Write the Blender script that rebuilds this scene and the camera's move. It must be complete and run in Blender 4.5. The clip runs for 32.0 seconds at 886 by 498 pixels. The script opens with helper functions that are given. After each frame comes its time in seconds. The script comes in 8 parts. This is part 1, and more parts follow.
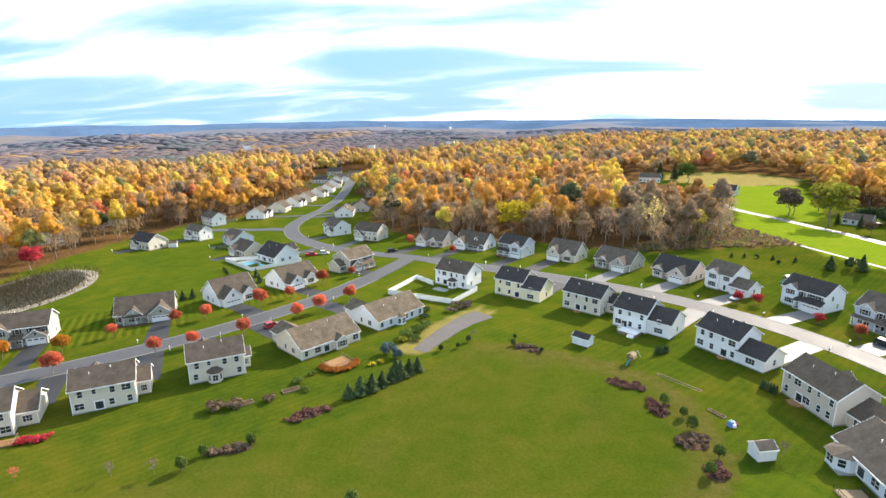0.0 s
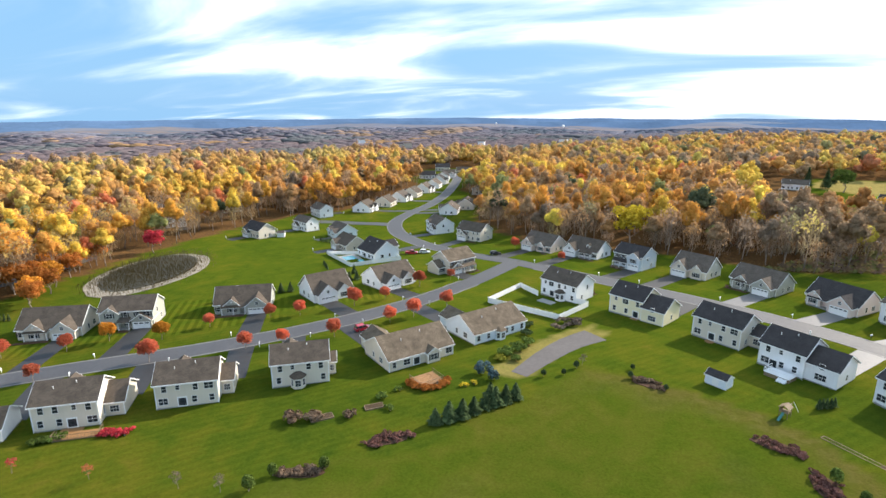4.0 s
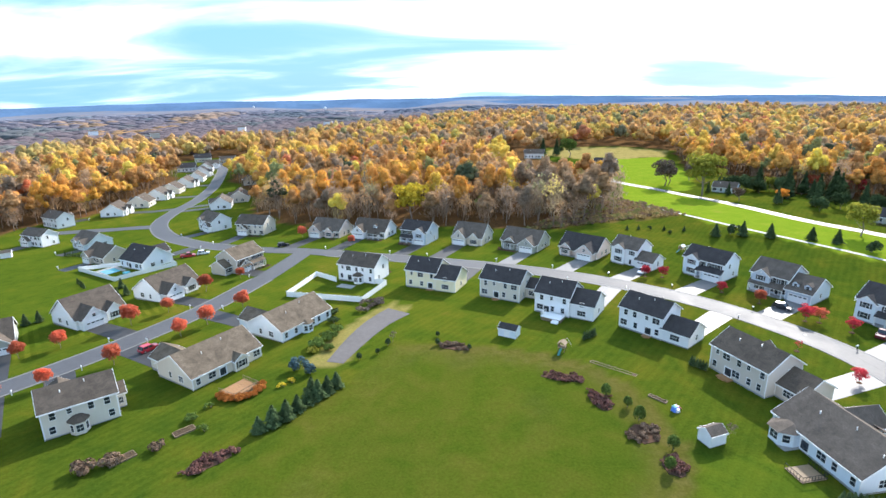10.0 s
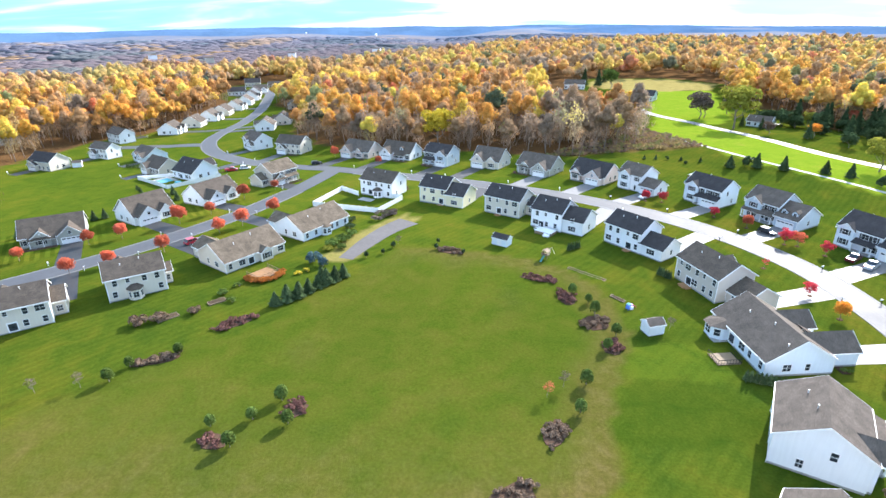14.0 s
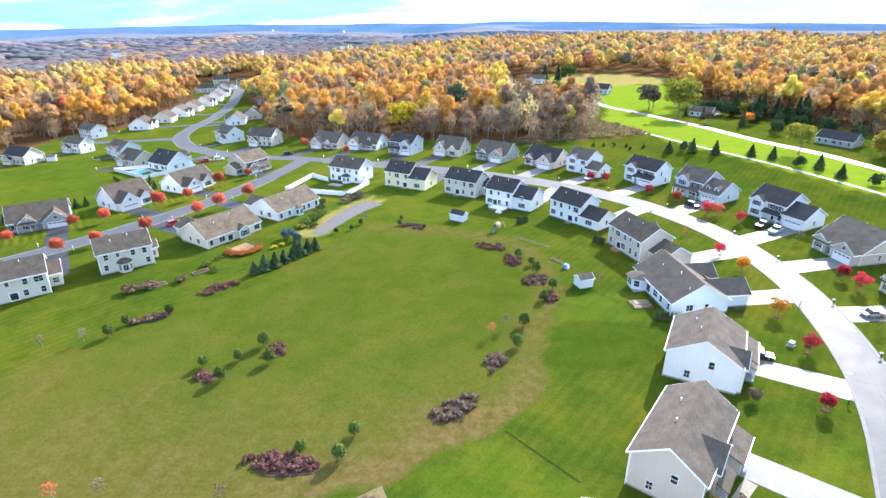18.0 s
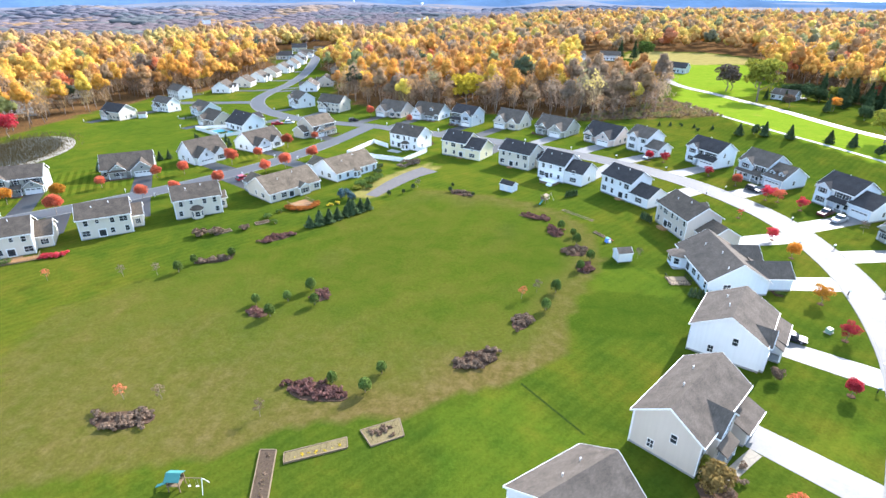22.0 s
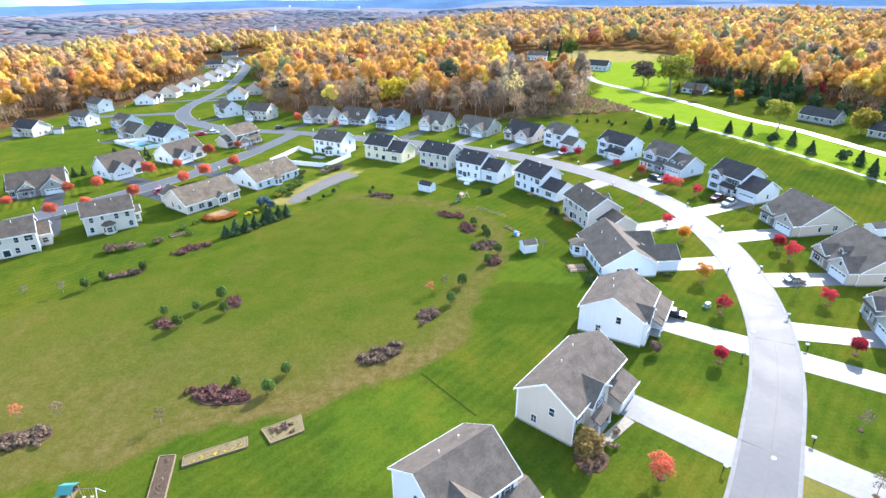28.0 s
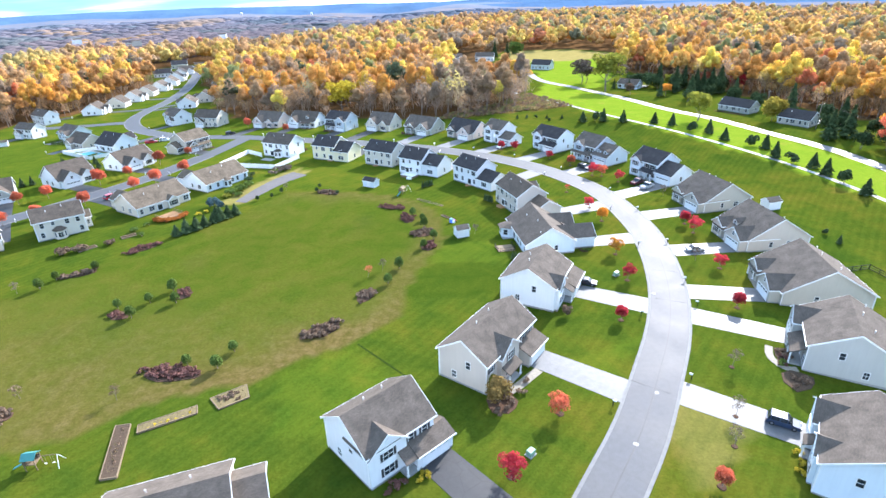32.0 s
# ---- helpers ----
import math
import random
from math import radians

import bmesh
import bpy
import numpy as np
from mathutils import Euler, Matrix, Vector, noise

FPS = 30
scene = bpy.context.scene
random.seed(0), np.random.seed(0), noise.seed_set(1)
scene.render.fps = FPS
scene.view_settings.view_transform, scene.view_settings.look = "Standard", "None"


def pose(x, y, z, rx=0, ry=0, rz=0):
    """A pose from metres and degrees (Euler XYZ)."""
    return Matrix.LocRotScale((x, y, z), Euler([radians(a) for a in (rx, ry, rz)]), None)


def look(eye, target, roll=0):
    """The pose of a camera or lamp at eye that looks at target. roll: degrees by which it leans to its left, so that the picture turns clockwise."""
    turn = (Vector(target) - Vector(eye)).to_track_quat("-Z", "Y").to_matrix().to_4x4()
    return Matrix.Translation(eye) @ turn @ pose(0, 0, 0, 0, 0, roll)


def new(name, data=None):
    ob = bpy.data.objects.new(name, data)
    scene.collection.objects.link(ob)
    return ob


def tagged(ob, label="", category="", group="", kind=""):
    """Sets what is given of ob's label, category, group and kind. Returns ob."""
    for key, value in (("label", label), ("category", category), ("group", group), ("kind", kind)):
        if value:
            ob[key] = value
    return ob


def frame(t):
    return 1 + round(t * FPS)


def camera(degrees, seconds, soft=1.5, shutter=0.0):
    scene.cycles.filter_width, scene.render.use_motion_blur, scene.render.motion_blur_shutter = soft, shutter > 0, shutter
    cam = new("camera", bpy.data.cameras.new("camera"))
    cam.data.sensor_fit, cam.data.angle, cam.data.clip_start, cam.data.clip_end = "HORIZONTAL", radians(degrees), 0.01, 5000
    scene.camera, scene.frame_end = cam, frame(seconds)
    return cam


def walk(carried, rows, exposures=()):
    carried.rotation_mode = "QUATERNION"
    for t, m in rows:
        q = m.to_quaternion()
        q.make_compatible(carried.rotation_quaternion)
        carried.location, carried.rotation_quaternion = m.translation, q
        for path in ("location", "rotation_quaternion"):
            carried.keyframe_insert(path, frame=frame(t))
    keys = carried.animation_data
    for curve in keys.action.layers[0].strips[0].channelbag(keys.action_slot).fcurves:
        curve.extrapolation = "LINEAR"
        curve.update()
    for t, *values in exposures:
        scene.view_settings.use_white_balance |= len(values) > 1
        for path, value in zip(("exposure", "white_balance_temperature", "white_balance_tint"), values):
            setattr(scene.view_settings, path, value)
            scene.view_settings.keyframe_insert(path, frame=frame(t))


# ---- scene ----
cam = camera(77.9, 32.0, soft=1.5)

# seconds, eye (m), heading to the left of +y, pitch, lean (degrees)
PATH = [
    (0, 12.35, -17.43, 60.83, 12.64, -14.56, -0.53),
    (0.5, 12.97, -17.58, 60.78, 9.62, -14.70, -0.98),
    (1, 13.22, -16.92, 60.79, 8.98, -14.83, -1.06),
    (1.5, 13.11, -15.50, 60.67, 9.23, -14.90, -1.17),
    (2, 12.80, -13.42, 60.34, 10.01, -14.99, -1.20),
    (2.5, 12.15, -11.03, 60.08, 10.95, -15.00, -1.13),
    (3, 11.07, -8.29, 59.87, 12.48, -15.02, -0.94),
    (3.5, 9.51, -5.16, 59.44, 16.06, -14.94, -0.62),
    (4, 7.78, -1.85, 59.01, 23.90, -14.77, -0.12),
    (4.5, 6.41, 0.68, 58.34, 31.69, -14.66, 0.35),
    (5, 4.48, 2.76, 58.06, 36.52, -14.64, 0.81),
    (5.5, 1.99, 4.05, 58.38, 36.12, -14.73, 1.14),
    (6, -0.26, 4.67, 58.97, 31.57, -14.80, 1.22),
    (6.5, -1.46, 4.76, 59.52, 23.94, -14.71, 0.93),
    (7, -1.87, 4.63, 59.95, 15.13, -14.50, 0.42),
    (7.5, -1.75, 3.92, 60.38, 9.74, -14.42, 0.11),
    (8, -1.43, 3.00, 60.37, 3.83, -14.30, -0.32),
    (8.5, -0.83, 1.69, 60.39, 1.15, -14.87, -0.61),
    (9, -0.00, 0.00, 60.39, -0.05, -15.76, -0.64),
    (9.5, 1.25, -1.66, 60.37, -0.27, -16.07, -0.79),
    (10, 2.75, -3.66, 60.25, 0.04, -16.79, -0.88),
    (10.5, 4.48, -5.57, 60.13, 0.48, -18.19, -0.98),
    (11, 6.24, -7.72, 60.08, 0.94, -19.32, -0.98),
    (11.5, 7.84, -9.97, 60.04, 1.38, -20.52, -0.93),
    (12, 9.58, -12.01, 60.11, 2.10, -21.57, -0.86),
    (12.5, 11.43, -13.84, 59.95, 3.00, -21.80, -0.83),
    (13, 13.21, -16.04, 59.75, 3.83, -21.74, -0.66),
    (13.5, 14.77, -18.04, 59.73, 4.67, -22.75, -0.57),
    (14, 16.16, -20.14, 59.55, 5.58, -23.49, -0.44),
    (14.5, 17.15, -22.19, 59.42, 6.11, -23.63, -0.20),
    (15, 18.07, -24.29, 59.26, 6.48, -23.71, -0.03),
    (15.5, 18.83, -26.47, 59.10, 6.52, -23.71, 0.04),
    (16, 19.41, -28.73, 59.02, 6.25, -23.67, 0.04),
    (16.5, 19.80, -31.06, 59.10, 5.65, -23.66, 0.03),
    (17, 20.09, -33.42, 59.29, 4.89, -23.69, 0.01),
    (17.5, 20.36, -35.57, 59.64, 3.73, -23.74, -0.16),
    (18, 20.81, -37.67, 59.95, 2.52, -23.76, -0.39),
    (18.5, 21.29, -39.42, 59.94, 1.54, -23.88, -0.56),
    (19, 22.05, -40.66, 59.99, 1.61, -23.93, -0.54),
    (19.5, 23.00, -41.53, 60.06, 2.33, -24.84, -0.60),
    (20, 23.84, -41.97, 60.06, 3.01, -25.70, -0.50),
    (20.5, 24.74, -42.36, 59.96, 3.76, -25.98, -0.40),
    (21, 25.47, -42.72, 59.81, 4.67, -26.01, -0.21),
    (21.5, 26.12, -42.98, 59.47, 8.25, -26.06, 0.20),
    (22, 26.86, -43.17, 59.21, 9.97, -26.14, 0.36),
    (22.5, 27.56, -43.16, 58.92, 10.46, -26.11, 0.31),
    (23, 28.29, -42.98, 58.99, 10.37, -26.20, 0.14),
    (23.5, 29.22, -42.69, 59.16, 9.61, -26.19, -0.01),
    (24, 30.13, -42.51, 59.16, 9.02, -26.18, -0.01),
    (24.5, 30.96, -42.44, 59.24, 10.91, -26.11, 0.25),
    (25, 31.96, -42.49, 59.30, 11.94, -26.08, 0.32),
    (25.5, 32.63, -42.74, 59.32, 8.15, -26.02, -0.00),
    (26, 33.31, -43.06, 59.65, 5.92, -26.03, -0.24),
    (26.5, 34.32, -43.42, 60.06, 4.75, -26.09, -0.48),
    (27, 35.33, -44.02, 60.34, 4.13, -26.09, -0.62),
    (27.5, 36.32, -44.97, 60.44, 4.27, -26.02, -0.61),
    (28, 37.29, -46.07, 60.45, 4.64, -25.92, -0.55),
    (28.5, 38.21, -47.15, 60.45, 4.69, -25.84, -0.55),
    (29, 39.12, -48.15, 60.48, 4.41, -25.79, -0.61),
    (29.5, 40.03, -49.44, 60.64, 3.19, -25.77, -0.82),
    (30, 40.87, -50.82, 60.79, 2.04, -25.74, -0.97),
    (30.5, 41.68, -52.36, 60.87, 1.29, -25.68, -1.16),
    (31, 42.64, -53.95, 60.84, 0.96, -25.56, -1.22),
    (31.5, 43.83, -55.93, 60.97, 0.78, -25.49, -1.40),
    (32, 45.15, -57.47, 61.30, 0.78, -25.68, -1.50),
]


def aim(x, y, z, yaw, pitch, lean):
    a, b = radians(yaw), radians(pitch)
    ahead = Vector((-math.sin(a) * math.cos(b), math.cos(a) * math.cos(b), math.sin(b)))
    eye = Vector((x, y, z))
    return look(eye, eye + ahead * 10, lean)


walk(cam, [(r[0], aim(*r[1:])) for r in PATH], exposures=[(0, 0.82, 7500, 13), (2, 0.76, 7400, 13), (4.5, 0.52, 7050, 13), (7, 0.65, 6800, 12), (9, 0.74, 6500, 12), (13, 1.13, 6250, 13), (19, 1.28, 6200, 14), (26, 1.30, 6050, 14), (32, 1.32, 6000, 14)])

# ---- world and sun ----
SUN_AZ, SUN_EL = 58.0, 29.0          # degrees from +x towards +y, degrees above the ground
world = bpy.data.worlds.new("world")
scene.world = world
world.use_nodes = True
wn, wl = world.node_tree.nodes, world.node_tree.links
wn.clear()


def wnode(kind, **kw):
    n = wn.new(kind)
    for k, v in kw.items():
        n.inputs[k].default_value = v
    return n


sky = wn.new("ShaderNodeTexSky")
sky.sky_type = "NISHITA"
sky.sun_disc = False
sky.sun_elevation = radians(SUN_EL)
sky.sun_rotation = radians(90.0 - SUN_AZ)
sky.air_density, sky.dust_density, sky.ozone_density = 1.0, 0.6, 1.5
bg = wn.new("ShaderNodeBackground")
wout = wn.new("ShaderNodeOutputWorld")
wcoord = wn.new("ShaderNodeTexCoord")
wsep = wn.new("ShaderNodeSeparateXYZ")
wl.new(wcoord.outputs["Generated"], wsep.inputs[0])


def wmath(op, a, b=None, c=None):
    n = wn.new("ShaderNodeMath")
    n.operation = op
    for i, v in enumerate((a, b, c)):
        if v is None:
            continue
        if isinstance(v, (int, float)):
            n.inputs[i].default_value = v
        else:
            wl.new(v, n.inputs[i])
    return n.outputs[0]


# cloud sheets: the way up is laid out on a flat layer, so that they crowd and flatten towards the horizon
zz = wmath("MAXIMUM", wmath("ADD", wsep.outputs[2], 0.16), 0.05)
wcomb = wn.new("ShaderNodeCombineXYZ")
wl.new(wmath("DIVIDE", wsep.outputs[0], zz), wcomb.inputs[0])
wl.new(wmath("DIVIDE", wsep.outputs[1], zz), wcomb.inputs[1])
wmap = wn.new("ShaderNodeMapping")
wmap.inputs["Rotation"].default_value = (0, 0, radians(18))
wmap.inputs["Scale"].default_value = (0.42, 0.75, 1.0)
wmap.inputs["Location"].default_value = (0.1, 1.3, 0.0)
wl.new(wcomb.outputs[0], wmap.inputs[0])
cloud = wnode("ShaderNodeTexNoise", Scale=1.0, Detail=8.0, Roughness=0.5, Distortion=0.5)
wl.new(wmap.outputs[0], cloud.inputs["Vector"])
cramp = wn.new("ShaderNodeValToRGB")
cramp.color_ramp.elements[0].position, cramp.color_ramp.elements[1].position = 0.41, 0.80
# thin bright haze gathers round the sun and low over the horizon
wdot = wn.new("ShaderNodeVectorMath")
wdot.operation = "DOT_PRODUCT"
wl.new(wcoord.outputs["Generated"], wdot.inputs[0])
wdot.inputs[1].default_value = (math.cos(radians(SUN_EL)) * math.cos(radians(SUN_AZ)), math.cos(radians(SUN_EL)) * math.sin(radians(SUN_AZ)), math.sin(radians(SUN_EL)))
halo = wmath("MULTIPLY", wmath("POWER", wmath("MAXIMUM", wdot.outputs["Value"], 0.0), 5.0), 0.30)
# extra cloud in the unseen sky towards -y, added to fill shaded walls
fill_cloud = wmath("MULTIPLY", wmath("MAXIMUM", wmath("SUBTRACT", -0.05, wsep.outputs[1]), 0.0), 0.10)
veil = wmath("SUBTRACT", wmath("ADD", wmath("ADD", cloud.outputs["Fac"], halo), fill_cloud), 0.035)
wl.new(veil, cramp.inputs[0])
cmix = wn.new("ShaderNodeMixRGB")
wl.new(cramp.outputs[0], cmix.inputs[0])
tint = wn.new("ShaderNodeMixRGB")
tint.inputs[0].default_value = 0.92
tint.inputs[2].default_value = (1.65, 3.75, 6.4, 1)
wl.new(sky.outputs[0], tint.inputs[1])
wl.new(tint.outputs[0], cmix.inputs[1])
lit = wn.new("ShaderNodeValToRGB")
lit.color_ramp.elements[0].position, lit.color_ramp.elements[0].color = 0.44, (0.19, 0.25, 0.31, 1)
lit.color_ramp.elements[1].position, lit.color_ramp.elements[1].color = 0.70, (1.0, 1.0, 1.0, 1)
wl.new(veil, lit.inputs[0])
glow = wn.new("ShaderNodeMixRGB")
glow.blend_type = "MULTIPLY"
glow.inputs[0].default_value = 1.0
glow.inputs[2].default_value = (23.0, 23.4, 24.2, 1)
wl.new(lit.outputs[0], glow.inputs[1])
wl.new(glow.outputs[0], cmix.inputs[2])
wl.new(cmix.outputs[0], bg.inputs[0])
bg.inputs[1].default_value = 0.118
wl.new(bg.outputs[0], wout.inputs[0])

sun = new("sun", bpy.data.lights.new("sun", "SUN"))
sun.data.energy, sun.data.angle, sun.data.color = 5.6, radians(0.8), (1.0, 0.955, 0.88)
sun_way = Vector((math.cos(radians(SUN_AZ)) * math.cos(radians(SUN_EL)), math.sin(radians(SUN_AZ)) * math.cos(radians(SUN_EL)), math.sin(radians(SUN_EL))))
sun.matrix_world = look(sun_way * 100, (0, 0, 0))

# ---- materials ----


class Mat:
    """A small writer of node materials."""

    def __init__(self, name):
        self.m = bpy.data.materials.new(name)
        self.m.use_nodes = True
        self.t = self.m.node_tree
        self.n, self.l = self.t.nodes, self.t.links
        self.b = self.n["Principled BSDF"]

    def node(self, kind, **kw):
        n = self.n.new(kind)
        for k, v in kw.items():
            if k in n.inputs:
                n.inputs[k].default_value = v
        return n

    def coord(self, scale=(1, 1, 1), turn=0.0, space="Object"):
        c = self.n.new("ShaderNodeTexCoord")
        mp = self.n.new("ShaderNodeMapping")
        mp.inputs["Scale"].default_value = scale
        mp.inputs["Rotation"].default_value = (0, 0, radians(turn))
        self.l.new(c.outputs[space], mp.inputs[0])
        return mp.outputs[0]

    def world(self, scale=(1, 1, 1), turn=0.0):
        c = self.n.new("ShaderNodeNewGeometry")
        mp = self.n.new("ShaderNodeMapping")
        mp.inputs["Scale"].default_value = scale
        mp.inputs["Rotation"].default_value = (0, 0, radians(turn))
        self.l.new(c.outputs["Position"], mp.inputs[0])
        return mp.outputs[0]

    def noise(self, vec, scale, detail=4.0, rough=0.55, dist=0.0):
        n = self.node("ShaderNodeTexNoise", Scale=scale, Detail=detail, Roughness=rough, Distortion=dist)
        self.l.new(vec, n.inputs["Vector"])
        return n.outputs["Fac"]

    def ramp(self, fac, stops):
        n = self.n.new("ShaderNodeValToRGB")
        e = n.color_ramp.elements
        while len(e) < len(stops):
            e.new(0.5)
        for k, (p, c) in zip(e, stops):
            k.position = p
            k.color = (*c, 1) if len(c) == 3 else c
        self.l.new(fac, n.inputs[0])
        return n.outputs[0]

    def mix(self, fac, a, b, kind="MIX"):
        n = self.n.new("ShaderNodeMixRGB")
        n.blend_type = kind
        for i, v in enumerate((fac, a, b)):
            if isinstance(v, (int, float)):
                n.inputs[i].default_value = v
            elif isinstance(v, tuple):
                n.inputs[i].default_value = (*v, 1)
            else:
                self.l.new(v, n.inputs[i])
        return n.outputs[0]

    def math(self, op, a, b=0.0):
        n = self.n.new("ShaderNodeMath")
        n.operation = op
        for i, v in enumerate((a, b)):
            if isinstance(v, (int, float)):
                n.inputs[i].default_value = v
            else:
                self.l.new(v, n.inputs[i])
        return n.outputs[0]

    def attr(self, name):
        n = self.n.new("ShaderNodeAttribute")
        n.attribute_name = name
        return n

    def rand(self):
        return self.n.new("ShaderNodeObjectInfo").outputs["Random"]

    def bump(self, height, strength=0.3, dist=0.02):
        n = self.node("ShaderNodeBump", Strength=strength, Distance=dist)
        self.l.new(height, n.inputs["Height"])
        self.l.new(n.outputs[0], self.b.inputs["Normal"])

    def done(self, color=None, rough=0.7, metal=0.0, spec=None):
        if isinstance(color, tuple):
            self.b.inputs["Base Color"].default_value = (*color, 1)
        elif color is not None:
            self.l.new(color, self.b.inputs["Base Color"])
        if isinstance(rough, (int, float)):
            self.b.inputs["Roughness"].default_value = rough
        else:
            self.l.new(rough, self.b.inputs["Roughness"])
        self.b.inputs["Metallic"].default_value = metal
        if spec is not None:
            self.b.inputs["Specular IOR Level"].default_value = spec
        return self.m


def plain(name, color, rough=0.6, vary=0.15, scale=3.0, metal=0.0, spec=None):
    m = Mat(name)
    v = m.coord()
    k = m.noise(v, scale, 5.0)
    fine = m.noise(v, scale * 14, 3.0)
    dark = tuple(c * (1 - vary) for c in color)
    lite = tuple(min(1, c * (1 + vary)) for c in color)
    c = m.ramp(m.math("ADD", m.math("MULTIPLY", k, 0.7), m.math("MULTIPLY", fine, 0.3)), [(0.3, dark), (0.7, lite)])
    return m.done(c, rough, metal, spec)


def siding(name, color):
    """Horizontal lap siding with faint weather streaks."""
    m = Mat(name)
    v = m.coord()
    w = m.node("ShaderNodeTexWave", Scale=1.25, Distortion=0.0)
    w.wave_type, w.bands_direction, w.wave_profile = "BANDS", "Z", "SAW"
    m.l.new(v, w.inputs["Vector"])
    streak = m.noise(m.coord((1.5, 1.5, 0.12)), 1.6, 4.0)
    k = m.noise(v, 0.5, 3.0)
    dirty = tuple(c * 0.94 for c in color)
    c = m.ramp(m.math("ADD", m.math("MULTIPLY", streak, 0.6), m.math("MULTIPLY", k, 0.4)), [(0.35, dirty), (0.6, color)])
    m.bump(w.outputs["Fac"], 0.5, 0.02)
    return m.done(c, 0.55, spec=0.35)


def shingle(name, color, streaks=0.35):
    """Asphalt shingles: courses, odd tabs and long weather stains."""
    m = Mat(name)
    v = m.coord()
    br = m.node("ShaderNodeTexBrick", Scale=1.0)
    br.offset = 0.5
    br.inputs["Color1"].default_value = (0.8, 0.8, 0.8, 1)
    br.inputs["Color2"].default_value = (1.15, 1.12, 1.08, 1)
    br.inputs["Mortar"].default_value = (0.62, 0.62, 0.62, 1)
    br.inputs["Mortar Size"].default_value = 0.012
    br.inputs["Brick Width"].default_value, br.inputs["Row Height"].default_value = 0.34, 0.15
    mp = m.coord((1, 1.2, 1))
    m.l.new(mp, br.inputs["Vector"])
    stain = m.noise(m.coord((0.5, 0.5, 0.5)), 1.1, 5.0, 0.6, 0.4)
    grain = m.noise(v, 26.0, 2.0)
    base = m.ramp(stain, [(0.3, tuple(c * (1 - streaks) for c in color)), (0.72, tuple(c * (1 + streaks * 0.55) for c in color))])
    c = m.mix(0.8, base, br.outputs["Color"], "MULTIPLY")
    c = m.mix(0.25, c, m.ramp(grain, [(0.3, (0.5, 0.5, 0.5)), (0.7, (1.3, 1.3, 1.3))]), "MULTIPLY")
    m.bump(grain, 0.3, 0.01)
    return m.done(c, 0.9, spec=0.08)


def paving(name, color, rough=0.45, crack=0.25):
    m = Mat(name)
    v = m.world()
    big = m.noise(v, 0.12, 4.0, 0.6, 0.5)
    mid = m.noise(v, 1.1, 5.0, 0.65)
    fine = m.noise(v, 30.0, 2.0)
    c = m.ramp(m.math("ADD", m.math("MULTIPLY", big, 0.5), m.math("MULTIPLY", mid, 0.5)),
               [(0.3, tuple(k * 0.72 for k in color)), (0.55, color), (0.75, tuple(min(1, k * 1.25) for k in color))])
    c = m.mix(0.3, c, m.ramp(fine, [(0.3, (0.6, 0.6, 0.6)), (0.7, (1.25, 1.25, 1.25))]), "MULTIPLY")
    vor = m.node("ShaderNodeTexVoronoi", Scale=0.22)
    vor.feature = "DISTANCE_TO_EDGE"
    warp = m.mix(0.12, v, m.node("ShaderNodeTexNoise", Scale=0.6).outputs["Color"], "ADD")
    m.l.new(warp, vor.inputs["Vector"])
    line = m.ramp(vor.outputs["Distance"], [(0.004, (1 - crack,) * 3), (0.014, (1, 1, 1))])
    c = m.mix(1.0, c, line, "MULTIPLY")
    r = m.ramp(big, [(0.3, (rough - 0.03,) * 3), (0.7, (rough + 0.06,) * 3)])
    m.bump(fine, 0.1, 0.004)
    return m.done(c, r, spec=0.3)


def leafy(name, use_attr=False, color=(0.3, 0.1, 0.02), trans=0.45, vary=0.35, rough=0.0):
    """Leaves: diffuse with some light let through."""
    m = Mat(name)
    v = m.world()
    k = m.noise(v, 0.7, 4.0)
    if use_attr:
        base = m.attr("tint").outputs["Color"]
    else:
        o = m.rand()
        base = m.mix(o, tuple(c * 0.75 for c in color), tuple(min(1, c * 1.25) for c in color))
    isl = m.n.new("ShaderNodeNewGeometry").outputs["Random Per Island"]
    c = m.mix(1.0, base, m.ramp(isl, [(0.0, (1 - vary,) * 3), (1.0, (1 + vary,) * 3)]), "MULTIPLY")
    c = m.mix(0.6, c, m.ramp(k, [(0.3, (0.82, 0.8, 0.78)), (0.7, (1.2, 1.2, 1.16))]), "MULTIPLY")
    d = m.node("ShaderNodeBsdfDiffuse")
    t = m.node("ShaderNodeBsdfTranslucent")
    m.l.new(c, d.inputs["Color"])
    m.l.new(c, t.inputs["Color"])
    if rough:
        clump = m.noise(v, 1.1, 5.0, 0.65)
        c = m.mix(0.6, c, m.ramp(clump, [(0.32, (0.62, 0.58, 0.54)), (0.68, (1.3, 1.3, 1.28))]), "MULTIPLY")
        m.l.new(c, d.inputs["Color"])
        m.l.new(c, t.inputs["Color"])
        bp = m.node("ShaderNodeBump", Strength=rough, Distance=1.0)
        m.l.new(clump, bp.inputs["Height"])
        m.l.new(bp.outputs[0], d.inputs["Normal"])
        m.l.new(bp.outputs[0], t.inputs["Normal"])
    mixs = m.n.new("ShaderNodeMixShader")
    mixs.inputs[0].default_value = trans
    m.l.new(d.outputs[0], mixs.inputs[1])
    m.l.new(t.outputs[0], mixs.inputs[2])
    m.l.new(mixs.outputs[0], m.n["Material Output"].inputs[0])
    return m.m


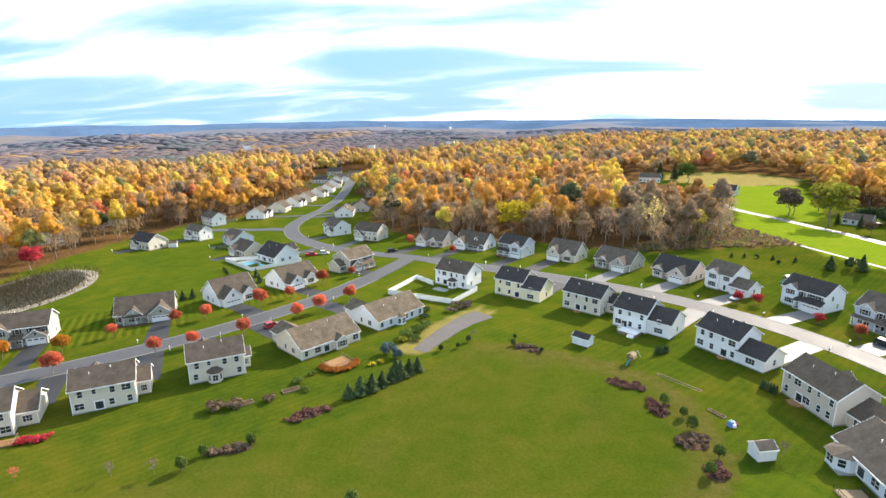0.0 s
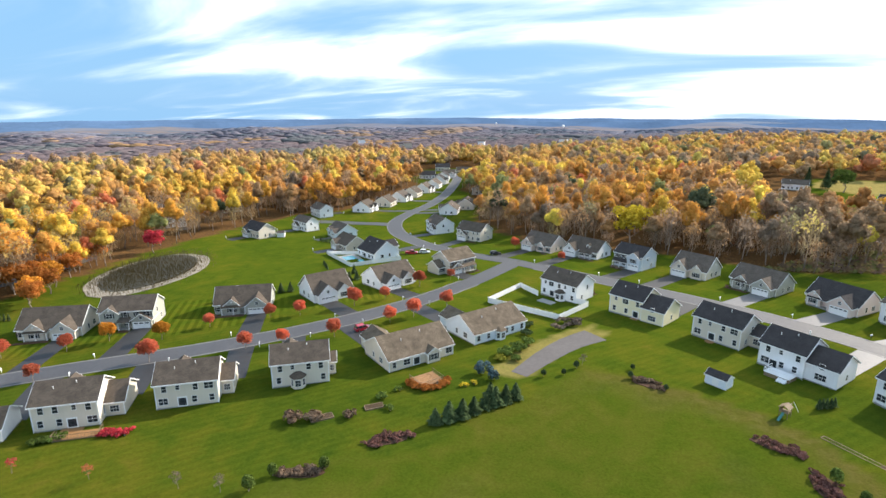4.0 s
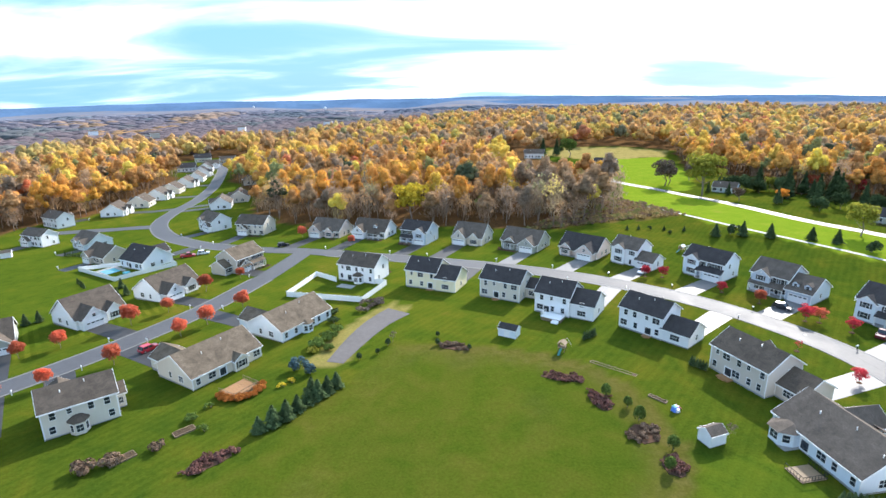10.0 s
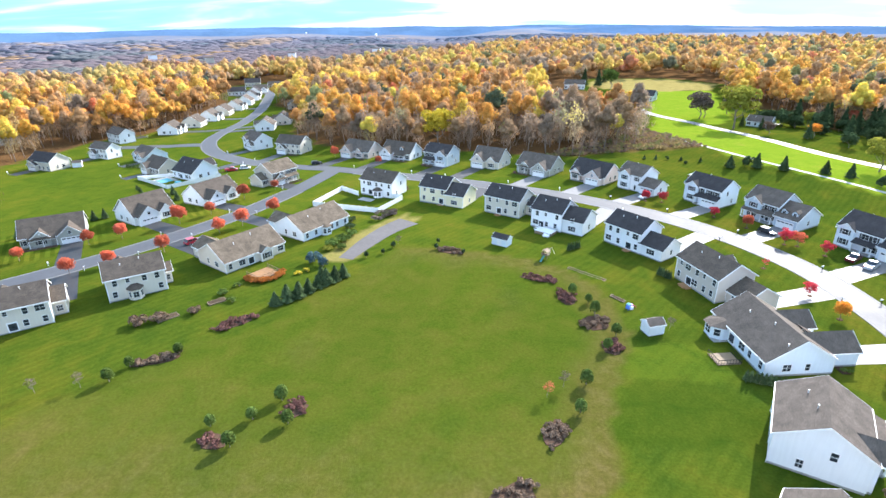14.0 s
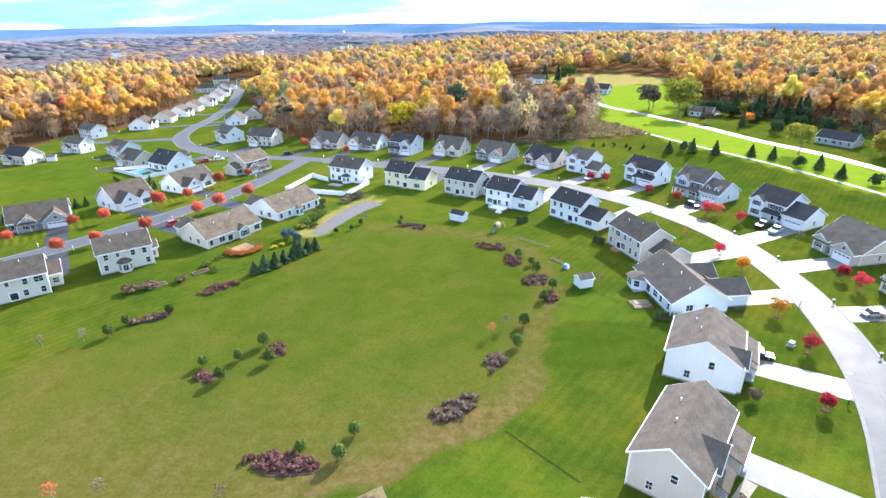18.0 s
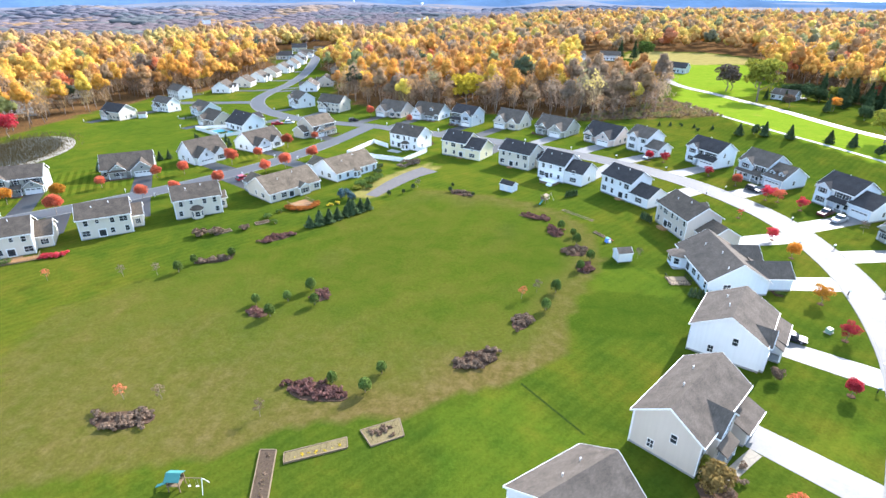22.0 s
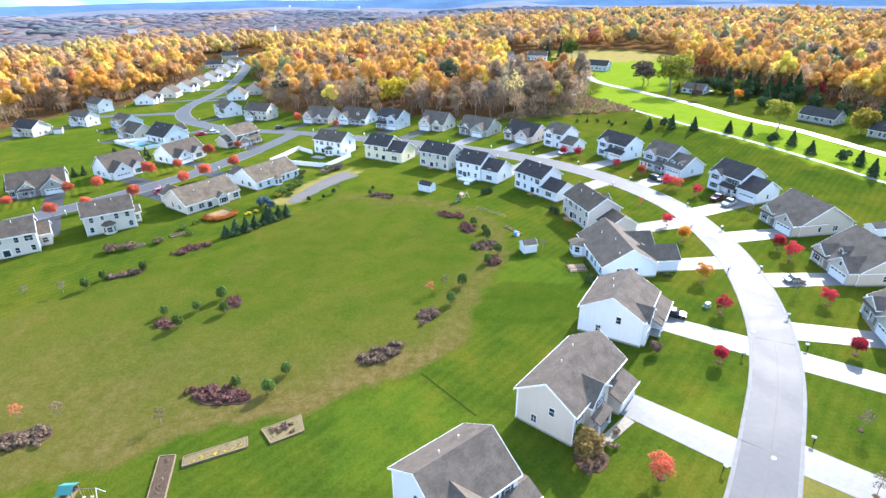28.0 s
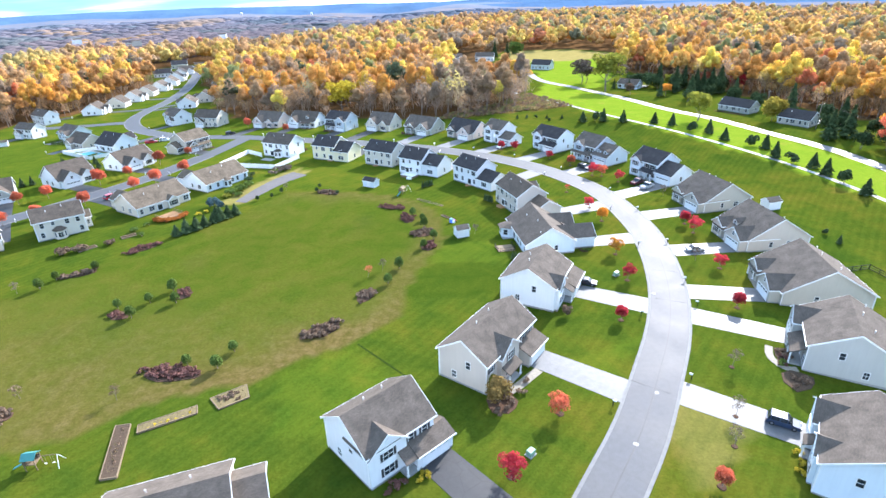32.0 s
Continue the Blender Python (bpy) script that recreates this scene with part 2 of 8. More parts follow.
M = {}
M["white"] = siding("siding_white", (0.80, 0.80, 0.81))
M["offwhite"] = siding("siding_offwhite", (0.64, 0.58, 0.49))
M["beige"] = siding("siding_beige", (0.56, 0.49, 0.42))
M["tan"] = siding("siding_tan", (0.47, 0.43, 0.36))
M["grey"] = siding("siding_grey", (0.45, 0.44, 0.41))
M["sage"] = siding("siding_sage", (0.39, 0.39, 0.34))
M["blue"] = siding("siding_blue", (0.52, 0.58, 0.64))
M["paleblue"] = siding("siding_paleblue", (0.70, 0.75, 0.80))
M["cream"] = siding("siding_cream", (0.80, 0.72, 0.50))
M["pink"] = siding("siding_pinkish", (0.68, 0.56, 0.50))
M["roof_dark"] = shingle("shingle_charcoal", (0.056, 0.052, 0.053), 0.25)
M["roof_grey"] = shingle("shingle_grey", (0.125, 0.104, 0.087), 0.28)
M["roof_brown"] = shingle("shingle_brown", (0.105, 0.086, 0.070), 0.3)
M["roof_tan"] = shingle("shingle_tan", (0.147, 0.117, 0.087), 0.4)
M["trim"] = plain("white_trim", (0.78, 0.78, 0.77), 0.45, 0.05)
M["shutter"] = plain("shutter_black", (0.03, 0.032, 0.036), 0.5, 0.2)
M["garage"] = plain("garage_door_white", (0.80, 0.80, 0.79), 0.4, 0.05)
M["door_red"] = plain("door_red", (0.22, 0.03, 0.03), 0.4)
M["brickred"] = plain("brick_red", (0.28, 0.13, 0.09), 0.85, 0.3, 8.0)
M["found"] = plain("foundation_concrete", (0.277, 0.271, 0.257), 0.85, 0.15)
M["asphalt"] = paving("street_asphalt", (0.068, 0.070, 0.077), 0.66, 0.10)
M["drive_dark"] = paving("driveway_asphalt", (0.033, 0.033, 0.035), 0.55, 0.2)
M["drive_grey"] = paving("driveway_worn", (0.135, 0.135, 0.137), 0.58, 0.06)
M["concrete"] = paving("pale_concrete", (0.294, 0.287, 0.273), 0.75, 0.15)
M["walk"] = paving("walk_concrete", (0.25, 0.22, 0.175), 0.8, 0.2)
M["groove"] = plain("shaded_grass", (0.022, 0.036, 0.008), 0.95, 0.3, 2.0, spec=0.0)
M["tar"] = plain("tar_seal", (0.035, 0.035, 0.04), 0.7, 0.3, 2.0)
M["boxgreen"] = plain("box_green", (0.20, 0.32, 0.24), 0.5, 0.08)
M["kerb"] = paving("kerb_concrete", (0.168, 0.164, 0.158), 0.8, 0.1)
M["gravel"] = paving("grey_gravel", (0.108, 0.098, 0.096), 0.9, 0.0)
M["mulch"] = plain("bark_mulch", (0.085, 0.052, 0.036), 0.95, 0.45, 4.0, spec=0.0)
M["soil"] = plain("garden_soil", (0.0792, 0.0561, 0.0396), 0.95, 0.4, 4.0, spec=0.0)
M["straw"] = plain("dry_straw", (0.165, 0.129, 0.066), 0.9, 0.4, 5.0, spec=0.0)
M["wood"] = plain("weathered_wood", (0.198, 0.145, 0.0924), 0.7, 0.3, 5.0, spec=0.15)
M["deckwood"] = plain("cedar_deck", (0.277, 0.139, 0.0528), 0.6, 0.3, 5.0)
M["vinyl"] = plain("white_vinyl", (0.82, 0.82, 0.82), 0.35, 0.04)
M["black"] = plain("black_metal", (0.02, 0.02, 0.022), 0.75, 0.2, spec=0.1)
M["greymetal"] = plain("grey_metal", (0.35, 0.35, 0.36), 0.4, 0.1, 3.0, 0.8)
M["rubber"] = plain("tyre_rubber", (0.02, 0.02, 0.02), 0.8, 0.2)
M["bark"] = plain("grey_bark", (0.23, 0.185, 0.15), 0.9, 0.35, 3.0)
M["twig"] = leafy("bare_twigs", color=(0.165, 0.125, 0.10), trans=0.15)
M["poolwater"] = plain("pool_water", (0.10, 0.42, 0.48), 0.06, 0.1, 2.0)
M["teal"] = plain("teal_canvas", (0.03, 0.16, 0.145), 0.6, 0.1)


def glassy():
    m = Mat("window_glass")
    v = m.coord()
    k = m.noise(v, 1.4, 2.0)
    c = m.ramp(k, [(0.35, (0.018, 0.021, 0.026)), (0.65, (0.055, 0.06, 0.07))])
    return m.done(c, 0.06, spec=0.5)


M["glass"] = glassy()


def paint(name, color):
    m = Mat(name)
    k = m.noise(m.coord(), 2.0, 2.0)
    c = m.ramp(k, [(0.3, tuple(x * 0.93 for x in color)), (0.7, color)])
    m.b.inputs["Coat Weight"].default_value = 0.7
    m.b.inputs["Coat Roughness"].default_value = 0.06
    return m.done(c, 0.3)


M["car_red"] = paint("car_paint_red", (0.40, 0.015, 0.03))
M["car_black"] = paint("car_paint_black", (0.012, 0.012, 0.016))
M["car_white"] = paint("car_paint_white", (0.75, 0.75, 0.76))
M["car_maroon"] = paint("car_paint_maroon", (0.10, 0.015, 0.03))
M["car_silver"] = paint("car_paint_silver", (0.45, 0.46, 0.48))
M["car_blue"] = paint("car_paint_blue", (0.03, 0.05, 0.10))
M["headlight"] = plain("lamp_lens", (0.75, 0.75, 0.72), 0.1, 0.05)
M["taillight"] = plain("tail_lens", (0.35, 0.01, 0.01), 0.15, 0.1)


def grass_mat():
    """Mown lawn, long meadow grass, fallen leaves and dry patches; painted haze on the far land."""
    m = Mat("lawn")
    v = m.world()
    a = m.attr("cover")
    sep = m.n.new("ShaderNodeSeparateColor")
    m.l.new(a.outputs["Color"], sep.inputs[0])
    big = m.noise(v, 0.022, 5.0, 0.6, 0.6)
    mid = m.noise(v, 0.16, 5.0, 0.6, 0.4)
    fine = m.noise(v, 2.2, 4.0, 0.6)
    tiny = m.noise(v, 14.0, 3.0, 0.6)
    f = m.math("ADD", m.math("MULTIPLY", big, 0.55), m.math("MULTIPLY", mid, 0.45))
    lawn = m.ramp(f, [(0.36, (0.0295, 0.0537, 0.0066)), (0.48, (0.0475, 0.0686, 0.0075)), (0.58, (0.0713, 0.0783, 0.0092)), (0.70, (0.1065, 0.0845, 0.0158))])
    w = m.node("ShaderNodeTexWave", Scale=0.16, Distortion=2.2)
    w.inputs["Detail Scale"].default_value = 0.4
    w.bands_direction = "X"
    m.l.new(m.world((1, 1, 0), 38), w.inputs["Vector"])
    lawn = m.mix(0.22, lawn, m.ramp(w.outputs["Fac"], [(0.35, (0.72, 0.8, 0.7)), (0.65, (1.2, 1.15, 1.1))]), "MULTIPLY")
    mow = m.node("ShaderNodeTexWave", Scale=0.13, Distortion=0.3)
    mow.bands_direction = "X"
    m.l.new(m.world((1, 1, 0), -38), mow.inputs["Vector"])
    stripe = m.attr("sward").outputs["Alpha"]
    lawn = m.mix(m.math("MULTIPLY", stripe, 0.55), lawn, m.mix(1.0, lawn, m.ramp(mow.outputs["Fac"], [(0.4, (0.62, 0.72, 0.6)), (0.6, (1.5, 1.4, 1.3))]), "MULTIPLY"))
    mead = m.ramp(f, [(0.33, (0.0352, 0.0598, 0.0062)), (0.46, (0.0502, 0.0695, 0.0075)), (0.57, (0.0669, 0.0739, 0.0106)), (0.68, (0.0898, 0.0792, 0.0185))])
    dry = m.ramp(mid, [(0.3, (0.198, 0.158, 0.0528)), (0.6, (0.277, 0.218, 0.0792)), (0.75, (0.158, 0.165, 0.0396))])
    lit = m.ramp(m.noise(v, 0.9, 6.0, 0.7), [(0.3, (0.0561, 0.033, 0.0185)), (0.5, (0.106, 0.0594, 0.0264)), (0.7, (0.172, 0.0924, 0.033))])
    sw = m.n.new("ShaderNodeSeparateColor")
    m.l.new(m.attr("sward").outputs["Color"], sw.inputs[0])
    # raised green: sunlight through the verge and farm grass, put into the colour
    paled_grass = m.ramp(mid, [(0.3, (0.1100, 0.1760, 0.0123)), (0.6, (0.1452, 0.1980, 0.0158)), (0.75, (0.1760, 0.1848, 0.0264))])
    deep = m.ramp(mid, [(0.3, (0.0264, 0.0510, 0.0053)), (0.7, (0.0466, 0.0660, 0.0070))])
    thatch = m.ramp(m.noise(v, 0.5, 5.0, 0.65), [(0.3, (0.0634, 0.0581, 0.0132)), (0.5, (0.0950, 0.0722, 0.0229)), (0.72, (0.1320, 0.0950, 0.0405))])
    c = m.mix(sep.outputs[1], lawn, mead)
    c = m.mix(sw.outputs[0], c, paled_grass)
    c = m.mix(sw.outputs[1], c, deep)
    c = m.mix(sw.outputs[2], c, thatch)
    c = m.mix(sep.outputs[2], c, dry)
    c = m.mix(sep.outputs[0], c, lit)
    c = m.mix(0.5, c, m.ramp(fine, [(0.3, (0.66, 0.68, 0.62)), (0.7, (1.32, 1.28, 1.3))]), "MULTIPLY")
    c = m.mix(0.45, c, m.ramp(tiny, [(0.3, (0.6, 0.62, 0.58)), (0.7, (1.4, 1.36, 1.4))]), "MULTIPLY")
    # haze put into the far land's colour: violet-brown, then blue with distance
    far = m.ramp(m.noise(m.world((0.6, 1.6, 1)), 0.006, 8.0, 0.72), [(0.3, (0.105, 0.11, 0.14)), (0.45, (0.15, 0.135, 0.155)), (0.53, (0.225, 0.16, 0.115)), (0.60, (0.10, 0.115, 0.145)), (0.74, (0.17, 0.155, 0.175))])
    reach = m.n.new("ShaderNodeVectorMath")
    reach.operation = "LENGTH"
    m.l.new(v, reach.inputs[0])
    haze_share = m.ramp(m.math("MULTIPLY", reach.outputs["Value"], 0.00025), [(0.28, (0.0, 0.0, 0.0)), (0.8, (0.9, 0.9, 0.9))])
    far = m.mix(haze_share, far, m.ramp(m.noise(m.world((0.5, 1.5, 1)), 0.004, 6.0, 0.65), [(0.35, (0.085, 0.13, 0.20)), (0.65, (0.15, 0.19, 0.25))]))
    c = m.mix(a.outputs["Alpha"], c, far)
    m.bump(m.math("ADD", fine, tiny), 0.7, 0.05)
    return m.done(c, 0.95, spec=0.0)


M["grass"] = grass_mat()
M["leaves"] = leafy("autumn_leaves", True, trans=0.5, vary=0.16)
M["foliage"] = leafy("leaf_masses", True, trans=0.3, vary=0.1, rough=0.8)
M["redleaf"] = leafy("scarlet_leaves", color=(0.50, 0.055, 0.075), trans=0.5, vary=0.16)
M["orangeleaf"] = leafy("orange_red_leaves", color=(0.58, 0.165, 0.095), trans=0.55, vary=0.22)
M["amberleaf"] = leafy("amber_leaves", color=(0.576, 0.259, 0.0432), vary=0.18)
M["ygoldleaf"] = leafy("old_gold_leaves", color=(0.42, 0.33, 0.06), trans=0.5, vary=0.18)
M["rustyellow"] = leafy("faded_yellow_leaves", color=(0.25, 0.17, 0.06), trans=0.4, vary=0.3)
M["rustleaf"] = leafy("rust_leaves", color=(0.40, 0.15, 0.04), trans=0.5, vary=0.18)
M["yellowleaf"] = leafy("yellow_leaves", color=(0.576, 0.446, 0.0504))
M["ygreenleaf"] = leafy("yellow_green_leaves", color=(0.302, 0.302, 0.0504))
M["needle"] = leafy("dark_needles", color=(0.060, 0.088, 0.038), trans=0.12)
M["bluespruce"] = leafy("blue_needles", color=(0.072, 0.115, 0.122), trans=0.1)
M["greenbush"] = leafy("green_shrub", color=(0.10, 0.145, 0.035), trans=0.25)
M["plumbush"] = leafy("plum_shrub", color=(0.17, 0.085, 0.072), trans=0.2)
M["brownbush"] = leafy("brown_shrub", color=(0.19, 0.13, 0.092), trans=0.2)
# the blue of distance haze is put into the ridges' base colour
M["hill"] = plain("haze_blue_hills", (0.085, 0.145, 0.24), 0.95, 0.25, 0.004, spec=0.0)

# ---- mesh helpers ----


class MB:
    """Gathers vertices and faces of one mesh."""

    def __init__(self):
        self.v, self.f = [], []

    def box(self, x0, x1, y0, y1, z0, z1, m=None):
        self.hexa([(x0, y0, z0), (x1, y0, z0), (x1, y1, z0), (x0, y1, z0), (x0, y0, z1), (x1, y0, z1), (x1, y1, z1), (x0, y1, z1)], m)
        return self

    def hexa(self, pts, m=None):
        b = len(self.v)
        self.v += [tuple(m @ Vector(p)) if m else tuple(p) for p in pts]
        self.f += [tuple(b + i for i in q) for q in ((0, 3, 2, 1), (4, 5, 6, 7), (0, 1, 5, 4), (1, 2, 6, 5), (2, 3, 7, 6), (3, 0, 4, 7))]

    def prism(self, low, high):
        """A solid between two rings of the same number of points."""
        b, n = len(self.v), len(low)
        self.v += [tuple(p) for p in low] + [tuple(p) for p in high]
        self.f += [tuple(b + i for i in reversed(range(n))), tuple(b + n + i for i in range(n))]
        self.f += [(b + i, b + (i + 1) % n, b + n + (i + 1) % n, b + n + i) for i in range(n)]
        return self

    def tube(self, a, b, ra, rb, n=6):
        a, b = Vector(a), Vector(b)
        d = (b - a).normalized()
        u = d.orthogonal().normalized()
        w = d.cross(u)
        ring = [(u * math.cos(k * math.tau / n) + w * math.sin(k * math.tau / n)) for k in range(n)]
        return self.prism([a + r * ra for r in ring], [b + r * rb for r in ring])

    def disc(self, x, y, z0, z1, r, n=12):
        return self.prism([(x + r * math.cos(k * math.tau / n), y + r * math.sin(k * math.tau / n), z0) for k in range(n)],
                          [(x + r * math.cos(k * math.tau / n), y + r * math.sin(k * math.tau / n), z1) for k in range(n)])

    def mesh(self, name, mat):
        me = bpy.data.meshes.new(name)
        me.from_pydata(self.v, [], self.f)
        if mat:
            me.materials.append(mat)
        return me


def part(name, mb, material, parent, label="", m=None):
    """Links a mesh (or a gathered one) as ONE object under a thing or a part."""
    ob = new(name, mb if isinstance(mb, bpy.types.Mesh) else mb.mesh(name, material))
    ob.parent = parent
    if m is not None:
        ob.matrix_local = m
    if label:
        tagged(ob, label)
    return ob


def thing(name, x, y, yaw, label, category, group="", z=None):
    e = new(name)
    e.empty_display_size = 0.3
    e.matrix_basis = pose(x, y, ht(x, y) if z is None else z, 0, 0, yaw)
    return tagged(e, label, category, group)


# ---- lie of the land ----


BERM_PATH = [(86, 300), (95.9, 269.2), (121.8, 212.5), (144.8, 170.3), (162.1, 130.0), (170.7, 95.4), (179.4, 37.8), (185.1, -19.8)]


def ease(t):
    t = min(1.0, max(0.0, t))
    return t * t * (3 - 2 * t)


def rise(x, y):
    """The grass berm: a bank up to the footpath and the level land behind it."""
    if x < 60 or x > 420 or y > 330:
        return 0.0
    best = (1e9, 0.0)
    for (ax, ay), (bx, by) in zip(BERM_PATH, BERM_PATH[1:]):
        ux, uy = bx - ax, by - ay
        t = min(1.0, max(0.0, ((x - ax) * ux + (y - ay) * uy) / (ux * ux + uy * uy)))
        d = math.hypot(x - ax - ux * t, y - ay - uy * t)
        if d < best[0]:
            best = (d, -d if ux * (y - ay) - uy * (x - ax) < 0 else d)
    return 2.4 * ease((best[1] + 27) / 25) * (1 - ease((best[1] - 60) / 90)) * (1 - ease((y - 245) / 60)) * ease((y + 30) / 90)


def ht(x, y):
    a, b = min(max(x, -170), 170) / 100, (min(max(y, -10), 250) - 80) / 100
    z = 0.07 + 1.37 * a - 0.44 * b - 0.93 * a * a + 1.01 * a * b - 0.59 * b * b
    z += rise(x, y)
    d = math.hypot(x, y - 100)
    if d > 450:
        z -= 0.0112 * (min(d, 1500) - 450) + 0.0235 * max(0.0, d - 1500)
        k = ease((d - 850) / 900)
        if k > 0:
            z += k * (26 * noise.noise((x / 620, y / 420, 3.3)) + 12 * noise.noise((x / 240, y / 200, 9.1)) + 6)
    return z


def inside(x, y, poly):
    ok, j = False, len(poly) - 1
    for i in range(len(poly)):
        (xi, yi), (xj, yj) = poly[i], poly[j]
        if (yi > y) != (yj > y) and x < (xj - xi) * (y - yi) / (yj - yi) + xi:
            ok = not ok
        j = i
    return ok


def smooth(pts, step=4.0):
    """A rounded line through the points, at even steps."""
    p = [Vector((*q, 0)) for q in pts]
    p = [p[0] * 2 - p[1]] + p + [p[-1] * 2 - p[-2]]
    out = []
    for i in range(1, len(p) - 2):
        n = max(1, int((p[i + 1] - p[i]).length / step))
        for k in range(n):
            t = k / n
            out.append(0.5 * ((2 * p[i]) + (p[i + 1] - p[i - 1]) * t + (2 * p[i - 1] - 5 * p[i] + 4 * p[i + 1] - p[i + 2]) * t * t
                              + (3 * p[i] - p[i - 1] - 3 * p[i + 1] + p[i + 2]) * t ** 3))
    out.append(p[-2])
    return [(q.x, q.y) for q in out]


# clearing in the woods: lawns, streets, the farm field
CLEAR = [(-330, -400), (-262, -40), (-232, 30), (-212, 70), (-200, 90), (-205, 117), (-214, 159), (-222, 204), (-226, 240), (-222, 270), (-216, 292), (-203, 300), (-198, 322), (-198, 357), (-201, 409),
         (-212, 440), (-238, 478), (-262, 548), (-236, 578), (-150, 548), (-152, 506), (-176, 484), (-166, 430), (-144, 388), (-114, 348), (-106, 314), (-96, 280), (-70, 256), (-40, 243), (-10, 238), (20, 232), (54, 226), (80, 244),
         (92, 266), (95, 300), (98, 340), (99, 395), (84, 448), (86, 482), (105, 532), (175, 530), (208, 490), (191, 430), (173, 378), (190, 352), (197, 322), (190, 300), (205, 280), (215, 250), (225, 210), (240, 170), (254, 150), (262, 60), (300, -400)]
FIELD = [(-62, 20), (-66, 36), (-60, 46.3), (-53.8, 52.9), (-43.4, 65.7), (-29.2, 79.8), (-19.3, 97.9), (-8.7, 118), (14.1, 114.3), (25.6, 110.9), (34.6, 104.6), (41.7, 93.5), (43.1, 83.9), (44.3, 75.6), (41.4, 68.2), (38.1, 58.9),
         (35.8, 51), (35.5, 42), (33, 35), (25, 27.5), (18, 24), (11.4, 18), (3.2, 16.2), (-6, 13), (-13.3, 6), (-22.3, 2.6), (-42, -6)]
DARK_LAWN = [(41, 60.5), (56.6, 59.7), (60.5, 54.6), (57.3, 48), (46.7, 44.5), (35.6, 46), (37.3, 53)]
GOLD_LAWN = [[(43, 73), (61, 73), (58, 62), (41.5, 61)], [(14, 19), (26, 27), (40, 15), (28, 6), (18, 6)], [(70, 14), (82, 30), (66, 22)]]
STRIPED = [[(-150, 68), (-118, 98), (-98, 118), (-112, 138), (-140, 122), (-160, 92)], [(-95, 128), (-70, 158), (-84, 166), (-104, 140)]]
FARM_GREEN = [(115, 443), (150, 441), (184, 446), (172, 378), (158, 330), (140, 300), (128, 308), (112, 332), (112, 395)]
FARM = [(92, 470), (108, 526), (173, 522), (204, 487), (184, 446), (150, 441), (115, 443)]
BRUSH = [(38, 224), (63, 230), (82, 237), (111, 234), (102, 262), (92, 286), (78, 262), (54, 246)]
VERGE = [(96, 276), (112, 326), (128, 304), (139, 270), (146, 244), (156, 217), (169, 194), (178, 168), (191, 125), (197, 58), (178, 38), (169, 95), (160, 130), (142, 170), (120, 212)]
DRYLAWN = [(78, -8), (92, 6), (84, 16), (76, 4)]
DRYBIT = [(-29, 108), (-25, 124), (-19, 138), (-12, 146), (-6, 140), (-16, 124), (-20, 108)]


def cover(x, y):
    """How far the ground is leaf litter, meadow or dry grass."""
    wob = 5 * noise.noise((x / 14, y / 14, 0.0))
    if not inside(x + wob, y + wob, CLEAR):
        return 1.0, 0.0, 0.0
    mead = 1.0 if inside(x + wob, y - wob, FIELD) else 0.0
    dry = 0.0
    if inside(x + wob, y, BRUSH):
        return 0.75, 1.0, 0.2
    if inside(x, y, DRYBIT):
        dry = 0.6
    if inside(x, y, DRYLAWN):
        dry = 0.28
    if inside(x + wob, y + wob, FARM):
        dry = 0.85
    if inside(x + wob * 0.3, y, VERGE):
        mead = 1.0
    return 0.0, mead, dry


def edge_gap(x, y, poly):
    best = 1e9
    for (ax, ay), (bx, by) in zip(poly, poly[1:] + poly[:1]):
        ux, uy = bx - ax, by - ay
        t = min(1.0, max(0.0, ((x - ax) * ux + (y - ay) * uy) / (ux * ux + uy * uy)))
        best = min(best, math.hypot(x - ax - ux * t, y - ay - uy * t))
    return best


def sward(x, y):
    """How far the grass is gold or paled as by sun and haze, dark and newly mown, or tan with thatch."""
    stripes = 1.0 if any(inside(x, y, p) for p in STRIPED) else 0.0
    # lawns farther off are lightened in colour to stand for haze
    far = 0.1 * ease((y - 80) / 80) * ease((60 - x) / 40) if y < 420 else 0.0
    if not (-70 < x < 215 and -12 < y < 450):
        return far, 0.0, 0.0, stripes
    wob = 2.5 * noise.noise((x / 9, y / 9, 4.0))
    paled_grass = 1.0 if inside(x + wob, y, VERGE) or inside(x + wob, y, FARM_GREEN) else 0.0
    if any(inside(x + wob * 0.4, y + wob * 0.4, p) for p in GOLD_LAWN):
        paled_grass = 0.13
    dark = 1.0 if inside(x + wob * 0.3, y + wob * 0.3, DARK_LAWN) else 0.0
    tan = 0.0
    if x < 60 and y < 135 and inside(x, y, FIELD):
        centre = ease(1.25 - math.hypot((x - 4) / 34, (y - 72) / 36))
        rim = 1 - ease((edge_gap(x, y, FIELD) + wob - 1.5) / 9)
        tan = min(1.0, 0.55 * rim * ease((x + 22) / 30) + 0.5 * (1 - centre) * ease(0.75 - (y - 20) / 60) + 0.6 * max(0.0, noise.noise((x / 13, y / 13, 7.0)) - 0.22))
        dark = 0.45 * centre * ease(0.6 + noise.noise((x / 22, y / 16, 1.0)))
    return max(paled_grass, far), dark, tan, stripes


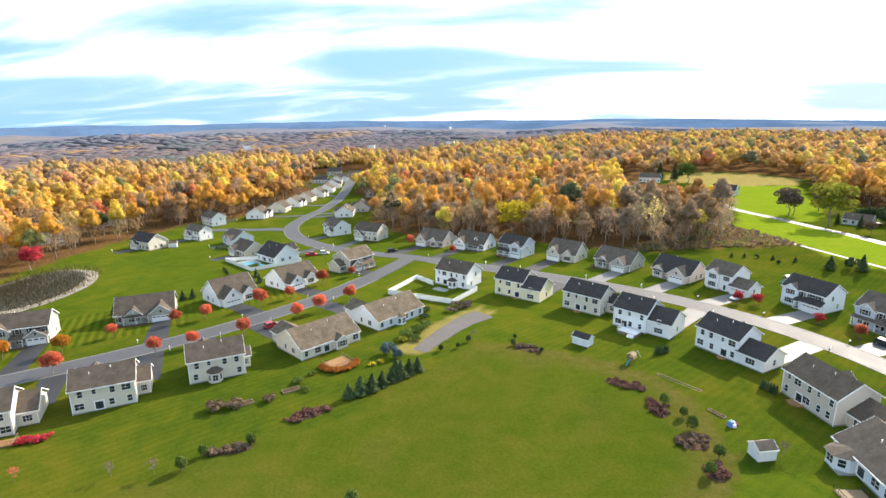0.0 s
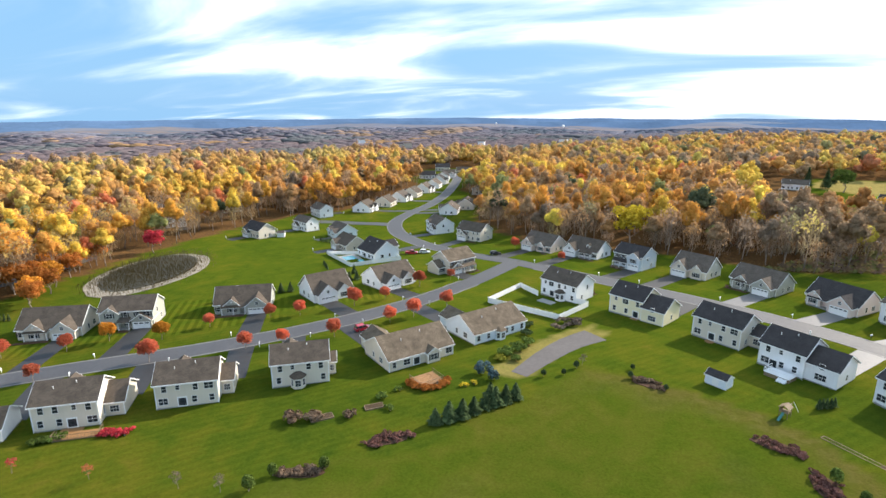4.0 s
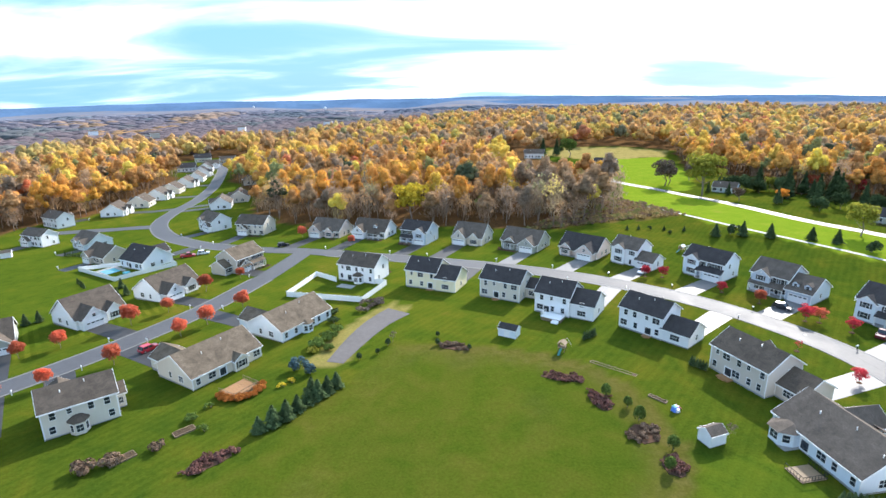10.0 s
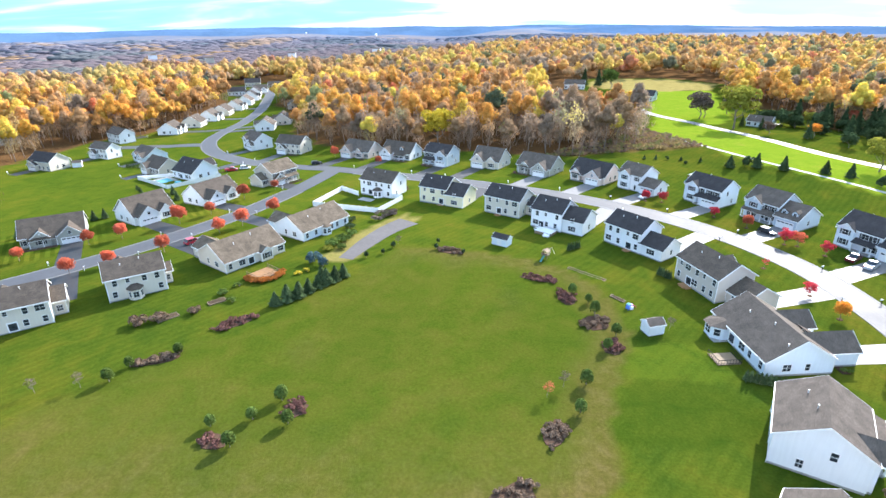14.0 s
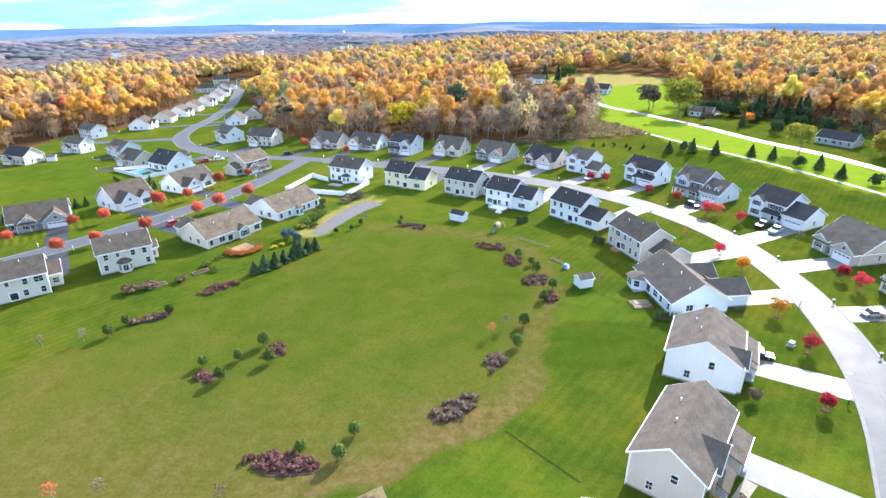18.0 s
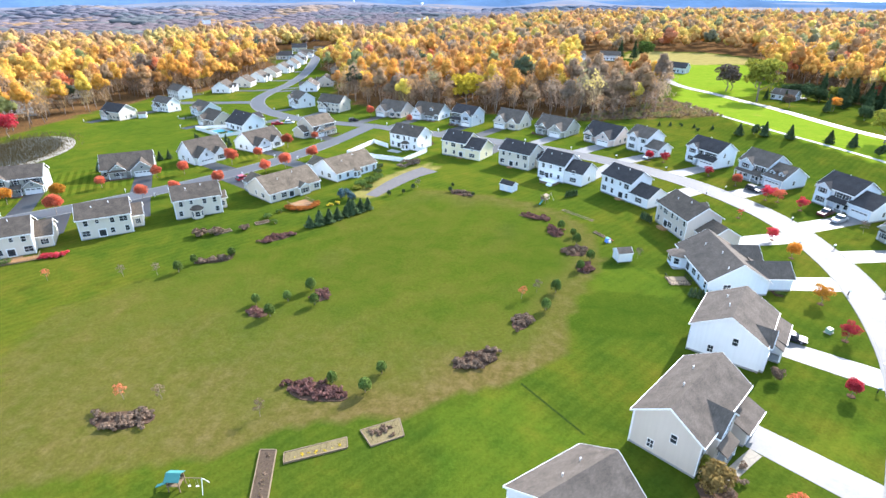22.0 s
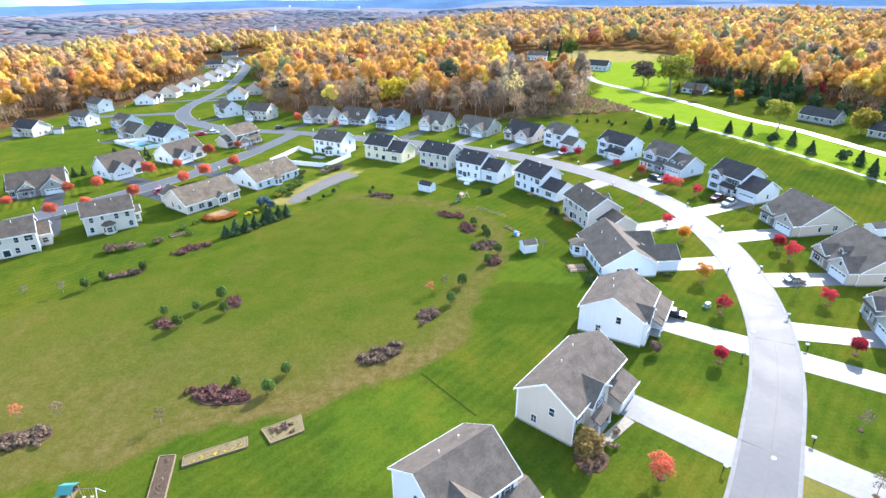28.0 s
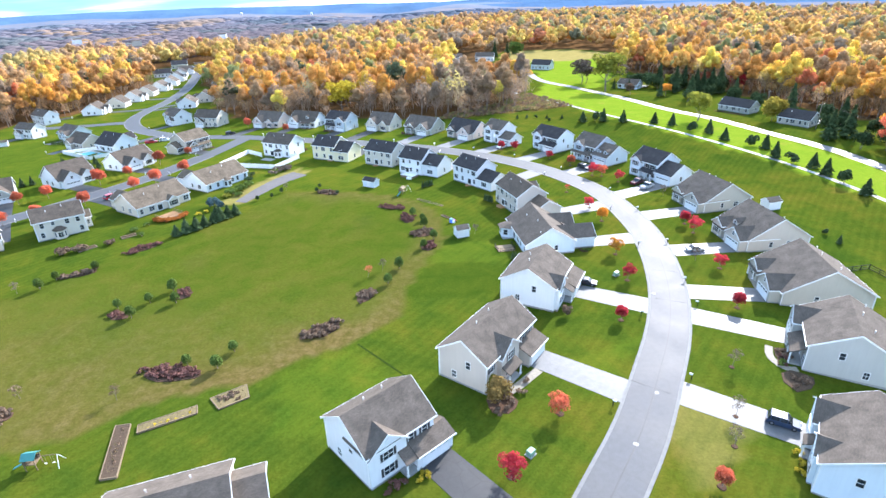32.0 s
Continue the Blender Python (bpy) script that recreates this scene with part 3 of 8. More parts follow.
def ground_sheet():
    def axis(a, b, far):
        s = list(np.arange(a, b + 0.1, 4.0))
        step, lo, hi = 6.0, s[0], s[-1]
        while hi < far or lo > -far:
            lo, hi = lo - step, hi + step
            s = [lo] + s + [hi]
            step *= 1.16
        return s
    xs, ys = axis(-280, 280, 4700), axis(-80, 600, 4700)
    xs = sorted(set(xs) | set(np.arange(-70, 64, 2.0)))
    ys = sorted(set(ys) | set(np.arange(-10, 136, 2.0)))
    vs = [(x, y, ht(x, y)) for y in ys for x in xs]
    n = len(xs)
    fs = [(j * n + i, j * n + i + 1, (j + 1) * n + i + 1, (j + 1) * n + i) for j in range(len(ys) - 1) for i in range(n - 1)]
    me = bpy.data.meshes.new("ground")
    me.from_pydata(vs, [], fs)
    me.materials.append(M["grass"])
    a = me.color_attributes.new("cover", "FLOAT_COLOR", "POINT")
    # alpha: share of the haze-tinted colour, growing with distance
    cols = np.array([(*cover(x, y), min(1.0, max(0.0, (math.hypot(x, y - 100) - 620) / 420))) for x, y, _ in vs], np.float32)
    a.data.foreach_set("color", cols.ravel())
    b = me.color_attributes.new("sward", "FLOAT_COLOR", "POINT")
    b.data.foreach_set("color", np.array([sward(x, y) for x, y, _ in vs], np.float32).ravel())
    me.polygons.foreach_set("use_smooth", [True] * len(fs))
    return tagged(new("ground", me), "green mown lawns and meadow grass, brown leaf litter under woods", "ground", kind="structure")


ground_sheet()


def ribbon(name, pts, width, lift, material, label, category, kind="structure", step=4.0, parent=None, shift=0.0, rounded=True):
    """A strip laid over the land, with sunk edges."""
    line = smooth(pts, step) if rounded else pts
    mb = MB()
    n = len(line)
    for i, (x, y) in enumerate(line):
        x0, y0 = line[max(0, i - 1)]
        x1, y1 = line[min(n - 1, i + 1)]
        d = math.hypot(x1 - x0, y1 - y0) or 1
        nx, ny = -(y1 - y0) / d, (x1 - x0) / d
        w = width[0] + (width[1] - width[0]) * i / (n - 1) if isinstance(width, tuple) else width
        for o, dz in ((-w / 2, -0.5), (-w / 2, 0), (0, 0.03 if w > 4 else 0), (w / 2, 0), (w / 2, -0.5)):
            px, py = x + nx * (o + shift), y + ny * (o + shift)
            mb.v.append((px, py, ht(px, py) + lift + dz))
    for i in range(n - 1):
        for k in range(4):
            a = i * 5 + k
            mb.f.append((a, a + 5, a + 6, a + 1))
    ob = new(name, mb.mesh(name, material))
    if parent:
        ob.parent = parent
        return ob
    return tagged(ob, label, category, kind=kind)


E_STREET = [(30, -60), (50, -30), (65.3, -7), (73.3, 5), (80.4, 18), (87.4, 32), (93, 48), (96.6, 67), (97.2, 84), (94, 106), (85.6, 124), (72.6, 141), (55, 156), (36, 168), (13, 179), (-17, 191), (-41, 201), (-52, 206)]
W_STREET = [(-190, 5), (-170, 25), (-148, 47), (-126, 70), (-102, 94), (-83, 118), (-68, 145), (-59, 172), (-52, 206)]
N_STREET = [(-52, 206), (-81, 215), (-105, 228), (-131, 252), (-148, 280), (-154, 310), (-155, 340), (-163, 385), (-176, 432), (-194, 488), (-214, 530)]
SIDE_STREET = [(-144, 272), (-160, 274), (-180, 272), (-204, 266)]
FAR_WEST = [(-262, -30), (-240, 40), (-226, 84), (-222, 118), (-232, 150)]
for nm, pts, w in (("road_east", E_STREET, 7.5), ("road_west", W_STREET, 7.8), ("road_north", N_STREET, 7.8), ("road_side", SIDE_STREET, 7.5), ("road_far_west", FAR_WEST, 8.0)):
    ribbon(nm, pts, w, 0.05 + 0.004 * len(nm) % 0.02, M["asphalt"], "worn grey asphalt street with concrete kerb gutters", "road")
for nm, pts, w in (("kerb_east", E_STREET, 7.5), ("kerb_west", W_STREET, 7.8), ("kerb_north", N_STREET, 7.8)):
    for s in (-1, 1):
        ribbon(nm, pts[:-1] if nm != "kerb_north" else pts[1:], 0.55, 0.085, M["kerb"], "grey concrete kerb gutter along the street", "kerb", shift=s * (w / 2 + 0.2))
MAIN_ROAD = [(108, 372), (109, 350), (114, 330), (129, 303), (138.5, 272), (146, 246), (156, 219), (169, 196), (178.5, 170), (186, 151), (191, 127), (197, 60), (206, -39)]
ribbon("road_main", MAIN_ROAD, 5.4, 0.07, M["drive_grey"], "pale worn country road with grass verges", "road")
ribbon("path_berm", BERM_PATH, 1.9, 0.05, M["concrete"], "pale gravel footpath along the grass berm", "path")

# ---- houses ----
MESHES = {}
GARAGES = []       # door centre and way out, for the driveways
FRONTS = []        # house, block width, depth


def cached(key, make):
    if key not in MESHES:
        MESHES[key] = make()
    return MESHES[key]


def frame_mesh(w, h, bars):
    """One connected frame with its glazing bars, the panes left open."""
    t, k = 0.07, 0.022
    xs, zs = [-w / 2 - t, -w / 2], [-t, 0, h / 2 - k, h / 2 + k, h, h + t]
    for j in range(1, bars):
        x = -w / 2 + w * j / bars
        xs += [x - k, x + k]
    xs += [w / 2, w / 2 + t]
    mb, at = MB(), {}

    def vert(i, j, y):
        if (i, j, y) not in at:
            at[i, j, y] = len(mb.v)
            mb.v.append((xs[i], y, zs[j]))
        return at[i, j, y]
    solid = {(i, j) for i in range(len(xs) - 1) for j in range(5) if i % 2 == 0 or j % 2 == 0}
    for i, j in solid:
        mb.f.append((vert(i + 1, j, 0.06), vert(i, j, 0.06), vert(i, j + 1, 0.06), vert(i + 1, j + 1, 0.06)))
        for (di, dj), (p, q) in {(-1, 0): ((i, j), (i, j + 1)), (1, 0): ((i + 1, j + 1), (i + 1, j)), (0, -1): ((i + 1, j), (i, j)), (0, 1): ((i, j + 1), (i + 1, j + 1))}.items():
            if (i + di, j + dj) not in solid:
                mb.f.append((vert(*p, 0.06), vert(*q, 0.06), vert(*q, -0.04), vert(*p, -0.04)))
    return mb.mesh("window_frame", M["trim"])


def add_window(parent, m, w=0.95, h=1.45, bars=1, shutters=False):
    f = part("window", cached(("f", w, h, bars), lambda: frame_mesh(w, h, bars)), None, parent, m=m)
    part("pane", cached(("p", w, h), lambda: MB().box(-w / 2, w / 2, -0.03, 0.012, 0, h).mesh("pane", M["glass"])), None, f)
    if shutters:
        for s in (-1, 1):
            part("shutter", cached(("s", h), lambda: MB().box(-0.2, 0.2, -0.02, 0.05, 0, h).mesh("shutter", M["shutter"])), None, f, m=pose(s * (w / 2 + 0.32), 0, 0))
    return f


def garage_mesh(w, h):
    mb = MB()
    mb.box(-w / 2, w / 2, -0.05, 0.02, 0, h)
    for r in range(3):
        for c in range(int(w / 1.2)):
            n = int(w / 1.2)
            x = -w / 2 + (c + 0.5) * w / n
            mb.box(x - w / n * 0.4, x + w / n * 0.4, 0.0, 0.045, 0.1 + r * h / 4, 0.1 + r * h / 4 + h / 4 - 0.14)
    mb.box(-w / 2 - 0.14, -w / 2, -0.05, 0.08, 0, h + 0.14).box(w / 2, w / 2 + 0.14, -0.05, 0.08, 0, h + 0.14).box(-w / 2, w / 2, -0.05, 0.08, h, h + 0.14)
    return mb.mesh("garage_door", M["garage"])


def add_garage(parent, m, w=4.8, h=2.2):
    GARAGES.append(parent.matrix_basis @ m)
    g = part("garage_door", cached(("g", w), lambda: garage_mesh(w, h)), None, parent, m=m)
    n = int(w / 1.2)
    for c in range(n):
        part("pane", cached(("gp", w), lambda: MB().box(-w / n * 0.36, w / n * 0.36, -0.02, 0.035, 0, 0.34).mesh("pane", M["glass"])), None, g,
             m=pose(-w / 2 + (c + 0.5) * w / n, 0, h * 0.78))


def add_door(parent, m, double=False):
    w = 1.7 if double else 0.95

    def make():
        mb = MB().box(-w / 2, w / 2, -0.04, 0.03, 0, 2.05)
        mb.box(-w / 2 - 0.12, -w / 2, -0.04, 0.08, 0, 2.2).box(w / 2, w / 2 + 0.12, -0.04, 0.08, 0, 2.2).box(-w / 2, w / 2, -0.04, 0.08, 2.05, 2.2)
        return mb.mesh("door", M["trim"])
    d = part("door", cached(("d", w), make), None, parent, m=m)
    part("pane", cached(("dp", w), lambda: MB().box(-w / 2 + 0.1, w / 2 - 0.1, -0.02, 0.045, 0.25, 1.92).mesh("pane", M["glass"])), None, d)
    return d


def gable_block(house, x0, x1, y0, y1, e, along, pitch, wall, roof, oh=0.4, base=0.35, hip=False, fine=None):
    """Walls with gables, a foundation, a roof of two slabs and white boards along its edges."""
    wb, rb = MB(), MB()
    c = house.matrix_basis.translation
    fine = (c.y < 215 and c.x > -185) if fine is None else fine
    boards = []
    th = 0.2
    if along == "x":
        a0, a1, c0, c1 = x0, x1, y0, y1
        P = lambda a, c, z: (a, c, z)  # noqa: E731
    else:
        a0, a1, c0, c1 = y0, y1, x0, x1
        P = lambda a, c, z: (c, a, z)  # noqa: E731
    cm, rise = (c0 + c1) / 2, (c1 - c0) / 2 * pitch
    ring = [(c0, base), (c1, base), (c1, e), (cm, e + rise), (c0, e)]
    r0, r1 = [P(a0, c, z) for c, z in ring], [P(a1, c, z) for c, z in ring]
    if along == "x":
        wb.prism(r0[::-1], r1[::-1])
    else:
        wb.prism(r0, r1)
    part("wall", wb, M[wall], house)
    fb = MB().box(x0 + 0.04, x1 - 0.04, y0 + 0.04, y1 - 0.04, -0.8, base)
    part("foundation", fb, M["found"], house)
    hin = (c1 - c0) * 0.42 if hip else 0.0
    for s, ce in ((-1, c0), (1, c1)):
        co, zo = ce + s * oh, e - oh * pitch
        lo = [P(a0 - oh, co, zo), P(a1 + oh, co, zo), P(a1 + oh - hin, cm, e + rise), P(a0 - oh + hin, cm, e + rise)]
        rb.prism([Vector(p) + Vector((0, 0, 0.02)) for p in lo], [Vector(p) + Vector((0, 0, th + 0.02)) for p in lo])
        b = [P(a0 - oh - 0.02, co, zo - 0.08), P(a1 + oh + 0.02, co, zo - 0.08), P(a1 + oh + 0.02, co + s * 0.1, zo - 0.08), P(a0 - oh - 0.02, co + s * 0.1, zo - 0.08)]
        boards.append(MB().prism(b, [Vector(p) + Vector((0, 0, 0.24)) for p in b]))
        for ar, sg in ((a0 - oh, -1), (a1 + oh, 1)):
            q = [P(ar, co, zo - 0.06), P(ar + sg * 0.07, co, zo - 0.06), P(ar + sg * 0.07, cm, e + rise - 0.06), P(ar, cm, e + rise - 0.06)]
            if not hip:
                boards.append(MB().prism(q, [Vector(p) + Vector((0, 0, 0.26)) for p in q]))
    if hip:
        for ar, sg in ((a0 - oh, 1), (a1 + oh, -1)):
            tri = [P(ar, c0 - oh, e - oh * pitch + 0.03), P(ar, c1 + oh, e - oh * pitch + 0.03), P(ar + sg * hin, cm, e + rise + 0.03)]
            rb.prism(tri, [Vector(p) + Vector((0, 0, th)) for p in tri])
    part("roof", rb, M[roof], house)
    if not fine:
        rim = MB()
        for k in boards:
            rim.f += [tuple(i + len(rim.v) for i in q) for q in k.f]
            rim.v += k.v
        part("roof_trim", rim, M["trim"], house)
        return e + rise
    for k in boards:
        part("fascia_board", k, M["trim"], house)
    for xx, sx in ((x0, -1), (x1, 1)):
        for yy, sy in ((y0, -1), (y1, 1)):
            if sy > 0 and along == "y":
                continue
            part("corner_board", MB().box(min(xx - sx * 0.12, xx + sx * 0.025), max(xx - sx * 0.12, xx + sx * 0.025), min(yy - sy * 0.12, yy + sy * 0.025), max(yy - sy * 0.12, yy + sy * 0.025), base, e - 0.05), M["trim"], house)
    return e + rise


def face(side, u, z, blk):
    x0, x1, y0, y1 = blk
    return {"f": pose(u, y1, z), "b": pose(u, y0, z, 0, 0, 180), "r": pose(x1, u, z, 0, 0, -90), "l": pose(x0, u, z, 0, 0, 90)}[side]


def bay(house, x, y0, z, w, d, h, wall, roof):
    """A three-sided bay on the back wall."""
    ring = [(x - w / 2, y0 + 0.1), (x - w / 2, y0 - d * 0.35), (x - w / 4, y0 - d), (x + w / 4, y0 - d), (x + w / 2, y0 - d * 0.35), (x + w / 2, y0 + 0.1)]
    part("bay_wall", MB().prism([(a, b, z) for a, b in ring], [(a, b, z + h) for a, b in ring]), M[wall], house)
    big = [(x + (a - x) * 1.15, b if b > y0 else y0 + (b - y0) * 1.2) for a, b in ring]
    top = [(x + (a - x) * 0.35, y0 + 0.1) for a, b in ring]
    part("bay_roof", MB().prism([(a, b, z + h) for a, b in big], [(a, b, z + h + 0.9) for a, b in top]), M[roof], house)
    add_window(house, pose(x, y0 - d, z + 0.7, 0, 0, 180), w * 0.36, 1.4, 2)
    for s in (-1, 1):
        ang = math.degrees(math.atan2(d * 0.65, w / 4))
        add_window(house, pose(x + s * w * 0.375, y0 - d * 0.675, z + 0.7, 0, 0, 180 + s * ang), w * 0.24, 1.4, 1)


def spot(A, ab, L, D, front):
    """Centre and heading of a house from the corner A of the wall that runs along ab."""
    u = Vector((math.cos(radians(ab)), math.sin(radians(ab))))
    v = Vector((u.y, -u.x))
    c = Vector(A) + u * L / 2 + v * D / 2
    return c.x, c.y, (ab if front else ab + 180)


def house(label, A, ab, L, D, front, e, wall, roof, pitch=0.62, wings=(), gables=(), bays=(), porch=None, chimney=None, doors=(), dormers=(), base=0.35, hip=False, vents=2, shut=True, stoop=None, gar=(), slides=(), aprons=()):
    """Local x runs along the ridge, local +y is the street front. wings: (side, length, depth, y offset, eave, garage);
    gables: (face, x, width, projection, eave, garage)."""
    cx, cy, yaw = spot(A, ab, L, D, front)
    h = thing("house", cx, cy, yaw, label, "house")
    x0, x1, y0, y1 = -L / 2, L / 2, -D / 2, D / 2
    blk = (x0, x1, y0, y1)
    top = gable_block(h, x0, x1, y0, y1, e, "x", pitch, wall, roof, base=base, hip=hip)
    two = e > 4.8
    busy = {"f": [], "b": []}
    ends = {"l": True, "r": True}
    for side, lw, dw, off, ew, garage in wings:
        s = 1 if side == "r" else -1
        wx0, wx1 = (x1 - 0.05, x1 + lw) if s > 0 else (x0 - lw, x0 + 0.05)
        wy0, wy1 = off - dw / 2, off + dw / 2
        gable_block(h, wx0, wx1, wy0, wy1, ew, "x", pitch * 0.95, wall, roof, base=base)
        wb = (wx0, wx1, wy0, wy1)
        wm = (wx0 + wx1) / 2
        if garage:
            add_garage(h, face("f", wm, 0.08, wb), min(4.8, lw - 1.2))
        else:
            add_window(h, face("f", wm, 1.1, wb), 1.7, 1.4, 2, shut)
        add_window(h, face("b", wm, 1.1, wb), min(2.2, lw * 0.45), 1.35, 3)
        if lw > 5.5:
            add_window(h, face(side, (wy0 + wy1) / 2, 1.2, wb), 0.9, 1.3)
        if ew > 4:
            add_window(h, face("b", wm, 3.6, wb), 1.0, 1.2)
        ends[side] = two and ew < 4.2
    for sd, gx, gw, proj, eg, garage in gables:
        gy0, gy1 = (0, y1 + proj) if sd == "f" else (y0 - proj, 0)
        gable_block(h, gx - gw / 2, gx + gw / 2, gy0, gy1, eg, "y", pitch * 1.15, wall, roof, oh=0.3, base=base)
        gb = (gx - gw / 2, gx + gw / 2, gy0, gy1)
        busy[sd].append((gx - gw / 2 - 0.3, gx + gw / 2 + 0.3, eg))
        if garage:
            add_garage(h, face(sd, gx, 0.08, gb), min(4.8, gw - 1.0))
            add_window(h, face(sd, gx, max(3.0, eg - 1.9 if eg > 4.5 else eg + 0.25), gb), 0.8 if eg < 4.5 else 1.6, 0.9 if eg < 4.5 else 1.4, 1 if eg < 4.5 else 2, shut and eg > 4.5)
        else:
            if proj > 0.05:
                add_window(h, face(sd, gx, 1.0, gb), min(1.7, gw * 0.5), 1.5, 2, shut and gw > 3)
            if eg > 4.5:
                add_window(h, face(sd, gx, 3.75, gb), min(1.6, gw * 0.5), 1.4, 2, shut and gw > 3)
            part("gable_louvre", cached("louvre", lambda: MB().box(-0.25, 0.25, -0.02, 0.05, 0, 0.5).mesh("gable_louvre", M["trim"])), None, h, m=face(sd, gx, eg + gw * pitch * 0.22, gb))
    dx = {sd: list(v) for sd, v in busy.items()}
    for sd, gx, double in doors:
        add_door(h, face(sd, gx, base - 0.1, blk), double)
        dx[sd].append((gx - 1.3, gx + 1.3, 2.6))
    for sx0, sx1, proj, garage in slides:
        ez = e - proj * pitch
        part("wall", MB().box(sx0, sx1, y1 - 0.2, y1 + proj, base, ez), M[wall], h)
        part("foundation", MB().box(sx0 + 0.04, sx1 - 0.04, y1 - 0.2, y1 + proj - 0.04, -0.8, base), M["found"], h)
        q = [(sx0 - 0.35, y1 + proj + 0.4, ez - 0.4 * pitch + 0.03), (sx1 + 0.35, y1 + proj + 0.4, ez - 0.4 * pitch + 0.03), (sx1 + 0.35, y1 + 0.3, e - 0.3 * pitch + 0.03), (sx0 - 0.35, y1 + 0.3, e - 0.3 * pitch + 0.03)]
        part("roof", MB().prism(q, [(a, b, c + 0.2) for a, b, c in q]), M[roof], h)
        part("fascia", MB().box(sx0 - 0.37, sx1 + 0.37, y1 + proj + 0.4, y1 + proj + 0.5, ez - 0.4 * pitch - 0.08, ez - 0.4 * pitch + 0.18), M["trim"], h)
        part("gable_infill", MB().prism([(sx1 - 0.1, y1, ez - 0.1), (sx1 - 0.1, y1 + proj, ez - 0.1), (sx1 - 0.1, y1, e)], [(sx1, y1, ez - 0.1), (sx1, y1 + proj, ez - 0.1), (sx1, y1, e)]), M[wall], h)
        part("gable_infill", MB().prism([(sx0, y1, ez - 0.1), (sx0, y1 + proj, ez - 0.1), (sx0, y1, e)], [(sx0 + 0.1, y1, ez - 0.1), (sx0 + 0.1, y1 + proj, ez - 0.1), (sx0 + 0.1, y1, e)]), M[wall], h)
        if garage:
            add_garage(h, face("f", (sx0 + sx1) / 2, 0.08, (sx0, sx1, y0, y1 + proj)), min(4.8, sx1 - sx0 - 0.8))
        dx["f"].append((sx0 - 0.3, sx1 + 0.3, 9))
    for ax0, ax1, proj, zt, ze, garage in aprons:
        part("wall", MB().box(ax0, ax1, y1 - 0.2, y1 + proj, base, ze), M[wall], h)
        if ax0 < x0:
            part("wall", MB().prism([(ax0, y1 - 3.6, base), (ax0, y1 - 0.2, base), (ax0, y1 - 0.2, ze + 0.55), (ax0, y1 - 3.6, ze)], [(x0, y1 - 3.6, base), (x0, y1 - 0.2, base), (x0, y1 - 0.2, ze + 0.55), (x0, y1 - 3.6, ze)]), M[wall], h)
            q = [(ax0 - 0.3, y1 - 3.9, ze - 0.1), (x0 + 0.02, y1 - 3.9, ze - 0.1), (x0 + 0.02, y1 - 0.02, zt), (ax0 - 0.3, y1 - 0.02, zt)]
            part("roof", MB().prism(q[::-1], [(a, b, c + 0.2) for a, b, c in q[::-1]]), M[roof], h)
        part("foundation", MB().box(ax0 + 0.04, ax1 - 0.04, y1 - 0.2, y1 + proj - 0.04, -0.8, base), M["found"], h)
        fall = (zt - ze) / (proj + 0.05)
        q = [(ax0 - 0.3, y1 + proj + 0.4, ze - 0.4 * fall), (ax1 + 0.3, y1 + proj + 0.4, ze - 0.4 * fall), (ax1 + 0.3, y1, zt), (ax0 - 0.3, y1, zt)]
        part("roof", MB().prism(q, [(a, b, c + 0.2) for a, b, c in q]), M[roof], h)
        part("fascia_board", MB().box(ax0 - 0.32, ax1 + 0.32, y1 + proj + 0.4, y1 + proj + 0.5, ze - 0.4 * fall - 0.06, ze - 0.4 * fall + 0.2), M["trim"], h)
        for sx in (ax0, ax1 - 0.1):
            part("gable_infill", MB().prism([(sx, y1, ze - 0.1), (sx, y1 + proj, ze - 0.1), (sx, y1, zt)], [(sx + 0.1, y1, ze - 0.1), (sx + 0.1, y1 + proj, ze - 0.1), (sx + 0.1, y1, zt)]), M[wall], h)
        if garage:
            add_garage(h, face("f", (max(ax0, x0 - 1.0) + ax1) / 2 - 0.3, 0.08, (ax0, ax1, y0, y1 + proj)), min(4.9, ax1 - ax0 - 0.8))
        dx["f"].append((ax0 - 0.3, ax1 + 0.3, 3.4))
    for gx, w in gar:
        add_garage(h, face("f", gx, 0.08, blk), w)
        dx["f"].append((gx - w / 2 - 0.4, gx + w / 2 + 0.4, 2.6))
    for bx, bw, bd in bays:
        bay(h, bx, y0, 0.1, bw, bd, 2.6, wall, roof)
        dx["b"].append((bx - bw / 2 - 0.4, bx + bw / 2 + 0.4, 2.6))
    n = max(3, int(L / 2.6))
    for sd in "fb":
        for row, z in enumerate((1.0, 3.75) if two else (1.0,)):
            for k in range(n):
                u = x0 + (k + 0.5) * L / n + (0.25 if (k + row) % 2 else -0.15)
                if any(a < u < b and (z < top_z) for a, b, top_z in dx[sd]):
                    continue
                wide = (k * 7 + row * 3 + int(L * 10)) % 4 == 0
                if sd == "b" and row and (k + int(L)) % 3 == 1:
                    add_window(h, face(sd, u, z + 0.35, blk), 0.75, 1.0)
                else:
                    add_window(h, face(sd, u, z, blk), 1.75 if wide else 0.95, 1.4, 2 if wide else 1, shut and sd == "f")
    for sd in "lr":
        if ends[sd]:
            add_window(h, face(sd, D * 0.12, 3.75 if two else 1.0, blk), 0.85, 1.35)
            add_window(h, face(sd, -D * 0.18, 1.0, blk), 0.85 if two else 1.5, 1.35, 2)
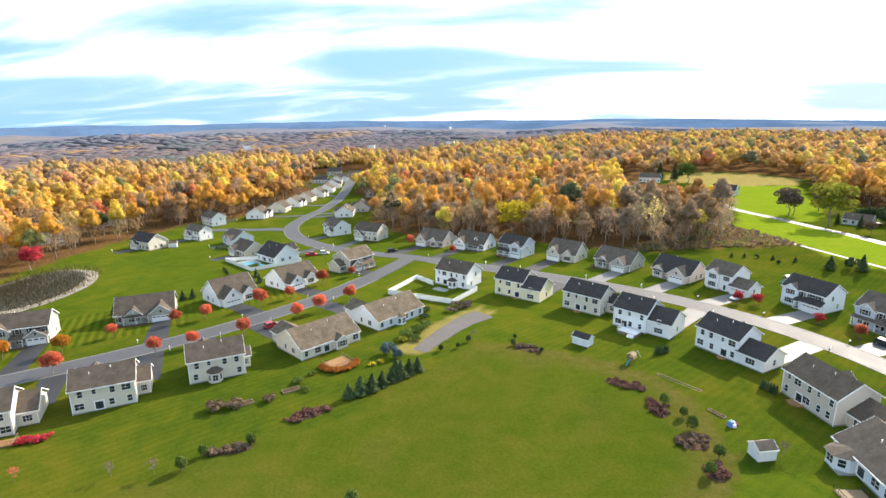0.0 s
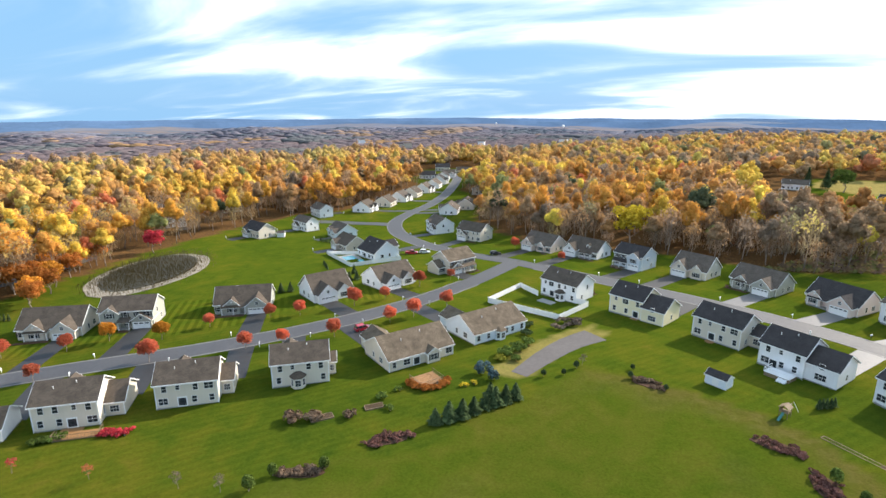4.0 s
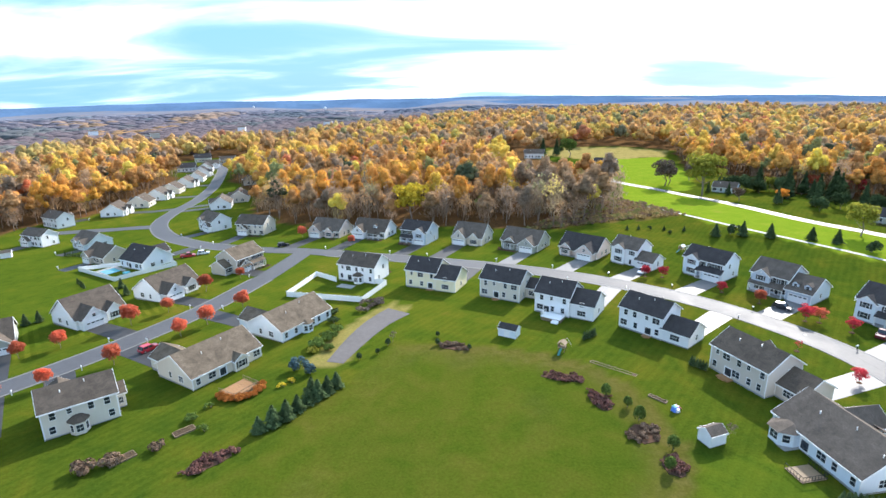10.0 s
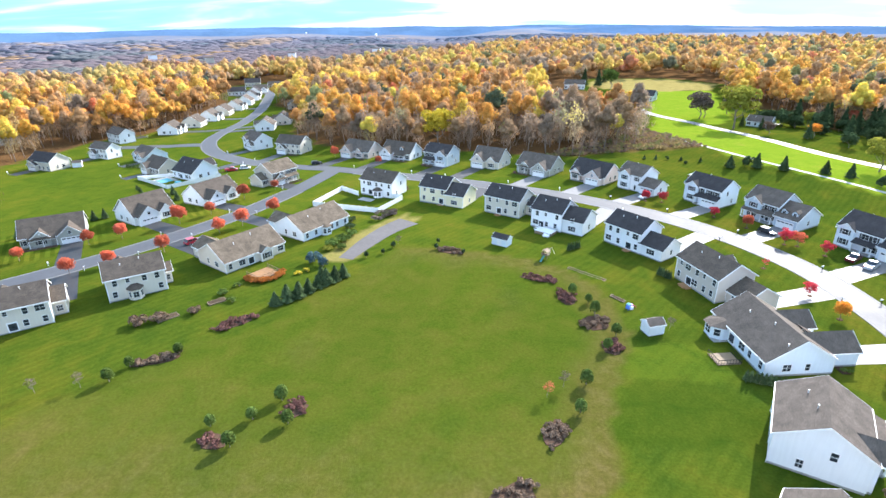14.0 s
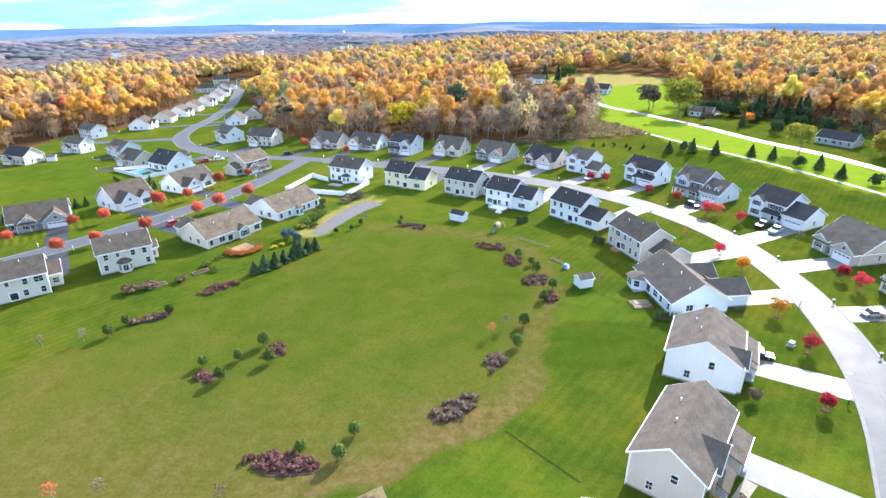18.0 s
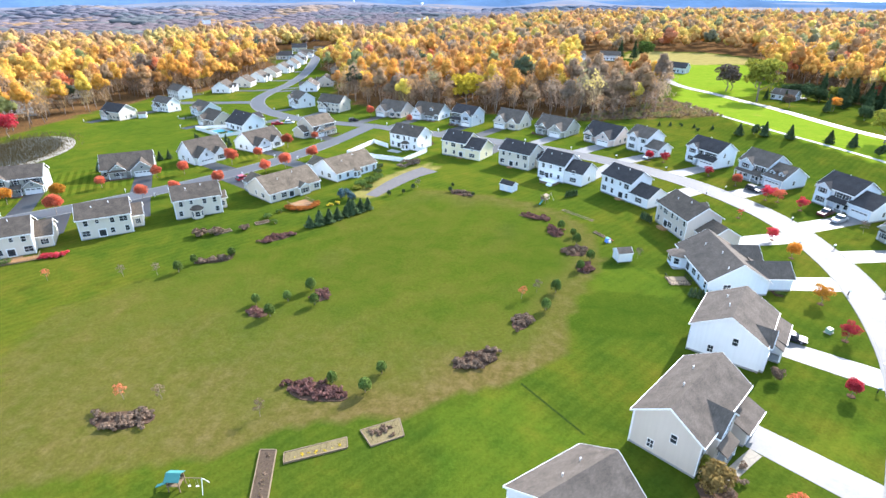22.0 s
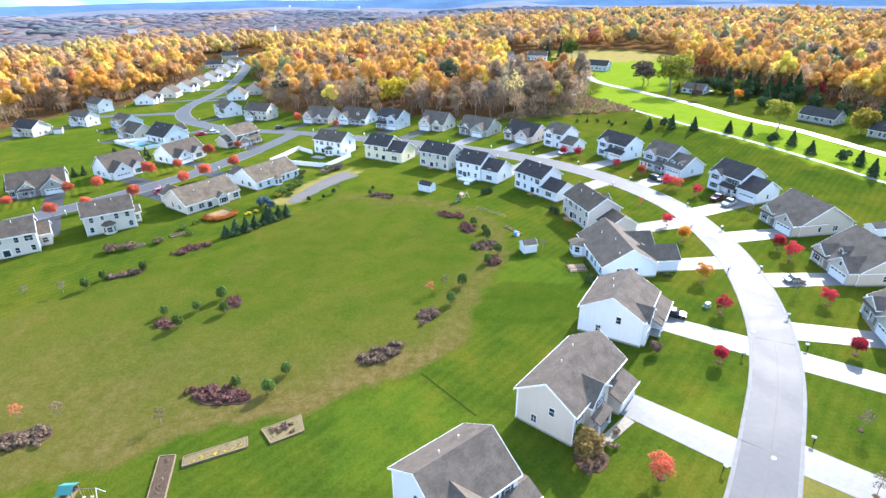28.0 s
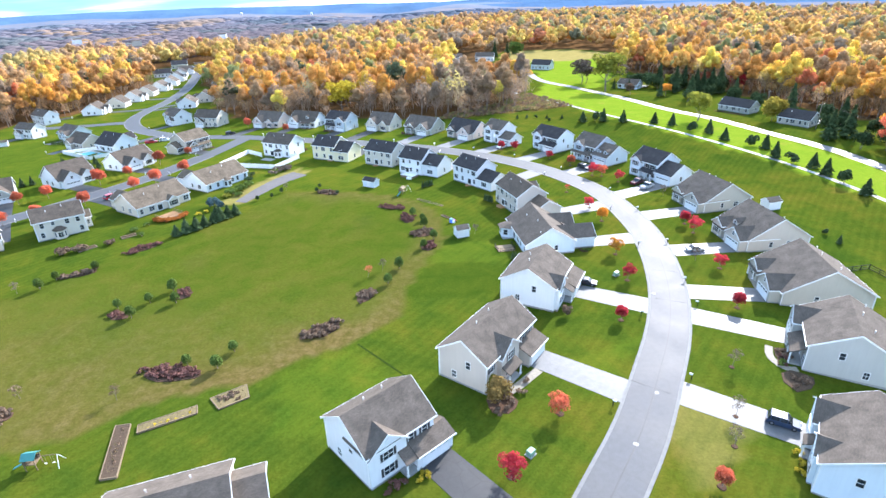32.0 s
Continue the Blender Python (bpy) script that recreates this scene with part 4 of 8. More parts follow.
    if porch:
        px0, px1, dep = porch
        part("porch_floor", MB().box(px0, px1, y1 - 0.02, y1 + dep, -0.3, 0.3), M["concrete"], h)
        z1, z2 = 2.65, 2.65 + dep * 0.45 + 0.2
        pr = [(px0 - 0.2, y1 + dep + 0.25, z1 - 0.1), (px1 + 0.2, y1 + dep + 0.25, z1 - 0.1), (px1 + 0.2, y1 - 0.05, z2), (px0 - 0.2, y1 - 0.05, z2)]
        part("porch_roof", MB().prism(pr, [(a, b, c + 0.16) for a, b, c in pr]), M[roof], h)
        part("porch_beam", MB().box(px0 - 0.1, px1 + 0.1, y1 + dep - 0.12, y1 + dep + 0.12, z1 - 0.32, z1 - 0.05), M["trim"], h)
        for k in range(max(2, int((px1 - px0) / 2.4) + 1)):
            x = px0 + 0.1 + (px1 - px0 - 0.2) * k / max(1, int((px1 - px0) / 2.4) or 1)
            if x > px1:
                break
            part("porch_post", cached("post", lambda: MB().box(-0.11, 0.11, -0.11, 0.11, 0.3, 2.4).box(-0.16, 0.16, -0.16, 0.16, 0.3, 0.55).mesh("porch_post", M["trim"])), None, h, m=pose(x, y1 + dep, 0))
    for dxx, dw, *on in dormers:
        yf, ef = on or (y1, e)
        yb, zb = yf - 1.1, ef + 1.1 * pitch - 0.2
        part("dormer_wall", MB().prism([(dxx - dw / 2, yb, zb - 0.3), (dxx + dw / 2, yb, zb - 0.3), (dxx + dw / 2, yb, zb + 1.35), (dxx, yb, zb + 1.35 + dw * 0.36), (dxx - dw / 2, yb, zb + 1.35)],
                                       [(dxx - dw / 2, yb - 3, zb - 0.3), (dxx + dw / 2, yb - 3, zb - 0.3), (dxx + dw / 2, yb - 3, zb + 1.35), (dxx, yb - 3, zb + 1.35 + dw * 0.36), (dxx - dw / 2, yb - 3, zb + 1.35)]), M[wall], h)
        rb = MB()
        for s in (-1, 1):
            q = [(dxx + s * (dw / 2 + 0.2), yb + 0.2, zb + 1.22), (dxx, yb + 0.2, zb + 1.35 + dw * 0.36), (dxx, yb - 3, zb + 1.35 + dw * 0.36), (dxx + s * (dw / 2 + 0.2), yb - 3, zb + 1.22)]
            rb.prism(q, [(a, b, c + 0.14) for a, b, c in q])
        part("dormer_roof", rb, M[roof], h)
        add_window(h, pose(dxx, yb, zb + 0.15), dw * 0.5, 1.1)
    if chimney:
        chx, chy = chimney
        zc = top - abs(chy) * pitch
        part("chimney", MB().box(chx - 0.4, chx + 0.4, chy - 0.35, chy + 0.35, zc - 1.2, top + 0.7).box(chx - 0.48, chx + 0.48, chy - 0.43, chy + 0.43, top + 0.7, top + 0.82), M["brickred"], h)
    for k in range(vents):
        vx, vy = x0 + L * (0.3 + 0.33 * k), (-1 if k % 2 == 0 else -0.55) * D * 0.2
        zc = top - abs(vy) * pitch
        part("roof_vent", cached("vent", lambda: MB().tube((0, 0, -0.1), (0, 0, 0.5), 0.07, 0.07, 8).tube((0, 0, 0.5), (0, 0, 0.58), 0.12, 0.1, 8).mesh("roof_vent", M["trim"])), None, h, m=pose(vx, vy, zc + 0.15))
    if stoop:
        sx, sw, sd = stoop
        part("stoop", MB().box(sx - sw / 2, sx + sw / 2, y0 - sd, y0 + 0.02, -0.3, 0.22).box(sx - sw / 4, sx + sw / 4, y0 - sd - 0.35, y0 - sd, -0.3, 0.08), M["deckwood"], h)
    for s in (x0 - 0.06, x1 + 0.06):
        part("downspout", MB().tube((s, y0 - 0.06, 0.05), (s, y0 - 0.06, e - 0.2), 0.05, 0.05, 6), M["trim"], h)
    FRONTS.append((h, x0, x1, y1, dx["f"]))
    return h



FT, BK = True, False


def inset(A, ab, d):
    """The corner moved along the wall, to leave room for a wing."""
    return (A[0] + math.cos(radians(ab)) * d, A[1] + math.sin(radians(ab)) * d)


# west street: backs over the meadow
house("white two-storey house with brown roof, backing onto lawn", (-103.9, 40.7), 220, 13, 10, BK, 5.7, "white", "roof_brown", wings=[("r", 4, 8, 4, 3.0, 1)], gables=[("f", -2, 5, 1.5, 5.2, 0)], doors=[("b", 1, True)], stoop=(1, 4, 2))
house("beige two-storey house with brown roof and wooden stoop", (-92.5, 58.1), 217, 11.5, 9.0, BK, 5.7, "offwhite", "roof_brown", wings=[("r", 3.6, 8.5, 2.8, 3.4, 1)], gables=[("f", -2, 5, 2.5, 4.6, 0)], doors=[("b", 1, True)], stoop=(1, 4, 2.5))
house("beige two-storey house with brown roof and side wing", (-77.2, 73.5), 217, 12.0, 9.0, BK, 5.7, "offwhite", "roof_brown", wings=[("r", 2.6, 7.0, 2.5, 3.6, 1)], gables=[("f", -2.5, 5, 2.5, 4.6, 0)], doors=[("b", -1, True)])
house("beige two-storey house with a white bay window", (-60.9, 89.9), 217, 12.2, 8.8, BK, 5.7, "offwhite", "roof_brown", wings=[("r", 1.6, 4.5, 1.5, 3.4, 0)], gables=[("f", -2.5, 5.5, 4.0, 4.0, 1)], bays=[(-0.6, 3.2, 1.9)])
house("low beige ranch house with weathered tan roof", (-40.7, 113.4), 237, 17.7, 13.0, BK, 3.1, "offwhite", "roof_tan", pitch=0.55, gables=[("f", -4.5, 6.5, 4.5, 2.9, 1), ("b", 2.6, 3.4, 1.2, 2.9, 0)], doors=[("b", -1.5, True)])
house("pale blue-grey ranch house with weathered tan roof", (-28.5, 135.4), 239, 17.5, 12.5, BK, 3.1, "paleblue", "roof_tan", pitch=0.55, gables=[("f", -4.5, 6.5, 4.5, 2.9, 1)], bays=[(-0.5, 3.2, 1.6)])
# corner house with the white fence, and the row that backs onto the meadow
house("white two-storey house in a white fenced yard", (-19.6, 161.9), 156, 13.4, 9.5, BK, 5.7, "white", "roof_brown", gables=[("f", -3, 5, 1.2, 4.8, 0)], bays=[(1.0, 3.4, 1.8)], doors=[("b", -2.5, True)])
house("cream two-storey house with dark roof and lower wing", inset((6.3, 151.6), 156, 6.6), 156, 10.2, 9.6, BK, 5.7, "cream", "roof_dark", wings=[("r", 6.6, 9.6, -0.5, 4.3, 1)], gables=[("f", -1, 4.5, 1.2, 4.8, 0)], doors=[("b", 3.2, True)], stoop=(3.2, 2.2, 1.2))
house("pale two-storey house with dark grey roof and lean-to", (24.1, 141.6), 149, 12.4, 9.0, BK, 5.7, "offwhite", "roof_dark", wings=[("r", 3.6, 6.5, 3.5, 3.4, 1)], gables=[("f", -1, 4.5, 1.2, 4.8, 0)], doors=[("b", -1.0, True)], stoop=(-1.0, 2, 1.2))
house("white two-storey house with charcoal roof and white deck", inset((41, 126.6), 147, 6.4), 147, 9.6, 9.5, BK, 5.7, "white", "roof_dark", wings=[("r", 6.4, 9.0, 0.4, 4.3, 1)], gables=[("f", 0, 4.5, 1.2, 4.8, 0)], doors=[("b", -1.5, True)])
house("white two-storey house with charcoal roof and low wing", inset((58.8, 110.7), 131, 6.6), 131, 11.2, 9.0, BK, 5.7, "white", "roof_dark", wings=[("r", 6.6, 8.0, -0.4, 3.2, 1)], gables=[("f", 0, 4.5, 1.2, 4.8, 0)], doors=[("b", 2.2, True)], stoop=(2.2, 2, 1.2))
house("beige two-storey house with grey roof and side garage", (64.7, 89.8), 111, 13.4, 9.5, BK, 5.7, "beige", "roof_brown", wings=[("r", 5.5, 8.5, 2.2, 3.0, 1)], gables=[("f", -2, 4.5, 1.2, 4.8, 0)], doors=[("b", -2.0, True)], stoop=(-2.0, 3, 1.6))
house("pale grey ranch house with grey roof and sun room", (63.8, 63.5), 99, 17.5, 12.5, BK, 3.2, "paleblue", "roof_grey", pitch=0.62, gables=[("f", -4.6, 6.0, 3.5, 3.0, 0), ("f", 3.6, 6.4, 6.0, 3.0, 1)], bays=[(-5.2, 4.6, 2.8)], doors=[("b", -1.6, True)], porch=(-1.4, 0.6, 2.0), chimney=None, vents=3)
house("white two-storey house with grey roof and plain gable end", (55.8, 43.2), 64, 12.4, 11.5, BK, 5.5, "white", "roof_grey", pitch=0.58, gables=[("f", 3.0, 5.2, 0.7, 5.2, 0)], aprons=[(-8.2, -1.0, 2.4, 3.8, 2.8, 1)], doors=[("b", 1.0, True), ("f", -0.2, False)], porch=(-0.8, 1.2, 2.4))
house("beige two-storey house with grey roof and front cross gable", (43.0, 18.9), 55, 16.4, 9.4, BK, 5.95, "beige", "roof_grey", pitch=0.66, gables=[("f", 1.7, 6.0, 0.8, 5.4, 0)], aprons=[(-8.2, -2.1, 2.6, 3.8, 2.7, 1)], doors=[("b", 1.0, True), ("f", -1.5, False)], porch=(0.4, 4.4, 2.2))
house("white two-storey house with brown-grey roof and cross gable", (26.7, 2.8), 42.5, 11.6, 10.4, BK, 5.95, "white", "roof_grey", pitch=0.68, gables=[("f", 2.6, 6.3, 0.35, 5.5, 0)], aprons=[(-7.6, -1.2, 2.1, 3.75, 2.75, 1)], doors=[("b", 1.0, True), ("f", -0.1, False)], porch=(-1.1, 0.9, 2.1))
house("grey-roofed house at the edge of the lawn", (1.7, -8.7), 20, 14.5, 12.0, BK, 4.6, "beige", "roof_grey", pitch=0.6, wings=[("l", 4.0, 8, -0.5, 4.0, 0)])
# far side of the east street, fronts to the street
house("pinkish cottage with front gable garage by the woods", (-42.3, 225.2), 155, 14.6, 10.5, FT, 3.4, "pink", "roof_grey", pitch=0.75, gables=[("f", 4.0, 6.2, 2.5, 3.0, 1), ("f", -2.5, 4.0, 1.0, 3.0, 0)])
house("white cottage with brown roof and front gable", (-22, 219.7), 157, 15.0, 10.5, FT, 3.4, "white", "roof_brown", pitch=0.75, gables=[("f", 4.2, 6.0, 2.5, 3.0, 1)], dormers=[(-2.5, 1.6)], porch=(-5.5, 0, 1.6))
house("blue-grey two-storey house with front porch and garage", (-3.9, 207.3), 152, 12.0, 9.5, FT, 5.6, "blue", "roof_dark", gar=[(-3.2, 4.8)], porch=(-0.4, 5.6, 1.6), gables=[("f", -3.0, 5.4, 1.2, 5.0, 1)])
house("white cottage with steep grey roof and garage gable", (17.7, 202), 152, 12.4, 10.5, FT, 3.4, "offwhite", "roof_grey", pitch=0.85, gables=[("f", 3.0, 6.0, 1.8, 3.2, 1), ("f", -3.0, 3.8, 0.8, 3.4, 0)])
house("grey cottage with wide roof and gable garage", (37.6, 190.8), 146, 15.0, 11, FT, 3.2, "sage", "roof_grey", pitch=0.72, gables=[("f", -3.8, 6.2, 2.4, 3.0, 1), ("f", 3.6, 4.0, 1.0, 3.0, 0)], porch=(0, 6, 1.5))
house("grey ranch house with pinkish garage gable", (56.3, 179), 139, 14.6, 11, FT, 3.2, "pink", "roof_dark", pitch=0.72, gables=[("f", -3.6, 6.4, 2.6, 3.0, 1), ("f", 4.4, 4.2, 1.2, 3.0, 0)], porch=(0, 6, 1.4))
house("white two-storey house with low garage wing", inset((71.2, 166.1), 131, 6.0), 131, 9.6, 9.5, FT, 5.7, "white", "roof_grey", wings=[("l", 6.0, 7.5, 1.6, 2.9, 1)], gables=[("f", 1.6, 4.4, 0.8, 5.4, 0)], doors=[("f", -2.6, False)])
house("blue-grey two-storey house with black shutters and gable", (88, 153.9), 127, 13.0, 9.5, FT, 5.7, "paleblue", "roof_dark", gables=[("f", 3.4, 4.4, 0.8, 5.4, 0)], aprons=[(-6.4, -0.7, 1.9, 3.8, 2.8, 1)], doors=[("f", 0.2, False)], porch=(-0.6, 1.4, 1.9))
house("grey two-storey house with dormers over the garage", inset((103, 134.7), 124, 6.6), 124, 10.4, 10.5, FT, 5.6, "blue", "roof_grey", gables=[("f", 2.0, 5.0, 0.9, 5.2, 0)], wings=[("l", 6.6, 11.5, 0.6, 3.4, 1)], dormers=[(-10.1, 1.7, 6.3, 3.3), (-7.0, 1.7, 6.3, 3.3)], porch=(-4.6, 4.8, 1.8), doors=[("f", -2.4, False)], vents=1)
house("pale blue two-storey house with dark roof and side wing", inset((117.3, 111.8), 119, 6.4), 119, 11, 10.5, FT, 5.6, "paleblue", "roof_dark", gables=[("f", 3.0, 4.4, 0.9, 5.2, 0)], wings=[("l", 6.4, 10.0, 1.0, 3.6, 1)], porch=(-4.6, 0.4, 1.6), doors=[("f", -2.2, False)])
house("tan house with two front gables and deep roof", (118.3, 89.2), 105, 13.5, 15.5, FT, 3.3, "tan", "roof_grey", pitch=0.6, gables=[("f", -3.4, 6.2, 2.0, 3.2, 1), ("f", 4.0, 4.0, 1.4, 3.4, 0)], porch=(0, 5.5, 1.6), vents=3)
house("cream-sided house with deep charcoal roof and gables", (118.1, 64), 96, 14.0, 16.0, FT, 3.3, "beige", "roof_grey", pitch=0.62, gables=[("f", -3.6, 6.2, 2.0, 3.2, 1), ("f", 4.0, 4.4, 1.6, 3.4, 0)], porch=(0, 6, 1.6), dormers=[(1.0, 1.8)], vents=3)
house("tan house with wide grey roof and blue garage doors", (113.1, 39.7), 83, 15.5, 17.5, FT, 3.2, "tan", "roof_grey", pitch=0.58, gables=[("f", -3.8, 6.2, 2.2, 3.2, 1), ("f", 4.0, 4.6, 1.4, 3.4, 0)], porch=(0, 6, 1.6), wings=[], vents=3)
house("grey-beige two-storey house with railed front porch", (105.5, 19.0), 64, 13.5, 13.0, FT, 5.4, "grey", "roof_grey", pitch=0.56, gables=[("f", 3.6, 5.8, 1.6, 5.0, 1)], porch=(-5.6, 0.4, 2.0), doors=[("f", -1.6, False)], vents=3, stoop=None)
house("pale blue-white two-storey house with grey roof", (92.2, -6.0), 57, 14.5, 11.5, FT, 5.5, "paleblue", "roof_grey", pitch=0.58, gables=[("f", 4.0, 5.8, 1.0, 5.2, 1), ("f", -3.6, 4.4, 0.6, 5.2, 0)], doors=[("f", -0.4, False)], porch=(-1.2, 0.8, 1.5), vents=3)
# north side of the west street, fronts to the street
house("beige two-storey house with brown roof and dark drive", (-159.7, 66.1), 213, 14.5, 9.5, FT, 5.6, "offwhite", "roof_brown", gables=[("f", 4.2, 4.6, 0.8, 5.2, 0), ("f", -4.0, 5.6, 1.4, 2.9, 1)], porch=(-1, 2, 1.4))
house("tan cottage with brown roof and twin front gables", (-143.7, 88.2), 213, 16.5, 11.5, FT, 3.3, "offwhite", "roof_brown", pitch=0.72, gables=[("f", -4.4, 6.2, 2.4, 3.1, 1), ("f", 3.4, 5.0, 1.2, 3.1, 0)], porch=(0, 6, 1.6))
house("sage two-storey house with brown roof and white garage", (-130.3, 100.8), 213, 14.5, 9.5, FT, 5.6, "sage", "roof_brown", gables=[("f", 4.2, 4.6, 0.8, 5.2, 0), ("f", -4.2, 5.4, 1.2, 2.9, 1)], porch=(-1, 2, 1.6))
house("sage ranch house with brown roof and twin gables", (-107, 123.6), 214, 16.4, 11.0, FT, 3.3, "sage", "roof_brown", pitch=0.72, gables=[("f", -4.6, 6.4, 2.4, 3.1, 1), ("f", 3.0, 4.6, 1.0, 3.1, 0)], porch=(-1, 6, 1.6))
house("white-sided cottage with steep brown roof and garage", (-90.9, 145.5), 240, 13.5, 12.5, FT, 3.3, "white", "roof_brown", pitch=0.78, gables=[("f", 2.8, 6.6, 2.0, 3.3, 1), ("f", -3.4, 4.4, 0.9, 3.2, 0)])
house("white cottage with dark brown roof and front gables", (-77.8, 166.8), 245, 15.0, 12.0, FT, 3.2, "white", "roof_brown", pitch=0.7, gables=[("f", 3.8, 6.2, 2.2, 3.1, 1), ("f", -3.4, 4.6, 1.0, 3.1, 0)])
house("pale blue house with black roof beside a pool", (-109.3, 190.4), 152, 13.5, 12.5, BK, 3.3, "paleblue", "roof_dark", pitch=0.72, gables=[("f", -3.4, 6.0, 4.5, 3.0, 1)], doors=[("b", -1, True)])
house("tan two-storey house with window band and porch", (-64, 190.2), 242, 12.5, 10.0, FT, 5.4, "tan", "roof_tan", gables=[("f", 3.2, 5.2, 1.0, 2.9, 1)], wings=[("r", 3.0, 7, -1, 3.0, 0)], porch=(-5.8, 6.0, 1.5))
# north street and the houses under the trees
FAR = [((-85, 246), 165, 14, 10, 5.2, "offwhite", "roof_brown"), ((-110, 260), 140, 13, 10, 5.2, "white", "roof_grey"), ((-127, 313), 104, 13, 11, 3.6, "white", "roof_grey"),
       ((-123, 332), 104, 13, 11, 3.6, "beige", "roof_brown"), ((-134, 210), 150, 13, 11, 3.3, "tan", "roof_brown"), ((-159, 240), 150, 13, 11, 3.3, "paleblue", "roof_grey"),
       ((-188, 247), 160, 13, 8, 5.4, "white", "roof_grey"), ((-204, 284), 150, 14, 9, 5.4, "white", "roof_grey"), ((-198, 220), 165, 14, 10, 4.6, "offwhite", "roof_dark"),
       ((-188, 310), 100, 13, 12, 3.4, "white", "roof_brown"), ((-185, 333), 97, 12, 12, 3.4, "offwhite", "roof_brown"), ((-185, 355), 95, 12, 12, 3.6, "white", "roof_grey"),
       ((-186, 377), 95, 12, 12, 3.6, "offwhite", "roof_brown"), ((-187, 400), 96, 12, 12, 3.8, "white", "roof_grey"), ((-190, 425), 100, 12, 12, 3.8, "white", "roof_grey"),
       ((-196, 450), 106, 12, 12, 4.2, "white", "roof_dark"), ((-203, 474), 108, 12, 12, 4.2, "white", "roof_dark"), ((-138, 398), 110, 12, 11, 3.4, "beige", "roof_brown"),
       ((-222, 480), 20, 15, 11, 3.6, "white", "roof_dark"), ((-208, 500), 20, 13, 10, 3.6, "white", "roof_grey"), ((-236, 548), 20, 15, 11, 4.2, "offwhite", "roof_dark"),
       ((-205, 532), 20, 14, 10, 3.4, "beige", "roof_brown"), ((-187, 530), 20, 13, 10, 3.4, "beige", "roof_grey"), ((-166, 518), 20, 13, 10, 3.4, "white", "roof_grey"),
       ((-297, 140), 60, 13, 9, 5.2, "paleblue", "roof_grey"), ((-283, 132), 60, 12, 9, 3.4, "white", "roof_grey"), ((-315, 172), 60, 14, 9, 3.6, "tan", "roof_brown"), ((-331, 200), 60, 12, 9, 4.6, "tan", "roof_brown"),
       ((-303, 238), 60, 12, 9, 5.2, "sage", "roof_brown"), ((-290, 262), 60, 12, 9, 5.2, "sage", "roof_brown"), ((-270, 273), 60, 12, 9, 5.2, "offwhite", "roof_brown"), ((-262, 220), 60, 12, 9, 5.2, "white", "roof_brown"),
       ((121, 394), 150, 15, 10, 3.8, "blue", "roof_dark"), ((80, 458), 170, 16, 9, 4.2, "white", "roof_grey"), ((43, 496), 10, 15, 9, 5.2, "white", "roof_grey"), ((53, 464), 20, 13, 9, 3.4, "tan", "roof_grey"),
       ((160, 297), -40, 12, 8, 3.0, "paleblue", "roof_grey"), ((187, 213), -55, 15, 9, 2.9, "sage", "roof_dark"), ((199, 184), -55, 13, 9, 3.0, "tan", "roof_dark")]
for k, (c, ab, L, D, e, wall, roof) in enumerate(FAR):
    u = Vector((math.cos(radians(ab)), math.sin(radians(ab))))
    A = Vector(c) - u * L / 2 - Vector((u.y, -u.x)) * D / 2
    kinds = [("f", -3.2, 5.4, 1.6, 3.0, 1), ("f", 2.6, 4.2, 0.8, e - 0.2, 0)] if k % 2 else [("f", 3.2, 5.4, 1.6, 3.0, 1)]
    house("%s house with %s shingle roof %s" % ({"white": "white", "offwhite": "off-white", "beige": "beige", "tan": "tan", "sage": "sage-grey", "blue": "blue-grey", "paleblue": "pale blue-grey", "grey": "grey"}[wall],
          roof[5:], "by the woods" if k > 23 or k in (6, 7, 8) else "along the far street"), A, ab, L, D, c[0] > -160 and k < 6 or k % 2 == 0, e, wall, roof, pitch=0.66, gables=kinds if L < 15 else (), vents=1, shut=False)

# ---- trees and shrubs ----


def leaf_cloud(blobs, n, size, rng, flat=0.75, out=0.75):
    """Small bent leaf sprays on the skins of overlapping blobs: (verts, quads)."""
    w = np.array([b[3] ** 2 for b in blobs])
    pick = rng.choice(len(blobs), n, p=w / w.sum())
    B = np.array(blobs)[pick]
    d = rng.normal(size=(n, 3))
    d /= np.linalg.norm(d, axis=1, keepdims=True)
    d[:, 2] = np.where(d[:, 2] < -0.45, -d[:, 2], d[:, 2])
    r = B[:, 3:4] * rng.uniform(0.72, 1.08, (n, 1))
    c = B[:, :3] + d * r * np.array([1, 1, flat])
    nrm = d * out + rng.normal(size=(n, 3)) * (1 - out) * 0.9
    nrm /= np.linalg.norm(nrm, axis=1, keepdims=True)
    t = np.cross(nrm, rng.normal(size=(n, 3)))
    t /= np.linalg.norm(t, axis=1, keepdims=True)
    b = np.cross(nrm, t)
    s = size * rng.uniform(0.6, 1.35, (n, 1))
    v = np.stack([c - t * s, c - b * s * 0.7 + nrm * s * 0.18, c + t * s, c + b * s * 0.7 + nrm * s * 0.18], 1).reshape(-1, 3)
    f = np.arange(4 * n).reshape(n, 4)
    return v, f


